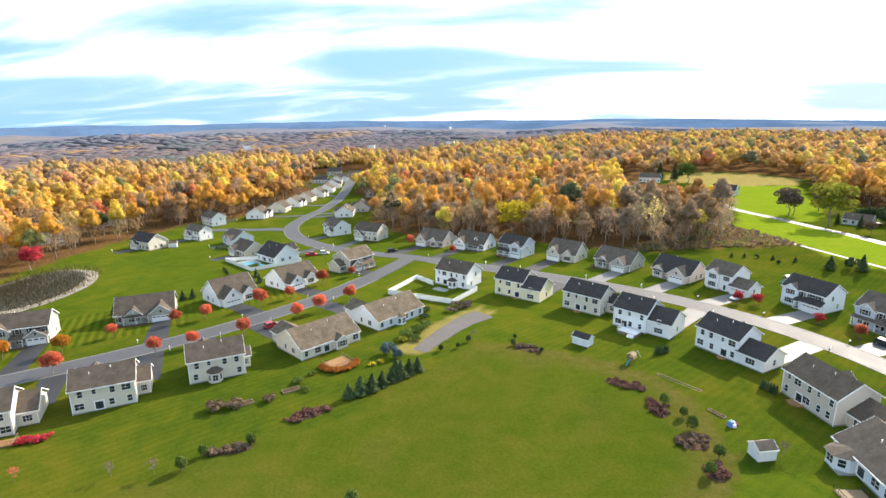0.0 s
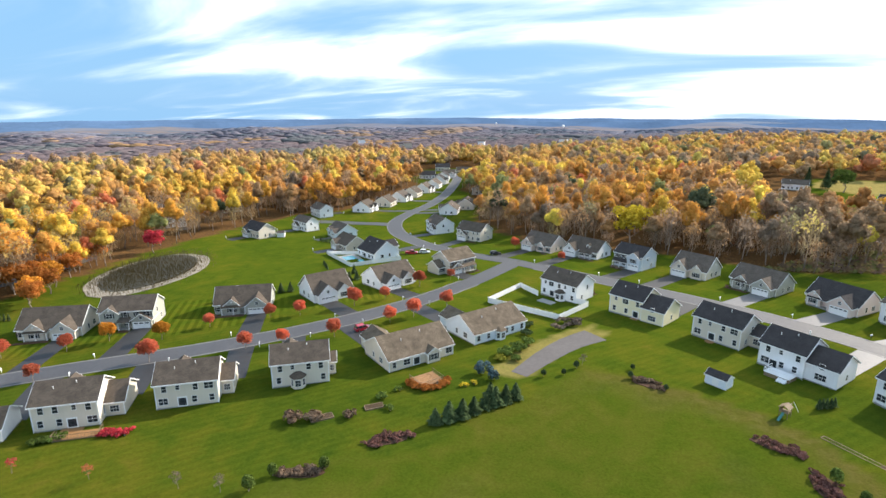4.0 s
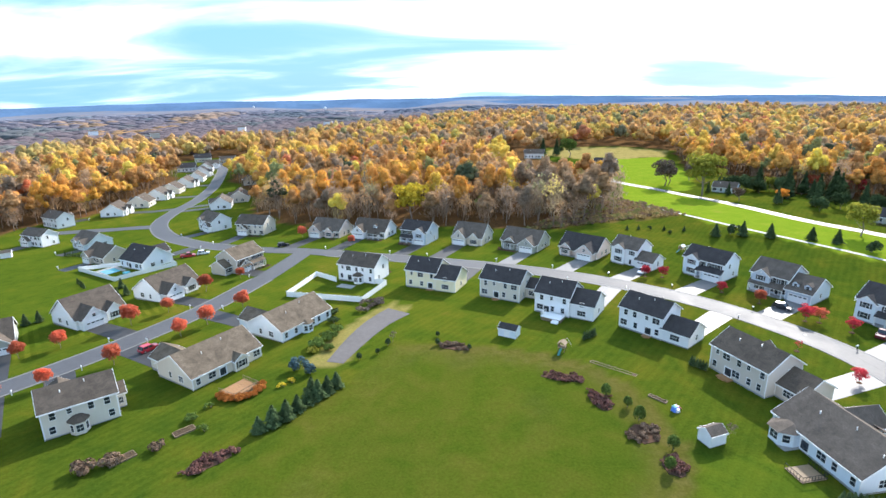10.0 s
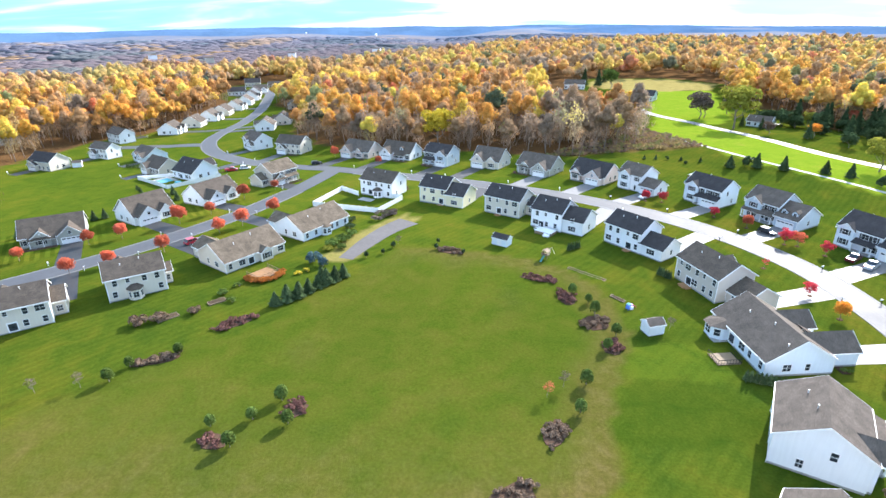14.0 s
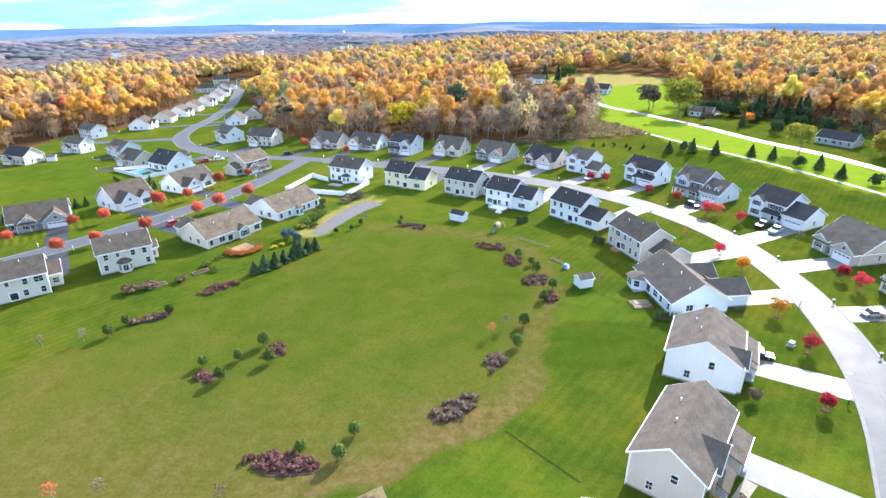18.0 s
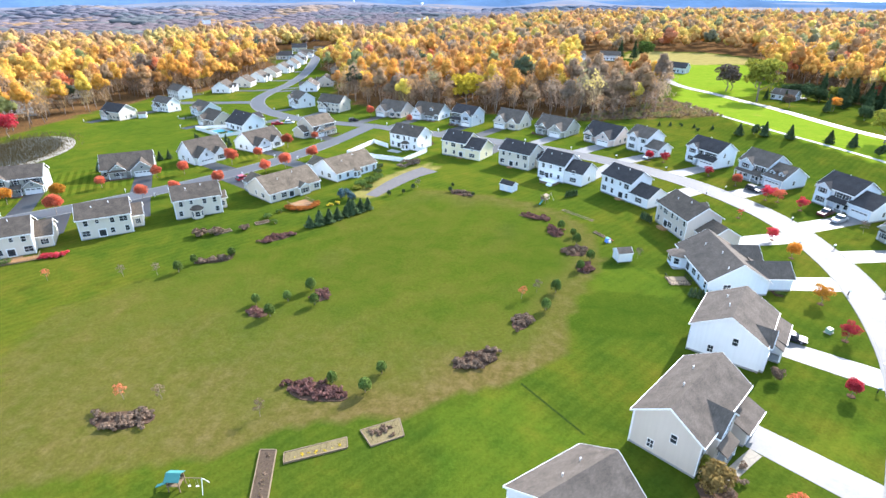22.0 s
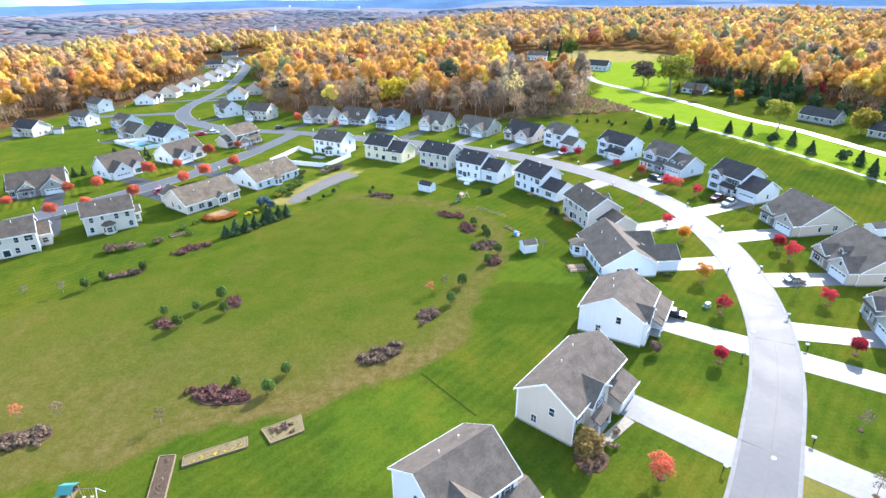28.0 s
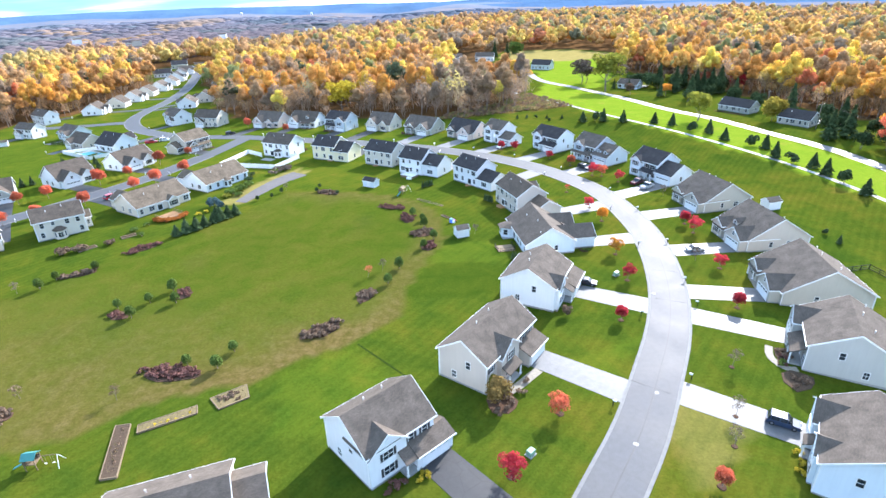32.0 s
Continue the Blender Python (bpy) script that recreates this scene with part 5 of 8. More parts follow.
def wood(h, r, spread, limbs, rng, clear=0.35, sides=5):
    """A tapered, slightly bent trunk with limbs."""
    mb = MB()
    p = [Vector((rng.normal() * 0.02 * h * k, rng.normal() * 0.02 * h * k, h * 0.9 * k / 4)) for k in range(5)]
    p[0].z = -0.3
    for k in range(4):
        mb.tube(p[k], p[k + 1], r * (1 - k / 4.6), r * (1 - (k + 1) / 4.6), sides)
    tips = []
    for k in range(limbs):
        z = h * (clear + (0.8 - clear) * (k + rng.uniform(0, 0.8)) / limbs)
        a = k * 2.4 + rng.uniform(-0.4, 0.4)
        base = Vector((p[2].x * z / p[2].z if p[2].z else 0, p[2].y * z / max(p[2].z, 0.1), z))
        ln = spread * rng.uniform(0.55, 0.95) * (1.1 - 0.5 * z / h)
        tip = base + Vector((math.cos(a) * ln, math.sin(a) * ln, ln * rng.uniform(0.5, 0.95)))
        mid = base.lerp(tip, 0.5) + Vector((0, 0, -0.06 * ln))
        mb.tube(base, mid, r * 0.42, r * 0.26, 4)
        mb.tube(mid, tip, r * 0.26, r * 0.08, 3)
        tips.append(tip)
    return mb, tips


def mesh_of(name, v, f, mat):
    me = bpy.data.meshes.new(name)
    me.vertices.add(len(v))
    me.vertices.foreach_set("co", np.asarray(v, np.float32).ravel())
    k = f.shape[1]
    me.loops.add(f.size)
    me.loops.foreach_set("vertex_index", f.ravel().astype(np.int32))
    me.polygons.add(len(f))
    me.polygons.foreach_set("loop_start", np.arange(0, f.size, k, dtype=np.int32))
    me.update(calc_edges=True)
    if mat:
        me.materials.append(mat)
    return me


def broadleaf_proto(h, rad, n, size, seed, limbs=7, clear=0.32, r=None):
    rng = np.random.default_rng(seed)
    tm, tips = wood(h, r or h * 0.022, rad, limbs, rng, clear)
    cz = h * (clear + 1) / 2
    blobs = [(t.x, t.y, min(t.z, h * 0.9), rad * rng.uniform(0.32, 0.5)) for t in tips]
    blobs += [(0, 0, cz, rad * 0.72)] if n >= 800 else []
    blobs += [(rng.normal() * rad * 0.2, rng.normal() * rad * 0.2, cz + h * 0.12, rad * 0.55), (0, 0, h * 0.88, rad * 0.38)]
    return tm, leaf_cloud(blobs, n, size, rng)


def conifer_proto(h, rad, n, size, seed):
    rng = np.random.default_rng(seed)
    tm = MB().tube((0, 0, -0.3), (0, 0, h * 0.95), h * 0.02 + 0.05, 0.02, 6)
    k = rng.uniform(0, 1, n) ** 0.7
    z = h * (0.06 + 0.94 * (1 - k))
    tier = 0.82 + 0.18 * np.cos(z / h * 46)
    a = rng.uniform(0, math.tau, n)
    rr = rad * k * tier * rng.uniform(0.7, 1.15, n) * (1 + 0.16 * np.sin(3 * a + z * 2.1) + 0.1 * np.sin(5 * a - z * 3.3)) + 0.05
    c = np.stack([np.cos(a) * rr, np.sin(a) * rr, z], 1)
    o = np.stack([np.cos(a), np.sin(a), np.full(n, -0.35)], 1)
    o /= np.linalg.norm(o, axis=1, keepdims=True)
    s = np.stack([-np.sin(a), np.cos(a), rng.normal(size=n) * 0.3], 1)
    w = size * rng.uniform(0.6, 1.3, (n, 1))
    up = np.array([0, 0, 1.0])
    v = np.stack([c - s * w * 0.55 - o * w * 0.4, c + o * w * 0.9, c + s * w * 0.55 - o * w * 0.4, c - o * w * 0.5 + up * w * 0.35], 1).reshape(-1, 3)
    return tm, (v, np.arange(4 * n).reshape(n, 4))


def plant(name, label, category, x, y, proto, leaf, scale=1.0, group="", turn=0.0, tall=1.0, bark="bark"):
    key = (proto, leaf)
    if key not in MESHES:
        tm, (v, f) = PROTO[proto]
        MESHES[key] = (cached(("trunk", proto), lambda: tm.mesh("trunk", M[bark])) if tm else None, mesh_of("crown", v, f, M[leaf]))
    t, c = MESHES[key]
    e = thing(name, x, y, turn, label, category, group)
    e.scale = (scale, scale, scale * tall)
    if t:
        part("trunk", t, None, e)
    part("crown", c, None, e)
    return e


def bush_proto(rad, h, n, size, seed, lumps=7):
    rng = np.random.default_rng(seed)
    blobs = [(rng.normal() * rad * 0.4, rng.normal() * rad * 0.4, h * rng.uniform(0.3, 0.62), rad * rng.uniform(0.35, 0.55)) for _ in range(lumps)]
    v, f = leaf_cloud(blobs, n, size, rng, flat=h / rad * 0.6)
    v[:, 2] = np.maximum(v[:, 2], 0.02)
    st = MB()
    for k in range(5):
        a = k * 1.3
        st.tube((0, 0, -0.1), (math.cos(a) * rad * 0.5, math.sin(a) * rad * 0.5, h * 0.7), 0.04, 0.015, 4)
    return st, (v, f)


def egg_proto(rad, h, n, size, seed):
    rng = np.random.default_rng(seed)
    v, f = leaf_cloud([(0, 0, h * 0.56, rad * 0.93), (0.06, 0.05, h * 0.4, rad * 0.86), (-0.04, 0, h * 0.74, rad * 0.62)], n, size, rng, flat=h / rad * 0.36, out=0.6)
    return MB().tube((0, 0, -0.2), (0, 0, h * 0.6), 0.07, 0.05, 6), (v, f)


def ball_proto(h, rad, n, size, seed, clear=0.3, r=0.09):
    """A young street maple: a close, round, slightly lumpy head on a short stem."""
    rng = np.random.default_rng(seed)
    tm, tips = wood(h, r, rad * 0.8, 9, rng, clear)
    cz = h * (1 + clear) / 2
    half = h * (1 - clear) / 2
    blobs = [(0, 0, cz, rad * 0.78)] * 2
    for k in range(16):
        a, e = k * 2.4, math.asin(-0.75 + 1.6 * (k + 0.5) / 16)
        blobs.append((math.cos(a) * math.cos(e) * rad * 0.68, math.sin(a) * math.cos(e) * rad * 0.68, cz + math.sin(e) * half * 0.6, rad * rng.uniform(0.24, 0.50)))
    v, f = leaf_cloud(blobs, n, size, rng, flat=half / rad, out=0.35)
    return tm, (v, f)


PROTO = {
    "street_a": ball_proto(5.9, 2.25, 2400, 0.22, 11, 0.2, 0.10),
    "street_b": ball_proto(5.2, 1.9, 2000, 0.2, 12, 0.22),
    "street_c": broadleaf_proto(5.2, 2.3, 1500, 0.19, 22, 9, 0.2, 0.09),
    "sapling": broadleaf_proto(4.2, 1.2, 360, 0.10, 13, 9, 0.3, 0.05),
    "bigtree": broadleaf_proto(13, 5.6, 1500, 0.52, 14, 10, 0.22, 0.34),
    "conifer": conifer_proto(5.0, 1.75, 640, 0.5, 15),
    "pine": bush_proto(1.9, 4.2, 800, 0.32, 25, 10),
    "dense": bush_proto(3.3, 9.0, 1500, 0.42, 41, 14),
    "spruce": conifer_proto(12.0, 3.0, 900, 0.8, 16),
    "egg": egg_proto(0.85, 2.3, 900, 0.12, 17),
    "lump": bush_proto(0.9, 1.1, 260, 0.16, 18, 6),
    "wide": bush_proto(1.6, 1.5, 420, 0.2, 19, 9),
    "columnar": conifer_proto(2.4, 0.6, 260, 0.22, 20),
}

# street trees: scarlet and orange maples
WEST_TREES = [(-114, 106), (-119, 94), (-132, 88), (-136, 79), (-148, 70), (-102, 118), (-95, 123), (-84, 136), (-78, 145), (-74, 162), (-67, 174), (-56, 145), (-62, 134), (-66, 127), (-75, 112),
              (-85, 103), (-92, 97), (-109, 82), (-126, 65), (-134, 55), (-35, 213), (-59, 229), (-151, 62)]
for k, (x, y) in enumerate(WEST_TREES):
    amber = k in (1, 2)
    plant("maple_tree", "orange maple in full autumn leaf on the verge" if amber else "round red-orange maple in autumn leaf on the verge", "tree", x, y, "street_a" if k % 2 else "street_b",
          "amberleaf" if amber else "orangeleaf", 0.8 + 0.08 * (k * 7 % 5), "maples along the west street", k * 47)
EAST_TREES = [(79, 35, 0), (85, 51, 0), (86, 64, 2), (88, 85, 2), (87, 95, 0), (83, 109, 1), (110, 82, 0), (110, 76, 0), (108, 56, 0), (104, 39, 0), (62, 9, 3), (53, -3, 0), (81, -5, 3), (102, 118, 0), (98, 124, 3),
              (90, 137, 3), (84, 146, 0), (72, 160, 0), (67, 161, 0), (95, 125, 0)]
for k, (x, y, c) in enumerate(EAST_TREES):
    plant("maple_tree", ("small crimson maple on the front lawn", "thinly leaved red maple on the front lawn", "small amber maple on the front lawn", "small orange maple on the front lawn")[c], "tree", x, y,
          ("street_c" if k % 3 else "street_b") if c != 1 else "sapling", ("redleaf", "redleaf", "amberleaf", "orangeleaf")[c], 0.64 + 0.055 * (k % 4), "maples along the east street", k * 61)
for k, (x, y) in enumerate([(94, 20), (89, 8), (86, 2), (112, 104), (104, 60)]):
    plant("young_tree", "nearly bare young tree on the front lawn", "tree", x, y, "sapling", "twig", 0.9, "", k * 50)
# evergreens along the berm
BERM = [(94.9, 211.6), (80.5, 220.2), (85.3, 220.2), (90.1, 219.2), (94.9, 217.3), (101.6, 213.5), (143.8, 74.3), (143.8, 68.5), (109.3, 202.9), (115.0, 202.9), (125.6, 194.3), (117.9, 199.1), (169.8, 82.0), (165.9, 70.4), (173.6, 57.0), (179.4, 41.6), (138.4, 190.1), (144.5, 185.1), (148.6, 174.4), (154.2, 170.1), (155.7, 159.1), (161.3, 150.4), (164.8, 145.5), (162.2, 133.9), (165.0, 127.1), (168.6, 122.0), (168.2, 114.3), (169.4, 107.1), (168.7, 96.2)]
for k, (x, y) in enumerate(BERM):
    small = k < 8
    plant("evergreen_tree", "dark young evergreen on the grass berm", "tree", x, y, "conifer" if k % 3 else "pine", "needle", (0.5 if small else 1.34) * (0.85 + 0.09 * (k * 5 % 5)), "evergreens along the berm", k * 33, 0.88 + 0.06 * (k % 4))

# ---- woods ----
LEAF_RAMP = np.array([(-1.0, 0.29, 0.215, 0.155), (-0.5, 0.38, 0.245, 0.13), (-0.1, 0.56, 0.28, 0.085), (0.3, 0.68, 0.36, 0.07), (0.75, 0.72, 0.48, 0.08), (1.3, 0.74, 0.56, 0.105)])


def ico(level):
    bm = bmesh.new()
    bmesh.ops.create_icosphere(bm, subdivisions=level, radius=1.0)
    v = np.array([tuple(q.co) for q in bm.verts])
    f = np.array([[q.index for q in t.verts] for t in bm.faces])
    bm.free()
    return v, f


ICO = {1: ico(1), 2: ico(2)}


def masses(blobs, level, rng, flat, rough=0.2):
    """Dented, uneven leaf masses that fill the inside of a crown."""
    iv, jf = ICO[level]
    vs, fs = [], []
    for k, (x, y, z, r) in enumerate(blobs):
        a = rng.uniform(0, math.tau)
        q = iv * rng.uniform(1 - rough, 1 + rough, (len(iv), 1)) * r
        q = np.stack([q[:, 0] * math.cos(a) - q[:, 1] * math.sin(a), q[:, 0] * math.sin(a) + q[:, 1] * math.cos(a), q[:, 2] * flat], 1)
        vs.append(q + np.array([x, y, z]))
        fs.append(jf + k * len(iv))
    return np.concatenate(vs), np.concatenate(fs)


def tall_proto(h, rad, n, size, seed, clear, limbs, level, lumps, out=0.8):
    """A forest tree: bare stem, twiggy sides and a head of many leaf clumps over dented masses."""
    rng = np.random.default_rng(seed)
    tm, tips = wood(h, h * 0.012, rad, limbs, rng, clear)
    blobs = [(0, 0, h * 0.70, rad * 0.60), (rng.normal() * rad * 0.1, rng.normal() * rad * 0.1, h * 0.86, rad * 0.5)]
    for k in range(lumps):
        a, q = k * 2.4 + rng.uniform(-0.4, 0.4), rng.uniform(0.4, 0.72)
        blobs.append((math.cos(a) * rad * q, math.sin(a) * rad * q, h * (0.92 - 0.42 * q + rng.uniform(-0.08, 0.05)), rad * rng.uniform(0.28, 0.44)))
    v, f = leaf_cloud(blobs, n, size, rng, 1.0, out)
    mv, mf = masses([(x, y, z, r * 0.84) for x, y, z, r in blobs], level, rng, 1.0, 0.3)
    m = n // 3
    c = np.stack([rng.normal(size=m) * rad * 0.36, rng.normal(size=m) * rad * 0.36, rng.uniform(0.2, 0.72, m) * h], 1)
    a = rng.uniform(0, math.tau, m)
    side = np.stack([np.cos(a), np.sin(a), np.zeros(m)], 1) * (h * 0.0045 + size * 0.03)
    up = np.stack([rng.normal(size=m) * 0.35, rng.normal(size=m) * 0.35, np.ones(m)], 1) * rng.uniform(0.05, 0.12, (m, 1)) * h
    tw = np.stack([c - side, c + side, c + up + side * 0.3, c + up - side * 0.3], 1).reshape(-1, 3)
    return tm, (np.r_[v, tw], np.r_[f, np.arange(4 * m).reshape(m, 4) + len(v)]), (mv, mf)


def lod(n, size, count, h, rad, clear, limbs, level, lumps, out=0.8):
    made = []
    for k in range(count):
        tm, (v, f), (mv, mf) = tall_proto(h, rad, n, size, 100 + k + n, clear, limbs, level, lumps, out)
        tri = []
        for q in tm.f:
            for j in range(1, len(q) - 1):
                tri.append((q[0], q[j], q[j + 1]))
        made.append((np.array([tuple(p) for p in tm.v]), np.array(tri), v, f, n, mv, mf, len(ICO[level][0])))
    return made


NEAR = lod(600, 0.46, 9, 19.0, 5.3, 0.38, 9, 1, 7)
MIDS = lod(130, 0.74, 8, 18.0, 5.9, 0.35, 3, 1, 6)
FARS = lod(30, 1.3, 6, 16.0, 8.0, 0.2, 2, 1, 4)


def woodland(name, spots, protos, label, tints, trunks=True, bare=None, big=1.0):
    cv, cf, ct, tv, tf, mv, mf, mt = [], [], [], [], [], [], [], []
    nb = tb = mb = 0
    rng = np.random.default_rng(len(spots))
    for k, ((x, y), tint) in enumerate(zip(spots, tints)):
        pv, pt, lv, lf, nl, gv, gf, step = protos[rng.integers(len(protos))]
        a, s, tall = rng.uniform(0, math.tau), big * rng.uniform(0.72, 1.15), rng.uniform(0.85, 1.22)
        R = np.array([[math.cos(a), -math.sin(a), 0], [math.sin(a), math.cos(a), 0], [0, 0, 1]]) * [[s, s, s], [s, s, s], [s * tall, s * tall, s * tall]]
        o = np.array([x, y, ht(x, y)])
        thin = bare is not None and rng.uniform() < bare[k]
        keep = np.r_[lf[:nl:4], lf[nl:]] if thin else lf
        used = keep.ravel()
        cv.append(lv[used] @ R.T + o)
        cf.append(np.arange(len(used)).reshape(-1, 4) + nb)
        nb += len(used)
        tw = used >= nl * 4
        shade = tint[None] * rng.uniform(0.88, 1.12)
        if thin:
            shade = 0.5 * shade + 0.5 * np.array([0.30, 0.235, 0.18])
        ct.append(np.where(tw[:, None], 0.3 * shade + 0.7 * np.array([0.275, 0.22, 0.18]), shade))
        if not thin:
            mv.append(gv @ R.T + o)
            mf.append(gf + mb)
            mb += len(gv)
            mt.append(np.repeat(shade * rng.uniform(0.93, 1.06, (len(gv) // step, 1)), step, 0))
        if trunks:
            tv.append(pv @ R.T + o)
            tf.append(pt + tb)
            tb += len(pv)
    e = thing(name, 0, 0, 0, label, "woods", z=0.0)
    tagged(e, kind="stuff")
    for nm, v, f, t, mat in (("crowns", cv, cf, ct, "leaves"), ("crown_masses", mv, mf, mt, "foliage")):
        me = mesh_of(nm, np.concatenate(v), np.concatenate(f), M[mat])
        col = me.color_attributes.new("tint", "FLOAT_COLOR", "POINT")
        t = np.concatenate(t)
        col.data.foreach_set("color", np.c_[t, np.ones(len(t))].astype(np.float32).ravel())
        if nm == "crown_masses":
            me.polygons.foreach_set("use_smooth", [True] * len(me.polygons))
        part(nm, me, None, e)
    if trunks:
        part("trunks", mesh_of("trunks", np.concatenate(tv), np.concatenate(tf), M["bark"]), None, e)
    return e


def scatter(x0, x1, y0, y1, gap, test, seed):
    rng = np.random.default_rng(seed)
    out = []
    for yy in np.arange(y0, y1, gap):
        for xx in np.arange(x0, x1, gap):
            x, y = xx + rng.uniform(-0.48, 0.48) * gap, yy + rng.uniform(-0.48, 0.48) * gap
            if test(x, y):
                out.append((x, y))
    return out


def tints_for(spots, seed):
    """Kinds of trees stand in drifts: gold to the west, russet and grey in the middle, mixed with conifers to the east."""
    rng = np.random.default_rng(seed)
    out = []
    for x, y in spots:
        west, east = ease((-100 - x) / 100), ease((x - 110) / 80)
        k = 1.2 * noise.noise((x / 30, y / 30, 5.0)) + 1.0 * noise.noise((x / 100, y / 100, 8.0)) + rng.normal() * 0.36 + 0.06 + 0.16 * west + 0.05 * east
        c = np.array([np.interp(k, LEAF_RAMP[:, 0], LEAF_RAMP[:, i]) for i in (1, 2, 3)])
        u = rng.uniform()
        green = 0.05 + 0.16 * east * (noise.noise((x / 45, y / 45, 2.0)) > 0.05)
        if u < 0.02:
            c = np.array((0.62, 0.20, 0.09))
        elif u < 0.045:
            c = np.array((0.74, 0.60, 0.11))
        elif u < 0.045 + green:
            c = np.array((0.27, 0.28, 0.10)) if rng.uniform() < 0.6 else np.array((0.085, 0.11, 0.06))
        out.append(c)
    return np.array(out)


def bareness(spots, most):
    """Share of leafless trees, in drifts."""
    return [most * ease(0.5 + 1.5 * noise.noise((x / 42, y / 42, 12.0)) + 0.25 * (y < 262)) for x, y in spots]


def clear_of_houses(x, y, r=11):
    return all((x - a) ** 2 + (y - b) ** 2 > r * r for a, b in HOUSE_SPOTS)


HOUSE_SPOTS = [(o.matrix_basis.translation.x, o.matrix_basis.translation.y) for o in scene.objects if o.parent is None and o.get("category") == "house"]


def in_view(x, y):
    """Within the wide fan that the flight overlooks."""
    a = math.degrees(math.atan2(-(x - 20), y + 70))
    return -50 < a < 78


GLADE = [(48, 306), (80, 300), (100, 330), (100, 400), (84, 450), (86, 486), (34, 508), (28, 480), (52, 440), (48, 380)]


def woods_here(x, y):
    if -350 < x < -218 and 100 < y < 300 and (noise.noise((x / 11, y / 11, 31.0)) < -0.12 or not clear_of_houses(x, y, 15)):
        return False
    return not inside(x, y, CLEAR) and not inside(x, y, GLADE) and not (abs(x + 12) < 6.5 and 236 < y < 273) and in_view(x, y) and clear_of_houses(x, y)


spots = scatter(-330, 300, 60, 470, 7.8, woods_here, 1)
near_ones = [p for p in spots if (p[1] < 300 and p[0] > -120) or (p[0] < -150 and p[1] < 330 and p[0] > -262)]
far_ones = [p for p in spots if p not in set(near_ones)]
# the grey added to these leaf tints stands for thin haze
woodland("woods_near", near_ones, NEAR, "autumn woods, bare grey trunks under orange and yellow crowns", tints_for(near_ones, 2) * 1.04 + 0.01, bare=bareness(near_ones, 0.46))
woodland("woods_middle", far_ones, MIDS, "dense autumn woods in orange, yellow and russet", tints_for(far_ones, 3) * 0.96 + 0.025, bare=bareness(far_ones, 0.3))


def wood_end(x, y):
    """Distance at which the gold woods give way to the haze-tinted valley, nearer in the west than in the east."""
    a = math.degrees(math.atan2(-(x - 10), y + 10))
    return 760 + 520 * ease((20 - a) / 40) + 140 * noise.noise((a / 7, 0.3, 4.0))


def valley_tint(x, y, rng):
    """Woods of the valley: brown, greyed and then blued with distance by haze put into the tint."""
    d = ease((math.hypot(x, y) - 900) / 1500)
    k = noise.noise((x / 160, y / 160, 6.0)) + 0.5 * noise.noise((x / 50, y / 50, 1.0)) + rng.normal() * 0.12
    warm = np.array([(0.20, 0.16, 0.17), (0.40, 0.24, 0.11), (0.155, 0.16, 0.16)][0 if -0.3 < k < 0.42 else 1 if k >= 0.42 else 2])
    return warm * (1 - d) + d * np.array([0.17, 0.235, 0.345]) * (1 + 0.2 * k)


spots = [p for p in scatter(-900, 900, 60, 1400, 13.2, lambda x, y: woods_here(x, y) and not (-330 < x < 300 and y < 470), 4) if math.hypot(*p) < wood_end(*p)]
# far crowns paled, and greyed towards their limit: haze put into the tint
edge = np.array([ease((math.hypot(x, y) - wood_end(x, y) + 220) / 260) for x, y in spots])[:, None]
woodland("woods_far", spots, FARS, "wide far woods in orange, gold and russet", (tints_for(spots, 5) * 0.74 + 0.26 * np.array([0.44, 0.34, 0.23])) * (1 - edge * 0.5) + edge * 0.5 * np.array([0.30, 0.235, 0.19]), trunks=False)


def valley_woods():
    """Low, haze-tinted woods over the rolling valley as far as the hills."""
    rng = np.random.default_rng(77)
    iv, jf = ICO[1]
    vs, fs, ts, n, r = [], [], [], 0, 640.0
    while r < 1750:
        gap = 9 + r * 0.0085
        for a in np.arange(radians(-52), radians(80), gap / r):
            q, b = r + rng.uniform(-0.5, 0.5) * gap, a + rng.uniform(-0.5, 0.5) * gap / r
            x, y = -math.sin(b) * q + 10, math.cos(b) * q - 10
            if math.hypot(x, y) < wood_end(x, y) - 60 or noise.noise((x / 120, y / 120, 20.0)) > 0.42 or inside(x, y, CLEAR):
                continue
            s = gap * rng.uniform(0.8, 1.3)
            # lumps flattened so that hardly any shaded side shows
            v = iv * rng.uniform(0.75, 1.25, (12, 1)) * np.array([s, s, min(s, 14.0) * 0.34])
            vs.append(v + np.array([x, y, ht(x, y) + 1.5]))
            fs.append(jf + n)
            n += 12
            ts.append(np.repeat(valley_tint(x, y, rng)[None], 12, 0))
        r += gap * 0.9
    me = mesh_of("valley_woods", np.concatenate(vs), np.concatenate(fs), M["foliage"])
    me.polygons.foreach_set("use_smooth", [True] * len(me.polygons))
    col = me.color_attributes.new("tint", "FLOAT_COLOR", "POINT")
    t = np.concatenate(ts)
    col.data.foreach_set("color", np.c_[t, np.ones(len(t))].astype(np.float32).ravel())
    return tagged(new("valley_woods", me), "brown woods over the far valley, tinted violet-grey and blue for haze", "woods", kind="stuff")


valley_woods()


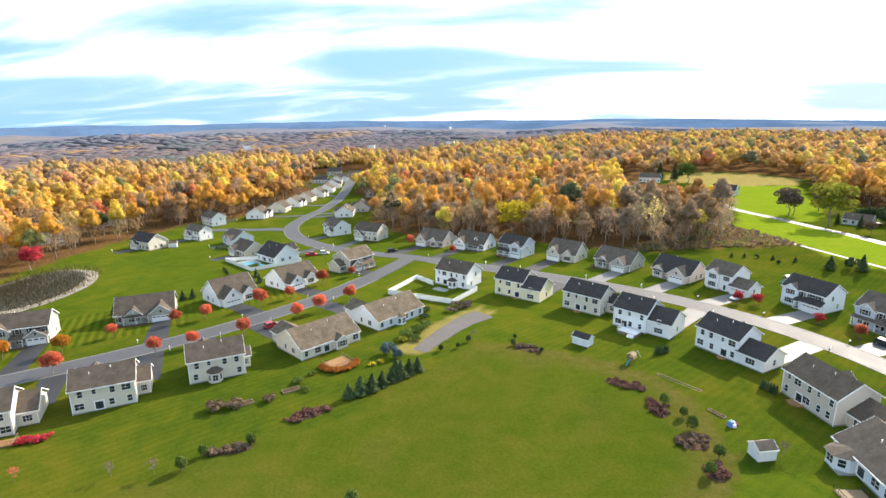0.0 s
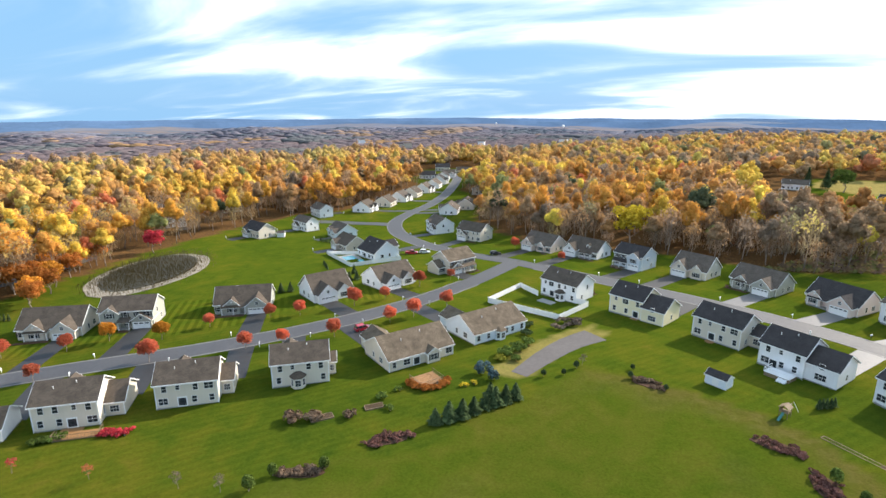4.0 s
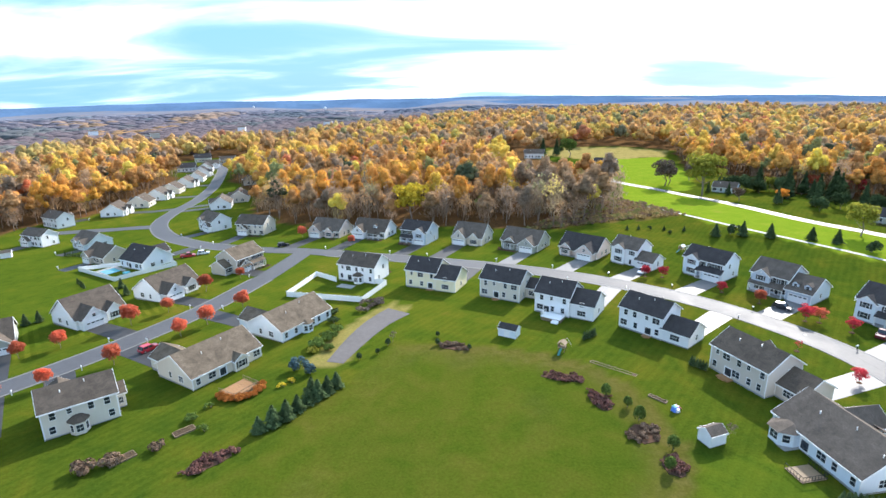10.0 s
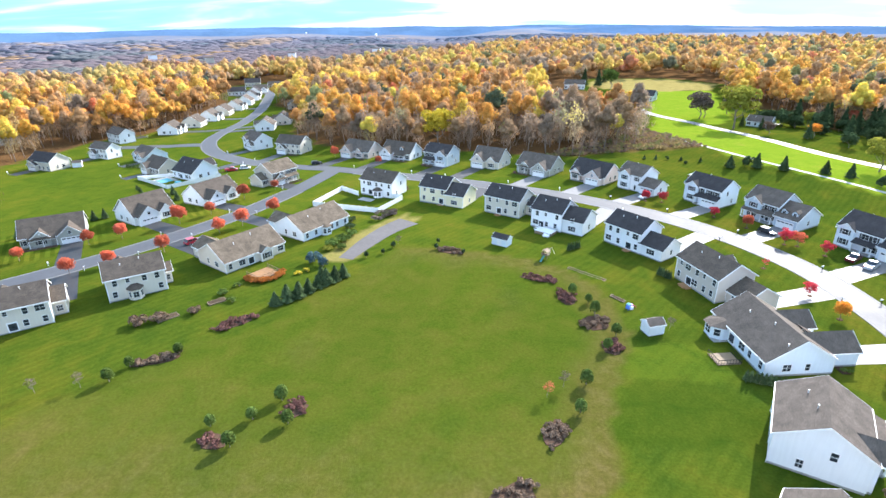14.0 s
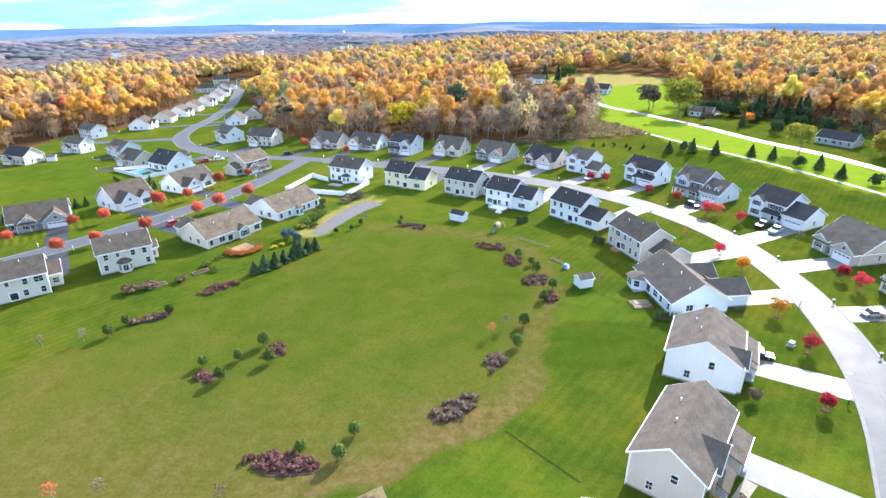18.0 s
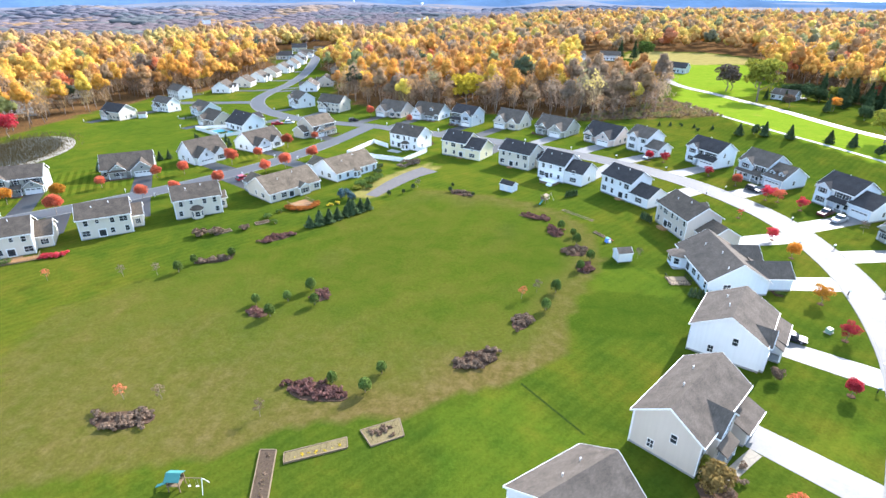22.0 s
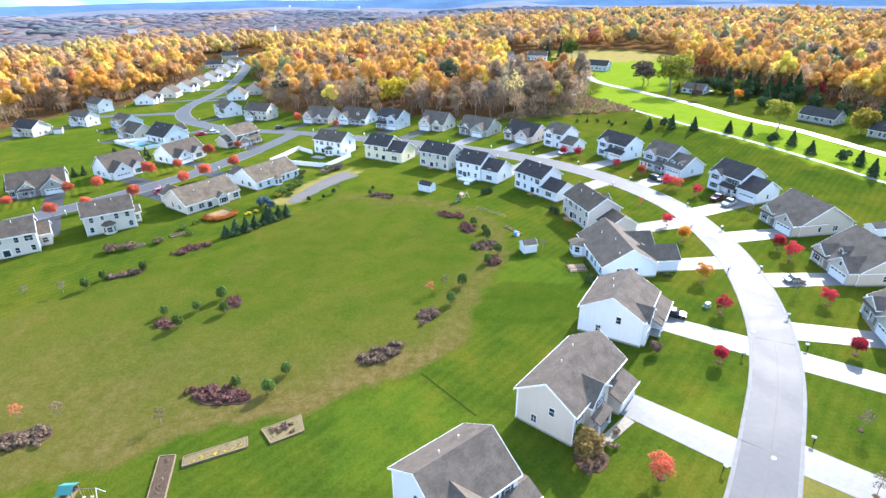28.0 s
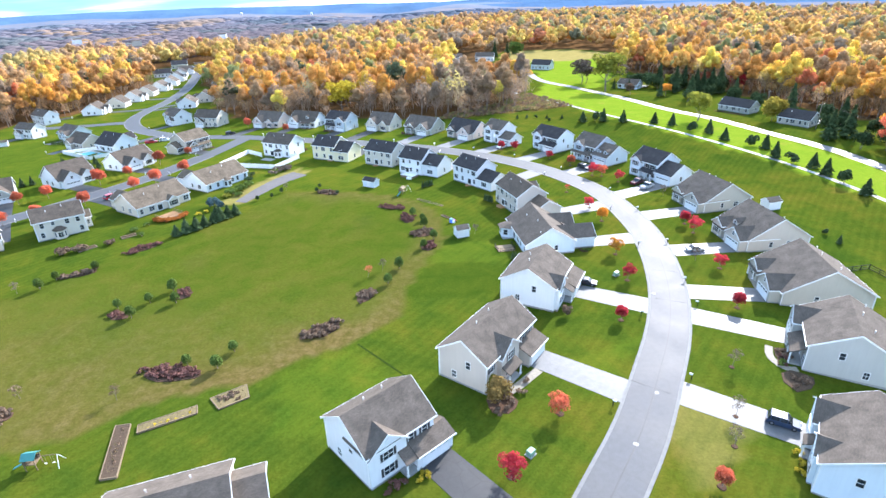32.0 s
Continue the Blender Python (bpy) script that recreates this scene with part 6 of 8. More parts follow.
def brush():
    """Knee-high brown scrub between the lawn and the woods."""
    spots = scatter(30, 120, 215, 292, 1.9, lambda x, y: inside(x, y, BRUSH), 9)
    rng = np.random.default_rng(31)
    v, f = leaf_cloud([(0, 0, 0.35, 0.7), (0.4, 0.2, 0.5, 0.5), (-0.4, 0.1, 0.4, 0.5)], 16, 0.34, rng, 0.7, 0.4)
    cv, ct = [], []
    for x, y in spots:
        s = rng.uniform(0.6, 1.7)
        cv.append(v * s + np.array([x, y, ht(x, y)]))
        ct.append(np.repeat(np.array([[(0.27, 0.18, 0.11), (0.23, 0.16, 0.115), (0.32, 0.24, 0.11), (0.20, 0.20, 0.08)][rng.integers(4)]]), len(v), 0))
    v = np.concatenate(cv)
    me = mesh_of("brush", v, np.arange(len(v)).reshape(-1, 4), M["leaves"])
    col = me.color_attributes.new("tint", "FLOAT_COLOR", "POINT")
    col.data.foreach_set("color", np.c_[np.concatenate(ct), np.ones(len(v))].astype(np.float32).ravel())
    return tagged(new("brush", me), "brown knee-high brush along the wood edge", "brush", kind="stuff")


brush()
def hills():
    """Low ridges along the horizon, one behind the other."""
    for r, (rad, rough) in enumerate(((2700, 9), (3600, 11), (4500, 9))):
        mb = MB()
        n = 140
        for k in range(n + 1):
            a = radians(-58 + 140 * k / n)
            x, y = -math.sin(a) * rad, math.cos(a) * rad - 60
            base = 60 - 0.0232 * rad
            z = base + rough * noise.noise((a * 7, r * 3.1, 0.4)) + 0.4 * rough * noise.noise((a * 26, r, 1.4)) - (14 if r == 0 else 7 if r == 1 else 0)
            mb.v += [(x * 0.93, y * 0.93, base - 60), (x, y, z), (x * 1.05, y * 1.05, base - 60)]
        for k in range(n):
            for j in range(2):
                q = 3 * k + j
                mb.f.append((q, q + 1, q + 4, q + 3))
        tagged(new("backdrop_hills", mb.mesh("backdrop_hills", M["hill"])), "wooded ridge along the horizon, coloured blue for haze", "hills", kind="structure")


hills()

# ---- driveways, kerbside and yards ----
STREETS = [smooth(p, 3.0) for p in (E_STREET, W_STREET, N_STREET, SIDE_STREET)]


def street_gap(x, y):
    return min(math.hypot(x - a, y - b) for s in STREETS for a, b in s)


def mailbox(x, y, yaw, dark):
    e = thing("mailbox", x, y, yaw, "white mailbox on a %s post by the kerb" % ("black" if dark else "white"), "mailbox", "mailboxes along the streets")
    part("post", cached(("mp", dark), lambda: MB().box(-0.07, 0.07, -0.07, 0.07, -0.2, 1.05).box(-0.06, 0.06, -0.05, 0.45, 0.86, 0.96).mesh("post", M["black"] if dark else M["vinyl"])), None, e)

    def box():
        mb = MB()
        ring = [(-0.13 * math.cos(a), 0.15 * max(0, math.sin(a))) for a in np.linspace(0, math.pi, 9)]
        mb.prism([(x, -0.15, 0.98)for x in ()] or [(a, -0.1, 1.1 + b) for a, b in ring] + [(0.13, -0.1, 0.96), (-0.13, -0.1, 0.96)], [(a, 0.48, 1.1 + b) for a, b in ring] + [(0.13, 0.48, 0.96), (-0.13, 0.48, 0.96)])
        return mb.mesh("box", M["vinyl"])
    part("box", cached("mbox", box), None, e)
    part("flag", cached("mflag", lambda: MB().box(0.14, 0.16, 0.2, 0.24, 1.1, 1.35).box(0.14, 0.16, 0.2, 0.34, 1.27, 1.36).mesh("flag", M["door_red"])), None, e)


made = 0
for g in GARAGES:
    p, d = g.translation, g.to_3x3() @ Vector((0, 1, 0))
    ln = None
    for k in range(4, 70):
        q = p + d * k * 0.5
        if street_gap(q.x, q.y) < 4.6:
            ln = k * 0.5
            break
    if ln is None or ln > 30:
        ln = 9.0
    a, b = p + d * -0.1, p + d * (ln + 0.6)
    east = p.x > 30
    pts = [(a.x + (b.x - a.x) * t, a.y + (b.y - a.y) * t) for t in np.linspace(0, 1, max(3, int(ln / 2.5)))]
    near = p.x < 46 and p.y < 20 and p.x > 20
    ribbon("driveway", pts, (5.6, 6.2), 0.035, M["drive_dark"] if (not east or near) else M["drive_grey"], "smooth dark asphalt driveway up to the garage" if not east or near else "worn grey driveway shining in the sun", "driveway", rounded=False)
    made += 1
    if p.y < 300 and ln < 29:
        side = d.cross(Vector((0, 0, 1)))
        m = p + d * (ln - 0.6) + side * 4.4
        mailbox(m.x, m.y, math.degrees(math.atan2(-d.x, d.y)), p.x > 60)

# foundation planting along the street fronts
rs = random.Random(5)
for h, x0, x1, y1, busy in FRONTS:
    mw = h.matrix_basis
    c = mw.translation
    if c.y > 260 or c.x < -185:
        continue
    free, u = [], x0 + 0.7
    while u < x1 - 0.5:
        if not any(a - 0.3 < u < b + 0.3 for a, b, z in busy if z > 2.5):
            free.append(u)
        u += 1.25
    if len(free) < 2:
        continue
    bed = MB()
    lo, hi = free[0] - 0.7, free[-1] + 0.7
    pw = [mw @ Vector((a, b, 0)) for a, b in ((lo, y1 + 1.95), (hi, y1 + 1.95), (hi + 0.2, y1 + 3.5), (lo - 0.2, y1 + 3.6))]
    bed.prism([(q.x, q.y, ht(q.x, q.y) - 0.2) for q in pw], [(q.x, q.y, ht(q.x, q.y) + 0.07) for q in pw])
    tagged(new("planting_bed", bed.mesh("planting_bed", M["mulch"])), "dark mulch planting bed along the house front", "garden bed")
    for u in free:
        if rs.random() < 0.25:
            continue
        w = mw @ Vector((u + rs.uniform(-0.2, 0.2), y1 + 2.7 + rs.uniform(-0.4, 0.3), 0))
        kind = rs.choice(("greenbush", "greenbush", "brownbush", "plumbush", "needle"))
        plant("foundation_shrub", {"greenbush": "rounded green shrub in the mulch bed", "brownbush": "leafless brown shrub in the mulch bed", "plumbush": "plum-red shrub in the mulch bed", "needle": "dark evergreen shrub in the mulch bed"}[kind],
              "shrub", w.x, w.y, "lump", kind, rs.uniform(0.5, 0.9), "foundation shrubs", rs.uniform(0, 360))


def bed(ring, label, mat="mulch", h=0.08):
    line = smooth([*ring, ring[0]], 1.5)[:-1]
    mb = MB()
    mb.prism([(x, y, ht(x, y) - 0.15) for x, y in line], [(x, y, ht(x, y) + h) for x, y in line])
    return tagged(new("mulch_bed", mb.mesh("mulch_bed", M[mat])), label, "garden bed")


def blob(cx, cy, rx, ry, turn=0.0, n=10, seed=1):
    r = random.Random(seed)
    out = []
    for k in range(n):
        a = math.tau * k / n
        s = r.uniform(0.82, 1.12)
        x, y = rx * s * math.cos(a), ry * s * math.sin(a)
        t = radians(turn)
        out.append((cx + x * math.cos(t) - y * math.sin(t), cy + x * math.sin(t) + y * math.cos(t)))
    return out


def bushes(spots, proto, leaf, label, size, group="", name="shrub"):
    for k, (x, y) in enumerate(spots):
        plant(name, label, "shrub", x, y, proto, leaf, size * (0.86 + 0.07 * (k * 3 % 5)), group, k * 71)


# beds in the meadow: (centre, radii, turn, shrub kind, count)
MEADOW_BEDS = [(-5, 20.8, 6.2, 2.6, -6, "plumbush", 26), (19.5, 33.5, 5.4, 2.6, 40, "brownbush", 20), (26.6, 46.5, 3.6, 1.9, 72, "brownbush", 14), (37.6, 79.6, 3.6, 3.2, 0, "brownbush", 14),
               (33, 90.5, 4.0, 2.6, 100, "plumbush", 12), (27.5, 99.5, 5.2, 1.8, -18, "plumbush", 16), (39.6, 71, 2.2, 3.2, -10, "plumbush", 8), (-25, 40.8, 2.6, 2.2, 0, "plumbush", 7),
               (-15, 49, 2.2, 2.6, 0, "plumbush", 7), (-46.5, 60.8, 5.4, 1.8, 24, "brownbush", 14), (-37.4, 75, 5.4, 2.0, 48, "plumbush", 22), (5.0, 115, 4.5, 2.0, -18, "brownbush", 9), (-31, 10, 5.6, 2.4, 10, "brownbush", 18)]
for k, (cx, cy, rx, ry, turn, leaf, n) in enumerate(MEADOW_BEDS):
    bed(blob(cx, cy, rx * 0.86, ry * 0.86, turn, 14, k), "oval bark mulch bed with shrubs in the meadow")
    r = random.Random(40 + k)
    for j in range(int(n * 1.4)):
        a, q = r.uniform(0, math.tau), math.sqrt(r.random()) * 0.84
        x, y = rx * q * math.cos(a), ry * q * math.sin(a)
        t = radians(turn)
        plant("shrub", "%s leafless shrub in a mulch bed" % ("plum-brown" if leaf == "plumbush" else "grey-brown"), "shrub", cx + x * math.cos(t) - y * math.sin(t), cy + x * math.sin(t) + y * math.cos(t), "lump", leaf, r.uniform(0.55, 0.95), "shrubs in the meadow beds", r.uniform(0, 360))
bushes([(-27, 44), (-22, 40), (-21, 46), (-18, 51), (-15, 45.5), (-3, 23.2), (3, 22), (4.3, 27), (33, 59), (31, 51.5), (-50, 58.5), (-51, 54), (-43, 63.2), (38.2, 83.5), (34.5, 92), (37.5, 88), (41, 75), (38.5, 70)], "egg", "greenbush",
       "egg-shaped clipped evergreen on a short stem", 1.22, "clipped evergreens in the meadow", "clipped_evergreen")
bushes([(1, 121), (-17, 110), (-13, 112.5), (-11, 117), (1, 116.5), (8.5, 113.5)], "egg", "needle", "small dark evergreen on the lawn edge", 0.75, "evergreens by the gravel strip", "evergreen_shrub")
for k, (x, y, leaf) in enumerate([(26, 55, "orangeleaf"), (29, 58, "twig"), (-11, 14, "brownbush"), (-55, 52, "twig"), (-62, 50, "twig"), (-34, 14, "orangeleaf"), (-28, 15, "brownbush"), (52, 78, "twig"), (-78, 46, "orangeleaf"), (-92, 42, "redleaf"), (-10, 118.5, "twig")]):
    plant("young_tree", "thin young tree with the last orange leaves" if leaf in ("orangeleaf", "redleaf") else "small bare young tree on the lawn", "tree", x, y, "sapling", leaf, 0.75, "", k * 40)
# pines, blue spruces and shrubs behind the ranch houses
for k, (x, y) in enumerate([(-31.5, 83), (-29.5, 85), (-27.5, 87), (-26, 89.5), (-24.5, 92), (-23, 94), (-21.5, 96), (-20, 98), (-28, 88.5), (-24.5, 95)]):
    plant("pine_tree", "dense dark green pine in a row on the lawn", "tree", x, y, "conifer", "needle", 0.78 + 0.07 * (k * 3 % 4), "row of pines", k * 50, 0.85)
for k, (x, y) in enumerate([(-31, 106), (-27, 104)]):
    plant("blue_spruce", "small blue-grey spruce on the lawn", "tree", x, y, "pine", "bluespruce", 0.85, "pair of blue spruces", k * 90, 0.9)
for k, (x, y, leaf, s) in enumerate([(-28, 118, "greenbush", 2.4), (-26.5, 122, "greenbush", 2.3), (-29, 114.5, "ygreenleaf", 1.6), (-25.5, 126, "greenbush", 2.0), (-27, 132, "needle", 1.7), (-28, 138, "needle", 1.8), (-25, 116, "greenbush", 1.5),
                                     (-30, 100.5, "yellowleaf", 0.9), (-31.5, 99, "yellowleaf", 0.9), (-58, 73, "brownbush", 2.2), (-54, 75, "brownbush", 2.0), (-48, 79, "brownbush", 1.6), (-46, 88, "greenbush", 1.4), (-42, 84, "greenbush", 1.1), (-44, 92, "greenbush", 1.0)]):
    plant("shrub", {"greenbush": "tall rounded green shrub beside the house", "ygreenleaf": "yellow-green shrub beside the gravel strip", "needle": "dark evergreen shrub beside the fence", "yellowleaf": "low bright yellow shrub on the lawn", "brownbush": "spreading half-bare shrub on the lawn"}[leaf],
          "shrub", x, y, "wide" if s > 1.2 else "lump", leaf, s * (0.62 if s > 1.2 else 1), "", k * 63)
for k in range(9):
    plant("shrub", "scarlet burning bush behind the house", "shrub", -88.5 + 0.75 * (k % 5) * 1.4, 55.2 + (k // 5) * 1.6 + 0.5 * (k % 5), "lump", "redleaf", 1.0, "scarlet bushes", k * 44)
for k in range(4):
    plant("shrub", "green shrub beside the white house", "shrub", -97.5 + k * 0.8, 49 + k * 1.0, "wide", "greenbush", 0.8, "", k * 44)
# clipped hedges
for ax, ay, bx, by, n in [(56.5, 103.5, 58.5, 101, 6), (36.5, 117, 39.5, 119, 5), (60.5, 62.2, 66, 60.6, 9), (-140, 215, -160, 222, 14), (-126, 178, -120, 172, 4), (-189, 84, -178, 88, 9)]:
    for k in range(n):
        plant("hedge_shrub", "narrow dark evergreen in a clipped hedge row", "shrub", ax + (bx - ax) * k / (n - 1), ay + (by - ay) * k / (n - 1), "columnar", "needle", 0.95, "hedge rows", k * 77)
for k, (x, y) in enumerate([(-119, 138), (-116.5, 140), (-114, 142), (-104, 158), (-102, 160.5), (-100, 162.5), (-106, 170), (-97, 172), (-76, 196), (-73, 199), (-130, 124), (-127, 127)]):
    plant("evergreen_tree", "small dark evergreen behind the houses", "tree", x, y, "conifer", "needle", 0.7, "", k * 37)
plant("autumn_shrub", "big half-bare yellow-brown shrub by the house corner", "shrub", 52.6, 11.4, "dense", "rustyellow", 0.6, "", 20)
plant("autumn_shrub", "yellowing shrub by the house corner", "shrub", 51.8, 14.6, "egg", "ygreenleaf", 1.5, "", 80)
plant("autumn_shrub", "russet shrub in a round bed by the drive", "shrub", 68.5, 37.0, "dense", "brownbush", 0.3, "", 130)
for k, (x, y) in enumerate([(93.5, -1.5), (92.7, -3.2), (94.6, 0.4)]):
    plant("shrub", "small golden evergreen by the walk", "shrub", x, y, "lump", "yellowleaf", 0.7, "golden shrubs", k * 50)

# yard trees beyond the country road
YARD = [(142, 286, 'bigtree', 'ygreenleaf', 1.65), (135, 319, 'bigtree', 'twig', 1.15), (139, 323, 'bigtree', 'twig', 0.9), (171.4, 235.4, 'dense', 'needle', 0.85), (177.1, 246.9, 'spruce', 'needle', 1.03), (184.8, 241.2, 'dense', 'needle', 1.02), (163.7, 254.6, 'spruce', 'needle', 0.72), (192.5, 229.6, 'dense', 'needle', 1.1), (198.2, 218.1, 'dense', 'needle', 1.02), (205.9, 202.8, 'spruce', 'needle', 1.17), (211.7, 187.4, 'dense', 'needle', 1.02), (209.8, 172.0, 'spruce', 'needle', 1.12), (214.6, 158.6, 'dense', 'needle', 0.94), (209.8, 145.2, 'dense', 'needle', 1.02), (216.5, 131.7, 'dense', 'needle', 1.02), (204.0, 158.6, 'spruce', 'needle', 1.08), (207.8, 118.3, 'dense', 'needle', 0.94), (156, 286, 'spruce', 'needle', 0.55), (150, 296, 'spruce', 'needle', 0.5), (90, 474, 'spruce', 'needle', 1.2), (101, 470, 'spruce', 'needle', 1.2), (108, 452, 'bigtree', 'greenbush', 1.2), (174.9, 290.3, 'dense', 'needle', 0.94), (191.8, 280.4, 'dense', 'needle', 0.8), (164.6, 308.0, 'dense', 'needle', 0.88), (174.8, 305.8, 'dense', 'needle', 0.99), (202.5, 267.3, 'spruce', 'needle', 1.12), (170.9, 296.4, 'dense', 'needle', 1.17), (188.1, 287.2, 'dense', 'needle', 1.08), (166.9, 303.6, 'dense', 'needle', 1.05), (177.9, 270.7, 'spruce', 'needle', 1.24), (185.7, 288.1, 'dense', 'needle', 1.17), (196.8, 286.7, 'spruce', 'needle', 1.01), (200.8, 267.5, 'dense', 'needle', 1.2), (204.4, 253.0, 'spruce', 'needle', 0.87), (174.0, 305.3, 'dense', 'needle', 0.97), (192.8, 268.6, 'spruce', 'needle', 1.06), (181.7, 278.6, 'dense', 'needle', 1.04), (190.9, 290.6, 'spruce', 'needle', 1.15), (206.7, 277.1, 'spruce', 'needle', 1.3), (194.9, 262.4, 'spruce', 'needle', 1.23), (208.4, 277.5, 'dense', 'needle', 1.03), (196.8, 262.6, 'dense', 'needle', 1.16), (190.4, 269.9, 'spruce', 'needle', 0.84), (203.3, 284.2, 'dense', 'needle', 0.81), (200.8, 266.3, 'dense', 'needle', 0.83), (177.5, 296.0, 'spruce', 'needle', 1.24), (201, 338, 'bigtree', 'brownbush', 0.5), (196, 333, 'bigtree', 'brownbush', 0.45), (207, 330, 'bigtree', 'brownbush', 0.5), (184, 296, 'bigtree', 'ygreenleaf', 0.6), (168, 258, 'bigtree', 'amberleaf', 0.5), (150, 264, 'bigtree', 'brownbush', 0.5), (207, 296, 'bigtree', 'orangeleaf', 0.7), (216, 276, 'bigtree', 'redleaf', 0.75), (164, 330, 'bigtree', 'twig', 0.75), (157, 336, 'bigtree', 'twig', 0.8), (191, 190, 'dense', 'ygoldleaf', 1.3), (194, 193, 'dense', 'ygoldleaf', 1.2), (160, 195, 'bigtree', 'ygreenleaf', 0.95), (198, 142, 'dense', 'needle', 0.9), (195, 156, 'spruce', 'needle', 1.0), (202, 168, 'dense', 'needle', 1.0), (205, 136, 'bigtree', 'orangeleaf', 1.0), (214, 146, 'bigtree', 'amberleaf', 1.0), (111, 500, 'conifer', 'needle', 1.6)]
for k, (x, y, pr, leaf, s) in enumerate(YARD):
    plant("spruce_tree" if pr == "spruce" else "yard_tree", {"needle": "tall dark evergreen beside the country road", "ygreenleaf": "broad yellow-green tree beside the road", "twig": "bare grey tree beside the road", "amberleaf": "amber autumn tree beside the road",
          "brownbush": "russet-brown tree beside the road", "orangeleaf": "orange autumn tree beside the road", "greenbush": "green tree at the farm edge", "ygoldleaf": "broad golden tree beside the country road", "redleaf": "dull red autumn tree beside the road"}[leaf], "tree", x, y, pr, leaf, s, "", k * 57)
plant("yellow_tree", "bright golden tree at the edge of the woods", "tree", -12, 247, "bigtree", "yellowleaf", 1.4, "", 30)
for k, (x, y) in enumerate([(-190, 101), (-197, 106), (-204, 104), (-194, 110), (-201, 116), (-206, 112), (-212, 118), (-208, 126), (-214, 132), (-184, 98), (-212, 108), (-216, 142), (-222, 128)]):
    plant("maple_tree", "dense rust-orange maple beside the pond", "tree", x, y, "bigtree", "rustleaf" if k % 4 else "amberleaf", 0.68 + 0.06 * (k % 3), "maples by the pond", k * 41)
plant("maple_tree", "deep red maple beside the pond", "tree", -214, 168, "bigtree", "redleaf", 0.8, "maples by the pond", 10)
# shrubs round the cedar deck, bare shrubs by the gravel, stalks in the raised beds
bushes([(-43.6, 96.2), (-42.8, 95.0), (-41.4, 94.2), (-39.6, 94.0), (-37.8, 94.8), (-36.6, 96.2), (-36.2, 98.0), (-36.6, 99.8)], "wide", "rustleaf", "amber autumn shrub beside the cedar deck", 0.8, "shrubs round the deck")
bushes([(-18.5, 141.5), (-17, 143.5), (-19.5, 144.5), (-15.5, 145.5), (-21, 139.5)], "lump", "twig", "bare grey-brown shrub beside the gravel strip", 1.7, "bare shrubs by the gravel")
bushes([(7.6, 13.4), (8.4, 14.2), (9.0, 15.0), (8.0, 15.0), (7.2, 14.2), (9.4, 13.6), (6.6, 13.4)], "lump", "brownbush", "withered stalks in the raised garden bed", 0.55, "stalks in the raised beds", "withered_plant")
bushes([(-2.6 + 0.9 * k, 7.4 + 0.5 * k) for k in range(7)], "lump", "yellowleaf", "low dry tuft in the straw bed", 0.34, "tufts in the raised beds", "dry_tuft")
bushes([(-3.6 - 0.45 * k, -1.0 + 1.3 * k) for k in range(7)], "lump", "brownbush", "withered stalks in the raised garden bed", 0.42, "stalks in the raised beds", "withered_plant")

# ---- fences, sheds, decks, play sets, cars ----


def fence(ring, h, label, name="vinyl_fence", closed=False, rails=False, mat="vinyl"):
    x, y = ring[0]
    e = thing(name, x, y, 0, label, "fence")
    inv = e.matrix_basis.inverted()
    pairs = list(zip(ring, ring[1:] + (ring[:1] if closed else [])))
    if not closed:
        pairs = list(zip(ring, ring[1:]))
    for (ax, ay), (bx, by) in pairs:
        ln = math.hypot(bx - ax, by - ay)
        n = max(1, round(ln / 2.4))
        yaw = math.degrees(math.atan2(by - ay, bx - ax))
        for k in range(n + 1):
            px, py = ax + (bx - ax) * k / n, ay + (by - ay) * k / n
            part("post", cached(("fp", h, mat), lambda: MB().box(-0.065, 0.065, -0.065, 0.065, -0.3, h + 0.06).prism([(-0.085, -0.085, h + 0.06), (0.085, -0.085, h + 0.06), (0.085, 0.085, h + 0.06), (-0.085, 0.085, h + 0.06)],
                 [(-0.01, -0.01, h + 0.14), (0.01, -0.01, h + 0.14), (0.01, 0.01, h + 0.14), (-0.01, 0.01, h + 0.14)]).mesh("post", M[mat])), None, e, m=inv @ pose(px, py, ht(px, py), 0, 0, yaw))
            if k < n:
                s = ln / n

                def panel():
                    mb = MB()
                    if rails:
                        mb.box(0.06, s - 0.06, -0.03, 0.03, h - 0.14, h).box(0.06, s - 0.06, -0.03, 0.03, 0.06, 0.2).box(0.06, s - 0.06, -0.03, 0.03, h / 2 - 0.05, h / 2 + 0.05)
                    else:
                        m = int(s / 0.3)
                        ring = []
                        for j in range(m):
                            xa, xb = 0.06 + j * (s - 0.12) / m, 0.06 + (j + 1) * (s - 0.12) / m
                            ring += [(xa + 0.012, -0.022), (xb - 0.012, -0.022), (xb - 0.006, -0.01), (xb + 0.006, -0.01)]
                        ring = ring[:-1] + [(s - 0.06, 0.022), (0.06, 0.022)]
                        mb.prism([(a, b, 0.05) for a, b in ring], [(a, b, h) for a, b in ring])
                    return mb.mesh("panel", M[mat])
                part("panel", cached(("fl", round(s, 2), h, mat), panel), None, e, m=inv @ pose(px, py, ht(px, py), 0, 0, yaw))
    return e


fence([(-32.5, 165.5), (-40.5, 172.5), (-45.5, 153.5), (-21.3, 146.2), (-15.6, 160.6), (-19.4, 162.2)], 1.75, "tall white vinyl fence round the back yard")
fence([(-122, 199), (-137, 195.5), (-113.5, 178.6), (-99, 195), (-103, 199)], 1.6, "white vinyl fence round the swimming pool")
fence([(128, 52), (142, 55), (146, 38), (134, 30)], 1.2, "thin black rail fence round a back yard", "rail_fence", rails=True, mat="black")


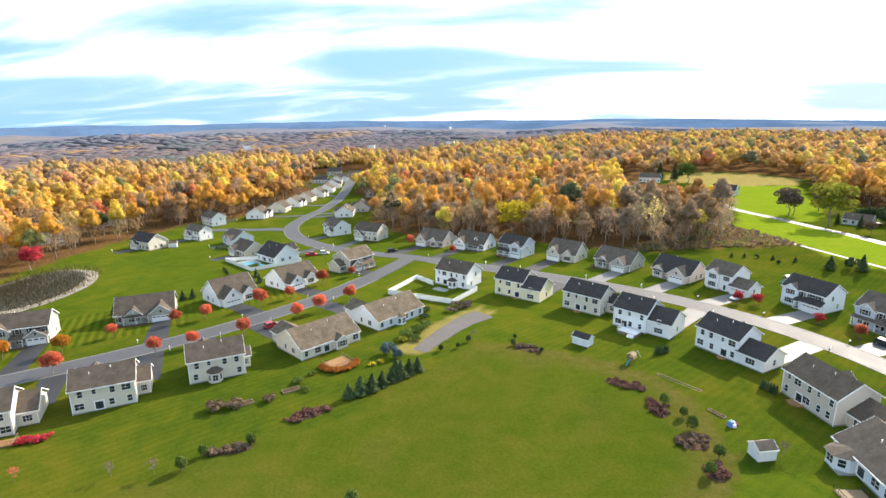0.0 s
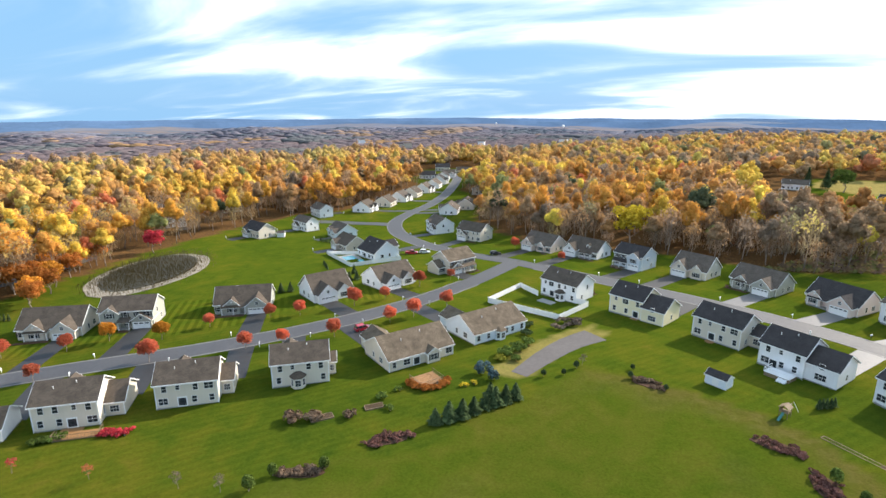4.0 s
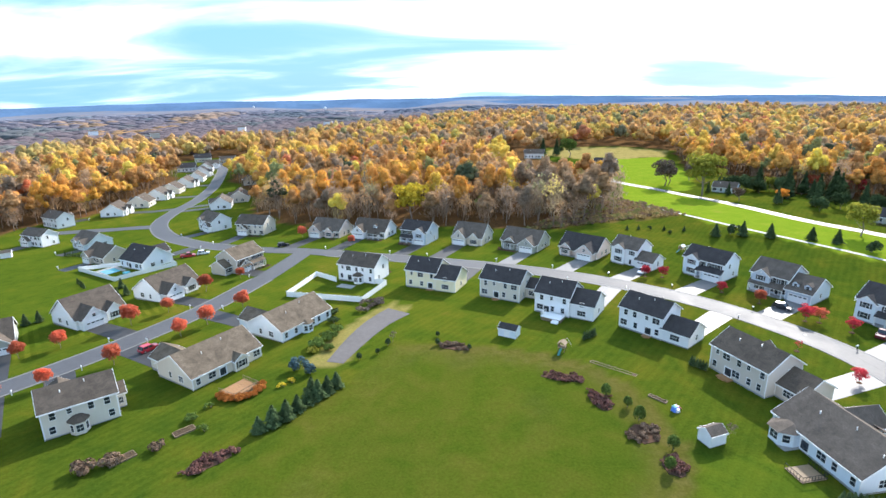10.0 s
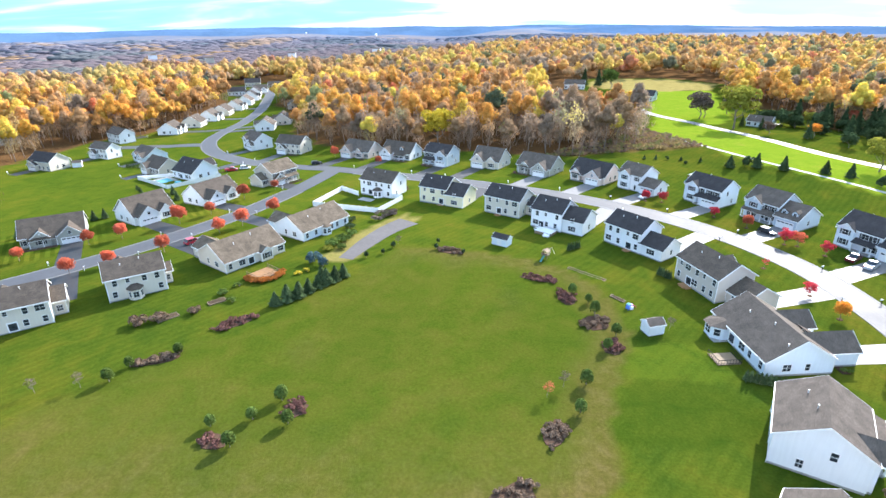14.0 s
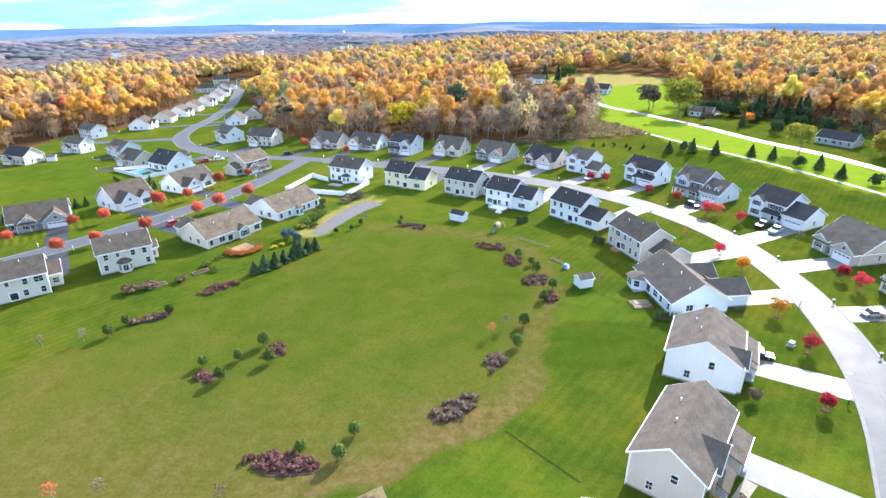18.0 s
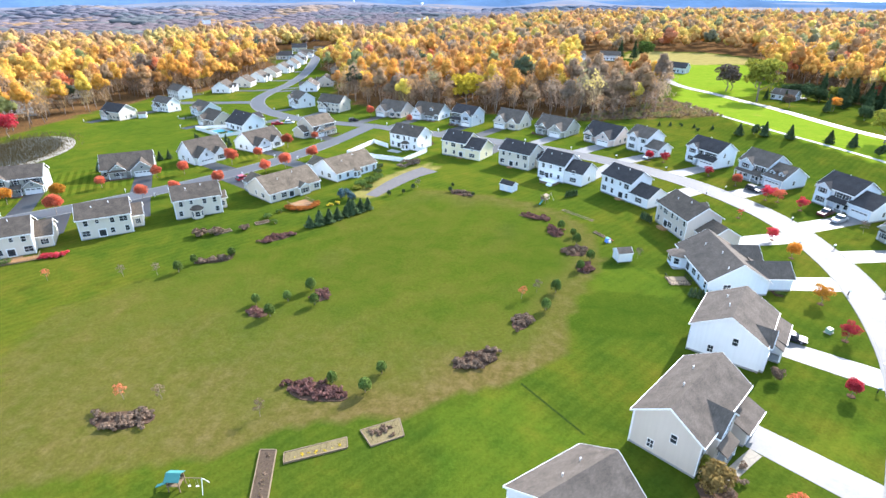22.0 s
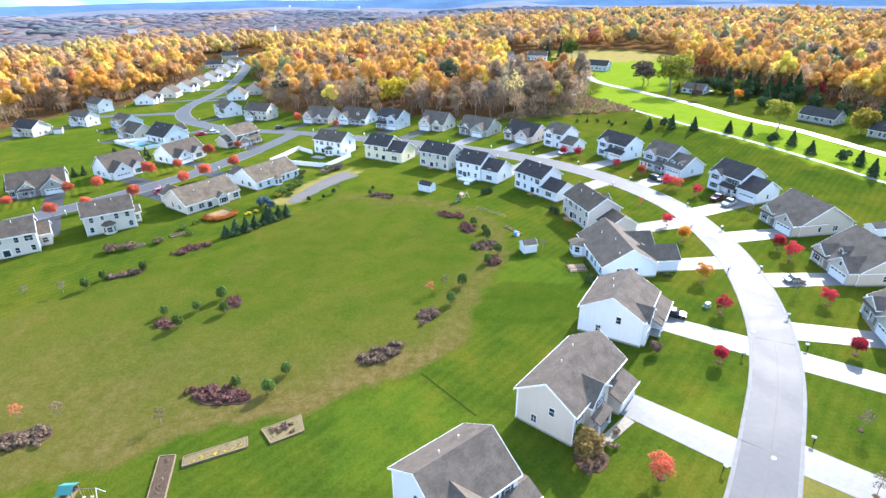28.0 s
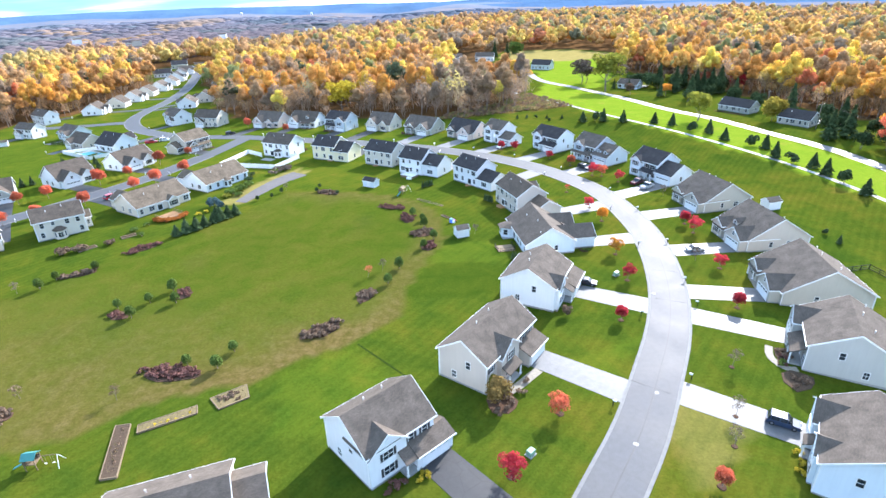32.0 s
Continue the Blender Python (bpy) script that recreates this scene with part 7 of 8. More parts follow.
def pool():
    e = thing("swimming_pool", -121, 190.5, -36, "turquoise swimming pool with a pale concrete surround", "pool")
    part("surround", MB().box(-6.5, 6.5, -4.2, -2.6, -0.2, 0.14).box(-6.5, 6.5, 2.6, 4.2, -0.2, 0.14).box(-6.5, -4.8, -2.6, 2.6, -0.2, 0.14).box(4.8, 6.5, -2.6, 2.6, -0.2, 0.14), M["concrete"], e)
    part("water", MB().box(-4.8, 4.8, -2.6, 2.6, -0.2, 0.05), M["poolwater"], e)
    part("cover", MB().prism([(5, 1, 0.14), (7.5, 1.2, 0.14), (7.2, 3.4, 0.14), (5.2, 3, 0.14)], [(5.4, 1.4, 0.9), (7, 1.5, 0.8), (6.9, 3.0, 1.0), (5.5, 2.7, 0.8)]), M["poolwater"], e, "crumpled blue pool cover")


pool()


def shed(x, y, yaw, w, d, h, wall, roof, label):
    e = thing("garden_shed", x, y, yaw, label, "shed")
    gable_block(e, -w / 2, w / 2, -d / 2, d / 2, h, "x", 0.6, wall, roof, oh=0.15, base=0.12)
    part("door", MB().box(-0.7, 0.7, d / 2 - 0.02, d / 2 + 0.05, 0.15, 1.9).box(-0.03, 0.03, d / 2 + 0.05, d / 2 + 0.07, 0.15, 1.9), M["trim"], e)
    add_window(e, pose(w / 2, 0, 1.0, 0, 0, -90), 0.5, 0.6)


shed(18.8, 120.6, 150, 4.6, 3.0, 2.1, "paleblue", "roof_dark", "pale blue-white garden shed with a dark roof")
shed(48.4, 77.0, 20, 3.4, 2.8, 2.2, "white", "roof_grey", "small white garden shed with a grey roof")
shed(139, 92.5, 15, 4.2, 3.2, 2.4, "white", "roof_grey", "white garden shed with grey roof by the berm")
shed(-187, 224, 30, 4, 3, 2.2, "white", "roof_grey", "white shed on the far lawn")


def deck(x, y, yaw, w, d, h, mat, rail, label, steps=True):
    e = thing("deck", x, y, yaw, label, "deck")
    n = int(d / 0.36)
    for k in range(n):
        part("plank", cached(("plank", w, mat), lambda: MB().box(-w / 2, w / 2, 0.01, 0.34, -0.05, 0).mesh("plank", M[mat])), None, e, m=pose(0, -d / 2 + k * d / n, h))
    part("skirt", MB().box(-w / 2 + 0.05, w / 2 - 0.05, -d / 2 + 0.05, d / 2 - 0.05, -0.3, h - 0.06), M["wood"], e)
    for ax, ay, bx, by in ((-w / 2, -d / 2, w / 2, -d / 2), (-w / 2, -d / 2, -w / 2, d / 2), (w / 2, -d / 2, w / 2, d / 2)):
        ln, turn = math.hypot(bx - ax, by - ay), math.degrees(math.atan2(by - ay, bx - ax))
        for z in (0.15, 0.9):
            part("rail", cached(("rail", round(ln, 2), rail), lambda: MB().box(-0.03, ln + 0.03, -0.035, 0.035, 0, 0.07).mesh("rail", M[rail])), None, e, m=pose(ax, ay, h + z, 0, 0, turn))
        m = int(ln / 0.55)
        for k in range(m + 1):
            part("baluster", cached(("bal", rail), lambda: MB().box(-0.03, 0.03, -0.025, 0.025, 0, 0.9).mesh("baluster", M[rail])), None, e, m=pose(ax + (bx - ax) * k / m, ay + (by - ay) * k / m, h, 0, 0, turn))
    if steps:
        for k in range(3):
            part("step", MB().box(w / 2 - 2.2, w / 2 - 0.4, -d / 2 - 0.32 * (k + 1), -d / 2 - 0.32 * k, -0.2, h - 0.17 * (k + 1)), M["vinyl" if rail == "vinyl" else "wood"], e)
    return e


deck(-40.5, 98.0, 57, 6.0, 5.0, 0.6, "deckwood", "wood", "golden cedar deck with wooden railing behind the ranch house")
deck(31.4, 129.6, -33, 5.4, 3.6, 0.9, "vinyl", "vinyl", "white deck with white railing behind the house")
deck(-113.5, 44.0, 40, 5.0, 3.6, 0.7, "wood", "vinyl", "grey deck with white railing behind the white house")
deck(-92.8, 53.8, 37, 8.0, 2.6, 0.3, "deckwood", "wood", "low cedar terrace behind the beige house", steps=False)
deck(59.2, 68.5, 10, 4.4, 3.6, 0.15, "wood", "black", "brown patio deck with dark railing behind the house", steps=False)


def patio(x, y, yaw, w, d, label, mat="concrete"):
    e = thing("patio", x, y, yaw, label, "patio")
    part("slab", MB().box(-w / 2, w / 2, -d / 2, d / 2, -0.3, 0.09), M[mat], e)


patio(-28.5, 160.8, -24, 5.5, 3.0, "grey stone patio behind the white house")
patio(60.5, 75.5, 10, 3.0, 2.4, "pale concrete patio slab beside the sun room")


def swing_set(x, y, yaw, roof, label):
    e = thing("play_set", x, y, yaw, label, "play set")
    e.scale = (0.82, 0.82, 0.82)
    for sx in (-0.9, 0.9):
        for sy in (-0.9, 0.9):
            part("post", cached("pp", lambda: MB().box(-0.06, 0.06, -0.06, 0.06, -0.2, 2.5).mesh("post", M["wood"])), None, e, m=pose(sx, sy, 0))
    part("platform", MB().box(-1, 1, -1, 1, 1.3, 1.42), M["wood"], e)
    part("rail_panel", MB().box(-1, 1, 0.92, 0.98, 1.45, 2.1).box(-0.98, -0.92, -1, 1, 1.45, 2.1), M["wood"], e)
    rb = MB()
    for s in (-1, 1):
        q = [(-1.2, s * 1.2, 2.45), (1.2, s * 1.2, 2.45), (1.2, 0, 3.2), (-1.2, 0, 3.2)]
        rb.prism(q, [(a, b, c + 0.05) for a, b, c in q])
    part("canopy", rb, M[roof], e)
    part("slide", MB().prism([(-1, -0.3, 1.35), (-1, 0.3, 1.35), (-3.4, 0.3, 0.1), (-3.4, -0.3, 0.1)], [(-1, -0.3, 1.43), (-1, 0.3, 1.43), (-3.4, 0.3, 0.2), (-3.4, -0.3, 0.2)]), M["teal"], e)
    part("swing_beam", MB().tube((1, 0, 2.3), (4.4, 0, 2.3), 0.06, 0.06, 6), M["wood"], e)
    for s in (-1, 1):
        part("swing_leg", MB().tube((4.3, 0, 2.35), (4.6, s * 1.3, -0.1), 0.05, 0.05, 6), M["vinyl"], e)
    for k in range(2):
        sw = part("swing", MB().box(-0.22, 0.22, -0.1, 0.1, 0.5, 0.54), M["trim"], e, m=pose(2.0 + k * 1.3, 0, 0))
        part("chain", MB().tube((-0.2, 0, 0.5), (-0.2, 0, 2.3), 0.012, 0.012, 4).tube((0.2, 0, 0.5), (0.2, 0, 2.3), 0.012, 0.012, 4), M["greymetal"], sw)


swing_set(-15.5, 0.2, 8, "teal", "wooden play set with teal canopy and swings")
swing_set(30.0, 111.5, 60, "wood", "dark wooden play set with a slide on the lawn")
swing_set(89.5, 187, 30, "vinyl", "small pale play set on the lawn")


def climber():
    e = thing("toy_slide", 46.2, 86.5, 30, "bright plastic toy slide in blue, violet, white and pink", "toy slide")
    e.scale = (0.62, 0.62, 0.62)
    for k, (x, y, w, z, col) in enumerate([(-0.8, 0, 0.7, 1.6, (0.12, 0.25, 0.75)), (0.3, 0.2, 0.7, 1.3, (0.35, 0.18, 0.65)), (-0.2, -0.7, 0.6, 1.0, (0.8, 0.8, 0.85))]):
        part("tower", MB().prism([(x - w, y - w, 0), (x + w, y - w, 0), (x + w, y + w, 0), (x - w, y + w, 0)], [(x - w * 0.8, y - w * 0.8, z), (x + w * 0.8, y - w * 0.8, z), (x + w * 0.8, y + w * 0.8, z), (x - w * 0.8, y + w * 0.8, z)]), plain("plastic_%d" % k, col, 0.35, 0.05), e)
    part("slide", MB().prism([(0.6, -0.5, 1.1), (0.6, 0.3, 1.1), (2.2, 0.3, 0.05), (2.2, -0.5, 0.05)], [(0.6, -0.5, 1.3), (0.6, 0.3, 1.3), (2.2, 0.3, 0.22), (2.2, -0.5, 0.22)]), plain("plastic_pink", (0.80, 0.10, 0.22), 0.35, 0.05), e)
    part("roof", MB().prism([(-1.5, -0.7, 1.7), (-0.1, -0.7, 1.7), (-0.1, 0.7, 1.7), (-1.5, 0.7, 1.7)], [(-0.9, -0.1, 2.3), (-0.7, -0.1, 2.3), (-0.7, 0.1, 2.3), (-0.9, 0.1, 2.3)]), plain("plastic_mint", (0.35, 0.65, 0.55), 0.35, 0.05), e)


climber()


def raised_bed(ring, h, label, fill):
    cx, cy = sum(p[0] for p in ring) / 4, sum(p[1] for p in ring) / 4
    e = thing("raised_bed", cx, cy, 0, label, "garden bed")
    loc = [(x - cx, y - cy) for x, y in ring]
    z = [ht(x, y) - ht(cx, cy) for x, y in ring]
    part("soil", MB().prism([(x * 0.97, y * 0.97, -0.2) for x, y in loc], [(x * 0.97, y * 0.97, h - 0.06 + zz) for (x, y), zz in zip(loc, z)]), M[fill], e)
    for k in range(4):
        (ax, ay), (bx, by) = loc[k], loc[(k + 1) % 4]
        d = Vector((bx - ax, by - ay, 0)).normalized()
        nn = Vector((-d.y, d.x, 0)) * 0.06
        a, b = Vector((ax, ay, 0)), Vector((bx, by, 0))
        part("board", MB().prism([a - nn - Vector((0, 0, 0.2)), b - nn - Vector((0, 0, 0.2)), b + nn - Vector((0, 0, 0.2)), a + nn - Vector((0, 0, 0.2))], [a - nn + Vector((0, 0, h)), b - nn + Vector((0, 0, h)), b + nn + Vector((0, 0, h)), a + nn + Vector((0, 0, h))]), M["wood"], e)
    r = random.Random(int(cx * 10))
    mb = MB()
    for k in range(46):
        u, v = r.uniform(0.06, 0.94), r.uniform(0.1, 0.9)
        p = (Vector((*loc[0], 0)) * (1 - u) + Vector((*loc[1], 0)) * u) * (1 - v) + (Vector((*loc[3], 0)) * (1 - u) + Vector((*loc[2], 0)) * u) * v
        mb.tube(p + Vector((0, 0, h - 0.1)), p + Vector((r.uniform(-0.25, 0.25), r.uniform(-0.25, 0.25), h + r.uniform(0.1, 0.5))), 0.03, 0.01, 4)
    tagged(part("straw_litter", mb, M["straw"], e), kind="stuff")


raised_bed([(-3.6, 6.2), (4.0, 10.4), (3.3, 12.2), (-4.3, 7.9)], 0.3, "long raised garden bed of dry straw with pale boards", "straw")
raised_bed([(-4.4, -2.6), (-2.2, -2.2), (-5.6, 8.2), (-7.8, 7.8)], 0.35, "long wooden raised bed with dark soil", "soil")
raised_bed([(7.2, 11.2), (11.3, 14.0), (9.8, 17.2), (4.8, 13.8)], 0.25, "square raised garden bed with dry stalks", "straw")
raised_bed([(-54, 74.2), (-51, 77.4), (-52.4, 78.6), (-55.4, 75.4)], 0.3, "small raised garden bed with wooden boards", "soil")
raised_bed([(-46.5, 82), (-43.8, 84.6), (-45, 85.9), (-47.7, 83.3)], 0.3, "small raised herb bed with wooden boards", "soil")
raised_bed([(35, 105.8), (43, 99.2), (43.6, 100), (35.6, 106.6)], 0.06, "narrow flower border on the lawn", "soil")
raised_bed([(42.8, 91.6), (45.2, 88.8), (45.8, 89.4), (43.4, 92.2)], 0.2, "small dug flower bed with timber edge", "soil")

# front walks, mulch rings, utility boxes, seams in the street


def front_walk(pts, w=1.3):
    return ribbon("path_front", pts, w, 0.06, M["walk"], "pale concrete front walk to the porch", "path", step=0.8)


front_walk([(54.6, 14.4), (56.4, 15.8), (58.4, 17.9), (60.3, 19.8)], 1.7)
front_walk([(103.6, 26.0), (102.4, 23.6), (102.2, 21.6), (103.2, 19.6), (105.0, 19.2)])
front_walk([(112.0, 46.4), (112.7, 49.4), (113.4, 52.2), (116.2, 54.0)], 1.2)
front_walk([(81.4, 75.0), (79.6, 71.4), (77.6, 69.6), (74.8, 70.6)], 1.6)
front_walk([(98.6, 2.2), (97.6, 0.6), (96.6, -1.2)], 1.3)


def mulch_ring(x, y, r):
    mb = MB()
    n = 14
    ring = [(x + r * (0.92 + 0.1 * math.sin(k * 2.3 + x)) * math.cos(k * math.tau / n), y + r * (0.92 + 0.1 * math.cos(k * 1.7 + y)) * math.sin(k * math.tau / n)) for k in range(n)]
    mb.prism([(a, b, ht(a, b) - 0.1) for a, b in ring], [(a * 0.75 + x * 0.25, b * 0.75 + y * 0.25, ht(a, b) + 0.09) for a, b in ring])
    return tagged(new("mulch_ring", mb.mesh("mulch_ring", M["mulch"])), "dark mulch ring round a young tree", "mulch ring", "mulch rings")


for x, y, c in EAST_TREES:
    mulch_ring(x, y, 0.8)
for x, y in ((94, 20), (89, 8), (86, 2)):
    mulch_ring(x, y, 0.6)
bed([(103.6, 19.0), (106.4, 17.0), (104.4, 14.2), (101.6, 13.4), (100.8, 16.0), (101.6, 18.2)], "dark stone-edged planting bed by the porch", "soil")
bed([(103.6, 21.0), (106.4, 22.4), (106.2, 25.2), (104.2, 25.4), (103.2, 23.2)], "dark planting bed between walk and porch", "soil")
bed([(50.6, 12.6), (53.4, 14.4), (55.8, 12.0), (54.0, 9.2), (51.4, 9.4)], "wide mulch bed round the corner shrub")
bushes([(102.6, 16.8), (103.8, 15.4), (102.4, 14.6), (104.8, 16.6), (104.4, 24.4), (105.4, 23.4)], "lump", "brownbush", "low withered shrub in the stone-edged bed", 0.8, "shrubs by the porch")
bushes([(53.6, 10.4), (54.6, 11.6), (54.4, 13.2), (52.4, 9.8), (56.2, 14.2), (57.4, 16.6)], "lump", "brownbush", "low russet shrub in the mulch bed", 0.85, "shrubs by the corner bed")
bushes([(40.2, -3.6), (41.4, -3.0)], "lump", "yellowleaf", "small bright yellow shrub by the front step", 0.75, "yellow shrubs")
bushes([(36.0, -5.6), (37.2, -4.7), (38.4, -4.0)], "lump", "plumbush", "dark red shrub along the house front", 0.85, "red shrubs by the front")


def utility_box(x, y, yaw):
    e = thing("utility_box", x, y, yaw, "pale green metal utility box on the lawn", "utility box", "utility boxes")
    part("pad", MB().box(-0.7, 0.7, -0.6, 0.6, -0.2, 0.1), M["concrete"], e)
    part("cabinet", MB().box(-0.55, 0.55, -0.45, 0.45, 0.1, 0.75), M["boxgreen"], e)
    part("lid", MB().prism([(-0.6, -0.5, 0.75), (0.6, -0.5, 0.75), (0.6, 0.5, 0.75), (-0.6, 0.5, 0.75)], [(-0.55, -0.45, 0.92), (0.55, -0.45, 0.92), (0.55, 0.3, 0.98), (-0.55, 0.3, 0.98)]), M["boxgreen"], e)


utility_box(83.2, 53.4, 40)
utility_box(56.2, 0.9, 45)


def seam(name, pts, w, label):
    return ribbon(name, pts, w, 0.098, M["tar"], label, "road mark", step=3.0)


seam("road_seam", [(50.2, -29.9), (65.5, -6.9), (73.5, 5.1), (80.6, 18.1), (87.6, 32.1), (93.2, 48.1), (96.8, 67.1), (97.4, 84.1), (94.2, 106.1)], 0.22, "dark tar seam along the middle of the street")
seam("road_crack", [(75.4, 16.8), (78.3, 14.9), (80.8, 13.4)], 0.18, "dark tar line across the street")
seam("road_crack", [(92.4, 55.6), (94.6, 55.0), (97.6, 54.4)], 0.16, "dark tar line across the street")
seam("road_crack", [(88.6, 43.0), (91.4, 42.0), (94.6, 41.0)], 0.18, "dark tar line across the street")
# no cut in the ground: the groove's shade is this strip's colour
ribbon("lawn_edge", [(27.3, 28.5), (32.0, 23.8), (36.9, 18.9)], 0.3, 0.02, M["groove"], "flat strip between two lawns, coloured as a groove's green shade", "lawn edge", step=1.5)

# gravel strip, dry grass, pond
ribbon("gravel_strip", [(-22.5, 109), (-19, 121), (-15, 131), (-10, 138.5)], (4.2, 8.0), 0.03, M["gravel"], "strip of pale grey gravel on the lawn", "gravel")


def pond():
    ring = smooth([(-180, 114), (-192, 121), (-202, 136), (-206, 154), (-203, 170), (-190, 174), (-179, 167), (-170, 152), (-167, 132), (-171, 117), (-180, 114)], 3)[:-1]
    c = Vector((-187, 143))
    e = thing("pond", c.x, c.y, 0, "small dark pond with a pale stone rim and reeds", "pond", z=0)
    tagged(e, kind="structure")

    def scaled(k):
        return [(c.x + (x - c.x) * k, c.y + (y - c.y) * k) for x, y in ring]
    zc = ht(c.x, c.y)
    mud = plain("pond_bank", (0.23, 0.20, 0.155), 0.95, 0.45, 0.5)
    inv = e.matrix_basis.inverted()
    part("bank", MB().prism([inv @ Vector((x, y, zc - 4)) for x, y in scaled(1.02)], [inv @ Vector((x, y, ht(x, y) + 0.07)) for x, y in scaled(1.02)]), mud, e)
    water = Mat("pond_water")
    wv = water.world()
    water.bump(water.noise(wv, 1.5, 3.0), 0.08, 0.02)
    wm = water.done((0.06, 0.055, 0.04), 0.5, spec=0.12)
    top = max(ht(x, y) for x, y in scaled(0.82)) + 0.1
    part("water", MB().prism([inv @ Vector((x, y, top - 0.6)) for x, y in scaled(0.8)], [inv @ Vector((x, y, top)) for x, y in scaled(0.8)]), wm, e)
    rng = np.random.default_rng(3)
    n = 6500
    a = rng.uniform(0, len(ring), n)
    k = np.clip(rng.normal(0.6, 0.26, n), 0.05, 1.0)
    mb = MB()
    for i in range(n):
        x, y = ring[int(a[i])]
        px, py = c.x + (x - c.x) * k[i] + rng.normal() * 2, c.y + (y - c.y) * k[i] + rng.normal() * 2
        z = max(top, ht(px, py))
        b = len(mb.v)
        dx, dy, hh = rng.normal() * 0.25, rng.normal() * 0.25, rng.uniform(0.4, 1.3)
        mb.v += [tuple(inv @ Vector(q)) for q in ((px - 0.12, py, z - 0.1), (px + 0.12, py, z - 0.1), (px + dx, py + dy, z + hh))]
        mb.f.append((b, b + 1, b + 2))
    tagged(part("reeds", mb, M["straw"], e), kind="stuff")


pond()


def car(x, y, yaw, paintkey, kind, label):
    """Local x runs forward."""
    e = thing("car", x, y, yaw, label, "car", z=ht(x, y) + 0.05)
    L, W, H = {"suv": (4.7, 1.9, 1.72), "sedan": (4.6, 1.82, 1.45), "pickup": (5.6, 2.0, 1.85)}[kind]
    a, w = L / 2, W / 2
    belt = H * 0.56
    body = [(-a, 0.35), (-a, belt * 0.95), (-a + 0.15, belt), (a - 1.25, belt), (a - 0.15, belt * 0.86), (a, belt * 0.62), (a, 0.35), (a - 0.5, 0.24), (-a + 0.5, 0.24)]
    mb = MB().prism([(px, -w, pz) for px, pz in body], [(px, w, pz) for px, pz in body])
    part("body", mb, M[paintkey], e)
    back = {"suv": -a + 0.12, "sedan": -a + 0.75, "pickup": -a + 1.95}[kind]
    cab0 = [(back, belt), (a - 1.2, belt), (a - 1.95, H - 0.05), (back + (0.35 if kind != "sedan" else 0.75), H - 0.05)]
    iw = w * 0.93
    g = MB().prism([(px, -iw, pz) for px, pz in cab0], [(px, iw, pz) for px, pz in cab0])
    part("cabin_glass", g, M["glass"], e)
    part("roof", MB().prism([(back + (0.4 if kind != "sedan" else 0.8), -iw, H - 0.06), (a - 1.95, -iw, H - 0.06), (a - 1.95, iw, H - 0.06), (back + (0.4 if kind != "sedan" else 0.8), iw, H - 0.06)],
                            [(back + 0.5 + (0 if kind != "sedan" else 0.4), -iw * 0.88, H), (a - 2.1, -iw * 0.88, H), (a - 2.1, iw * 0.88, H), (back + 0.5 + (0 if kind != "sedan" else 0.4), iw * 0.88, H)]), M[paintkey], e)
    for s in (-1, 1):
        for px in (cab0[3][0] + 0.1, (back + a - 1.2) / 2, a - 1.9):
            part("pillar", MB().box(px - 0.06, px + 0.06, s * iw - 0.02, s * iw + 0.02, belt, H - 0.05), M[paintkey], e)
        part("headlight", MB().box(a - 0.12, a + 0.02, s * w * 0.72 - 0.2, s * w * 0.72 + 0.2, belt * 0.62, belt * 0.8), M["headlight"], e)
        part("taillight", MB().box(-a - 0.02, -a + 0.1, s * w * 0.8 - 0.14, s * w * 0.8 + 0.14, belt * 0.66, belt * 0.92), M["taillight"], e)
        part("mirror", MB().box(a - 1.6, a - 1.45, s * (w + 0.02) - 0.1, s * (w + 0.02) + 0.1, belt, belt + 0.15), M[paintkey], e)
        for px in (-a + 0.85, a - 0.9):
            t = part("wheel", cached("tyre", lambda: MB().tube((0, -0.11, 0), (0, 0.11, 0), 0.34, 0.34, 14).mesh("wheel", M["rubber"])), None, e, m=pose(px, s * (w - 0.08), 0.34))
            part("rim", cached("rim", lambda: MB().tube((0, -0.125, 0), (0, 0.125, 0), 0.2, 0.2, 10).mesh("rim", M["greymetal"])), None, t)
    if kind == "pickup":
        part("bed_wall", MB().box(-a + 0.05, back, -w + 0.02, -w + 0.12, belt - 0.05, belt + 0.18).box(-a + 0.05, back, w - 0.12, w - 0.02, belt - 0.05, belt + 0.18), M[paintkey], e)


car(-70.5, 119.3, 60, "car_red", "suv", "red car parked on a dark driveway")
car(94.0, 133.0, -55, "car_black", "suv", "black car parked on a driveway")
car(67.5, 164.5, 225, "car_white", "suv", "white car parked on a driveway")
car(95.3, 6.3, -30, "car_blue", "suv", "dark blue car parked on a driveway")
car(106.2, 65.4, 5, "car_silver", "sedan", "silver car parked on a driveway")
car(107.6, 115.6, 40, "car_maroon", "pickup", "dark maroon pickup parked on a driveway")
car(109.4, 111.4, 40, "car_silver", "pickup", "silver pickup parked on a driveway")
car(75.5, 49.6, -20, "car_black", "sedan", "black sedan parked at the lawn edge")
car(-100, 207, 20, "car_red", "pickup", "red pickup parked before the house")
car(-95, 210, 20, "car_white", "suv", "white car parked before the house")
car(-64, 216, 30, "car_black", "suv", "black car parked on a driveway")


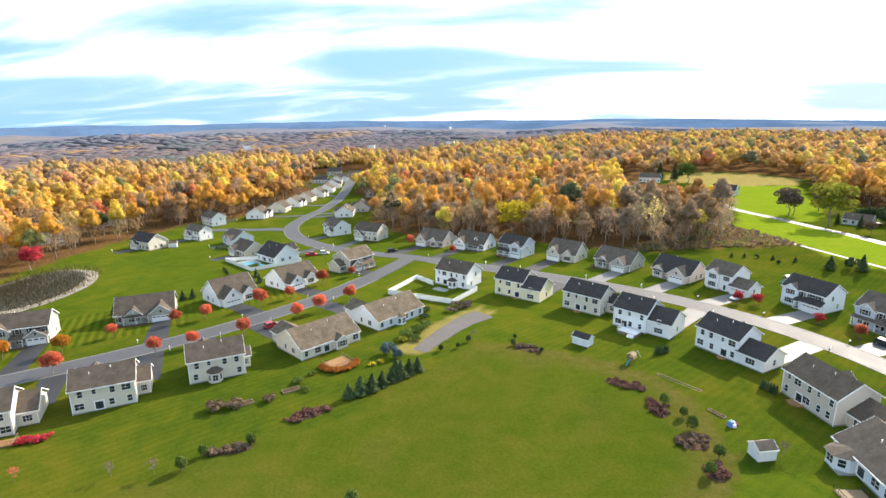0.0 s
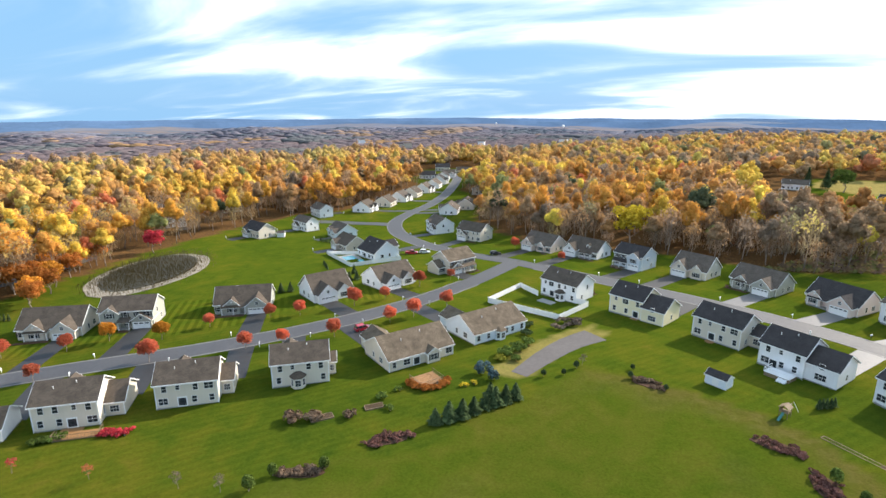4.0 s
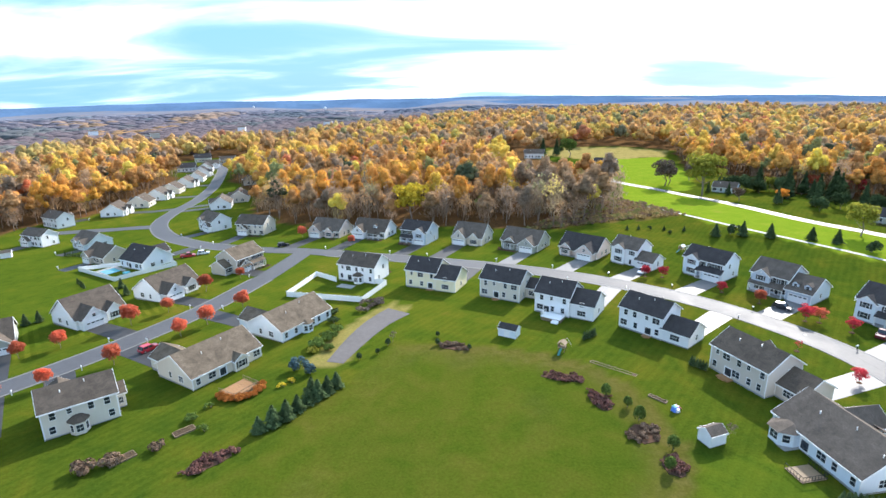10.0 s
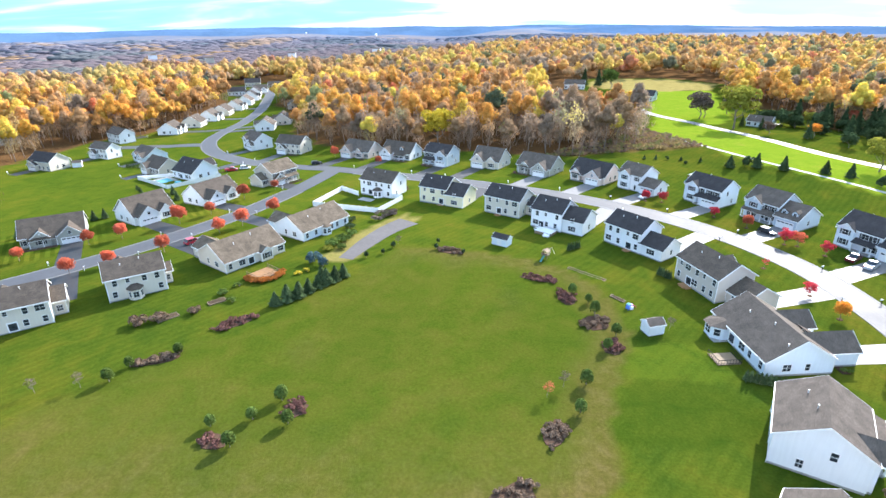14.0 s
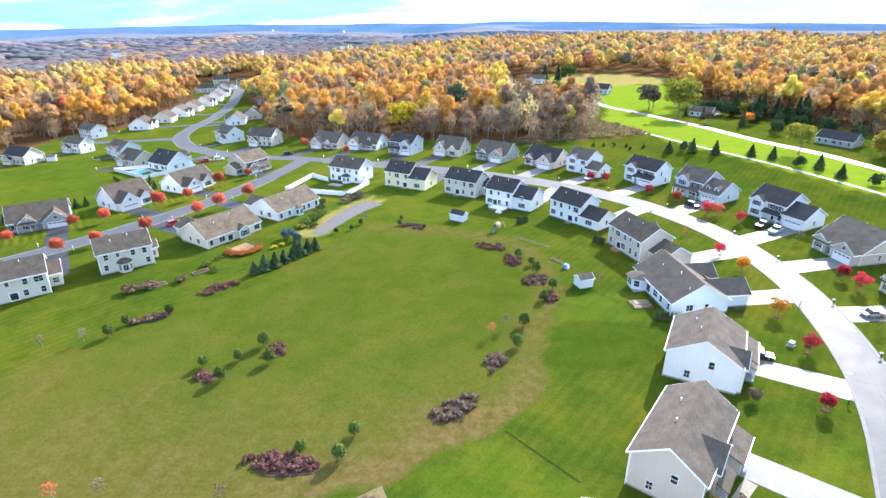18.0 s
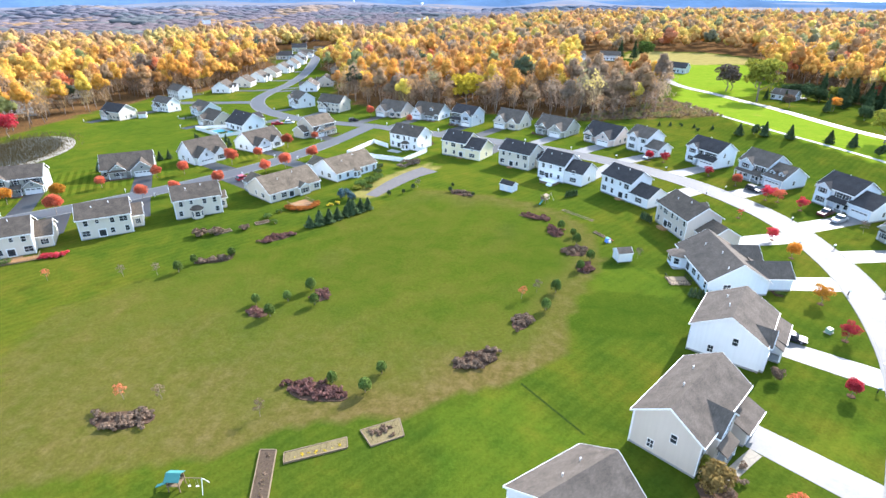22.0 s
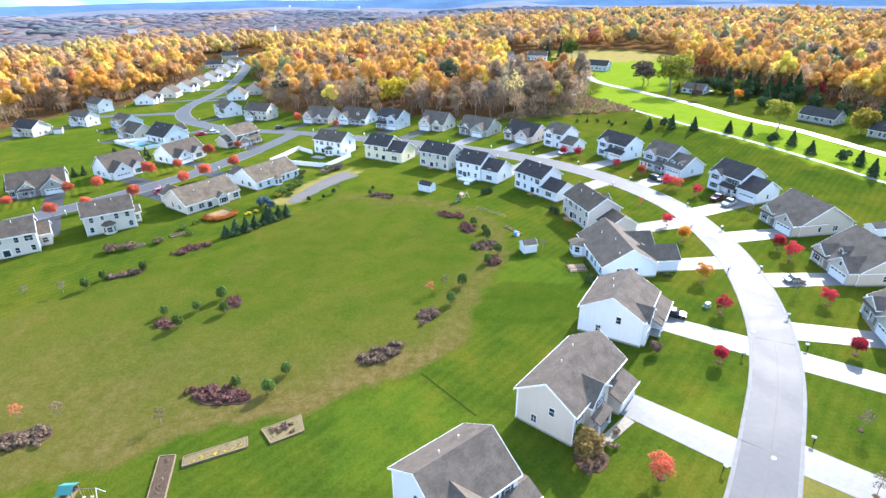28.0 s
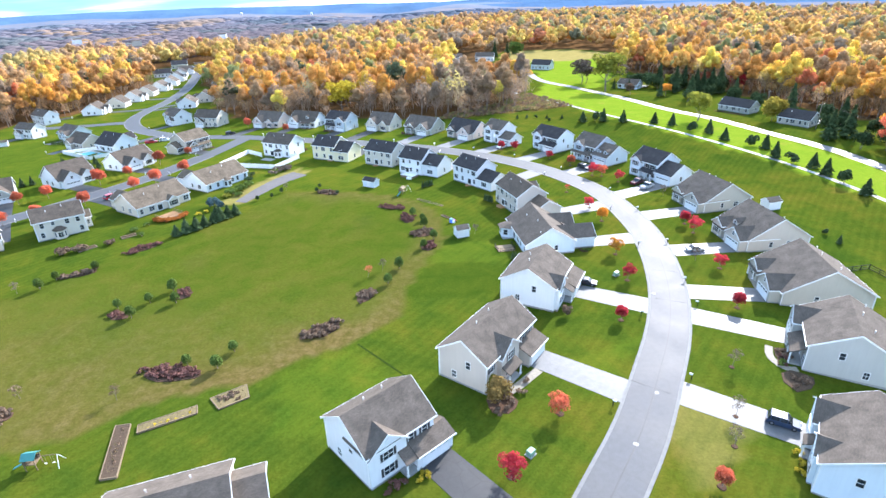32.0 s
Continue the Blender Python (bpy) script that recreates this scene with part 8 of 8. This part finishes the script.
def manhole(x, y):
    e = thing("manhole_cover", x, y, 0, "round iron manhole cover in the street", "manhole cover", "manhole covers", z=ht(x, y) + 0.08)
    part("lid", cached("mhl", lambda: MB().disc(0, 0, -0.05, 0.02, 0.36, 16).mesh("lid", M["concrete"])), None, e)
    part("ring", cached("mhr", lambda: MB().disc(0, 0, -0.05, 0.012, 0.48, 16).mesh("ring", M["found"])), None, e)


for x, y in ((71.8, 2.6), (78.6, 13.6), (88.9, 44.9), (97, 76), (90, 117), (-90, 108)):
    manhole(x, y)


def power_pole(x, y, yaw):
    e = thing("power_pole", x, y, yaw, "weathered wooden power pole with a crossarm", "power pole", "power poles")
    part("pole", cached("ppole", lambda: MB().tube((0, 0, -0.5), (0, 0, 11), 0.16, 0.11, 8).mesh("pole", M["bark"])), None, e)
    part("crossarm", cached("parm", lambda: MB().box(-1.2, 1.2, -0.06, 0.06, 10.2, 10.36).mesh("crossarm", M["bark"])), None, e)
    for k in (-1, 0, 1):
        part("insulator", cached("pins", lambda: MB().tube((0, 0, 10.36), (0, 0, 10.56), 0.05, 0.04, 6).mesh("insulator", M["trim"])), None, e, m=pose(k * 1.1, 0, 0))


POLES = [(196, 205), (201, 174), (206, 140), (212, 100), (219, 60)]
for x, y in POLES:
    power_pole(x, y, 10)
for k in (-1, 1):
    mb = MB()
    for (ax, ay), (bx, by) in zip(POLES, POLES[1:]):
        pts = [Vector((ax + (bx - ax) * t + k * 1.1, ay + (by - ay) * t, ht(ax, ay) * (1 - t) + ht(bx, by) * t + 10.5 - 4 * 1.1 * t * (1 - t))) for t in np.linspace(0, 1, 9)]
        for p, q in zip(pts, pts[1:]):
            mb.tube(p, q, 0.03, 0.03, 4)
    tagged(new("power_line", mb.mesh("power_line", M["black"])), "thin black power line strung between poles", "power line")


def water_tower(x, y, z, s):
    e = thing("water_tower", x, y, 0, "small white water tower above the far woods", "water tower", z=z)
    part("shaft", MB().tube((0, 0, -25), (0, 0, 9), 1.2 * s, 1.0 * s, 10), M["greymetal"], e)
    mb = MB()
    prof = [(1.6, 8), (4.0, 9.5), (5.0, 12), (4.6, 14), (3, 15.5), (0.3, 16)]
    for (r0, z0), (r1, z1) in zip(prof, prof[1:]):
        mb.tube((0, 0, z0), (0, 0, z1), r0 * s, r1 * s, 14)
    part("tank", mb, M["vinyl"], e)


water_tower(-330, 1620, -14, 0.7)
water_tower(-760, 2300, -32, 0.8)


# barns and roofs far off among the trees
def far_roof(x, y, yaw, w, d, h, wall, roof, label):
    e = thing("far_building", x, y, yaw, label, "building")
    gable_block(e, -w / 2, w / 2, -d / 2, d / 2, h, "x", 0.45, wall, roof, oh=0.3)
    for k in range(4):
        add_window(e, pose(-w / 2 + (k + 0.5) * w / 4, -d / 2, 1.2, 0, 0, 180), 1.2, 1.4)


for x, y, yaw, w, wall, label in ((-420, 820, 30, 13, "tan", "tan house among the far woods"), (-330, 930, 10, 12, "white", "white house among the far woods"), (-560, 900, 50, 12, "white", "white house among the far woods"),
                                  (-210, 1050, 0, 15, "white", "white house among the far woods"), (360, 1250, -10, 16, "white", "white building among the far woods"), (150, 1300, 20, 14, "paleblue", "pale house among the far woods")):
    far_roof(x, y, yaw, w, 8, 11, wall, "roof_grey", label)
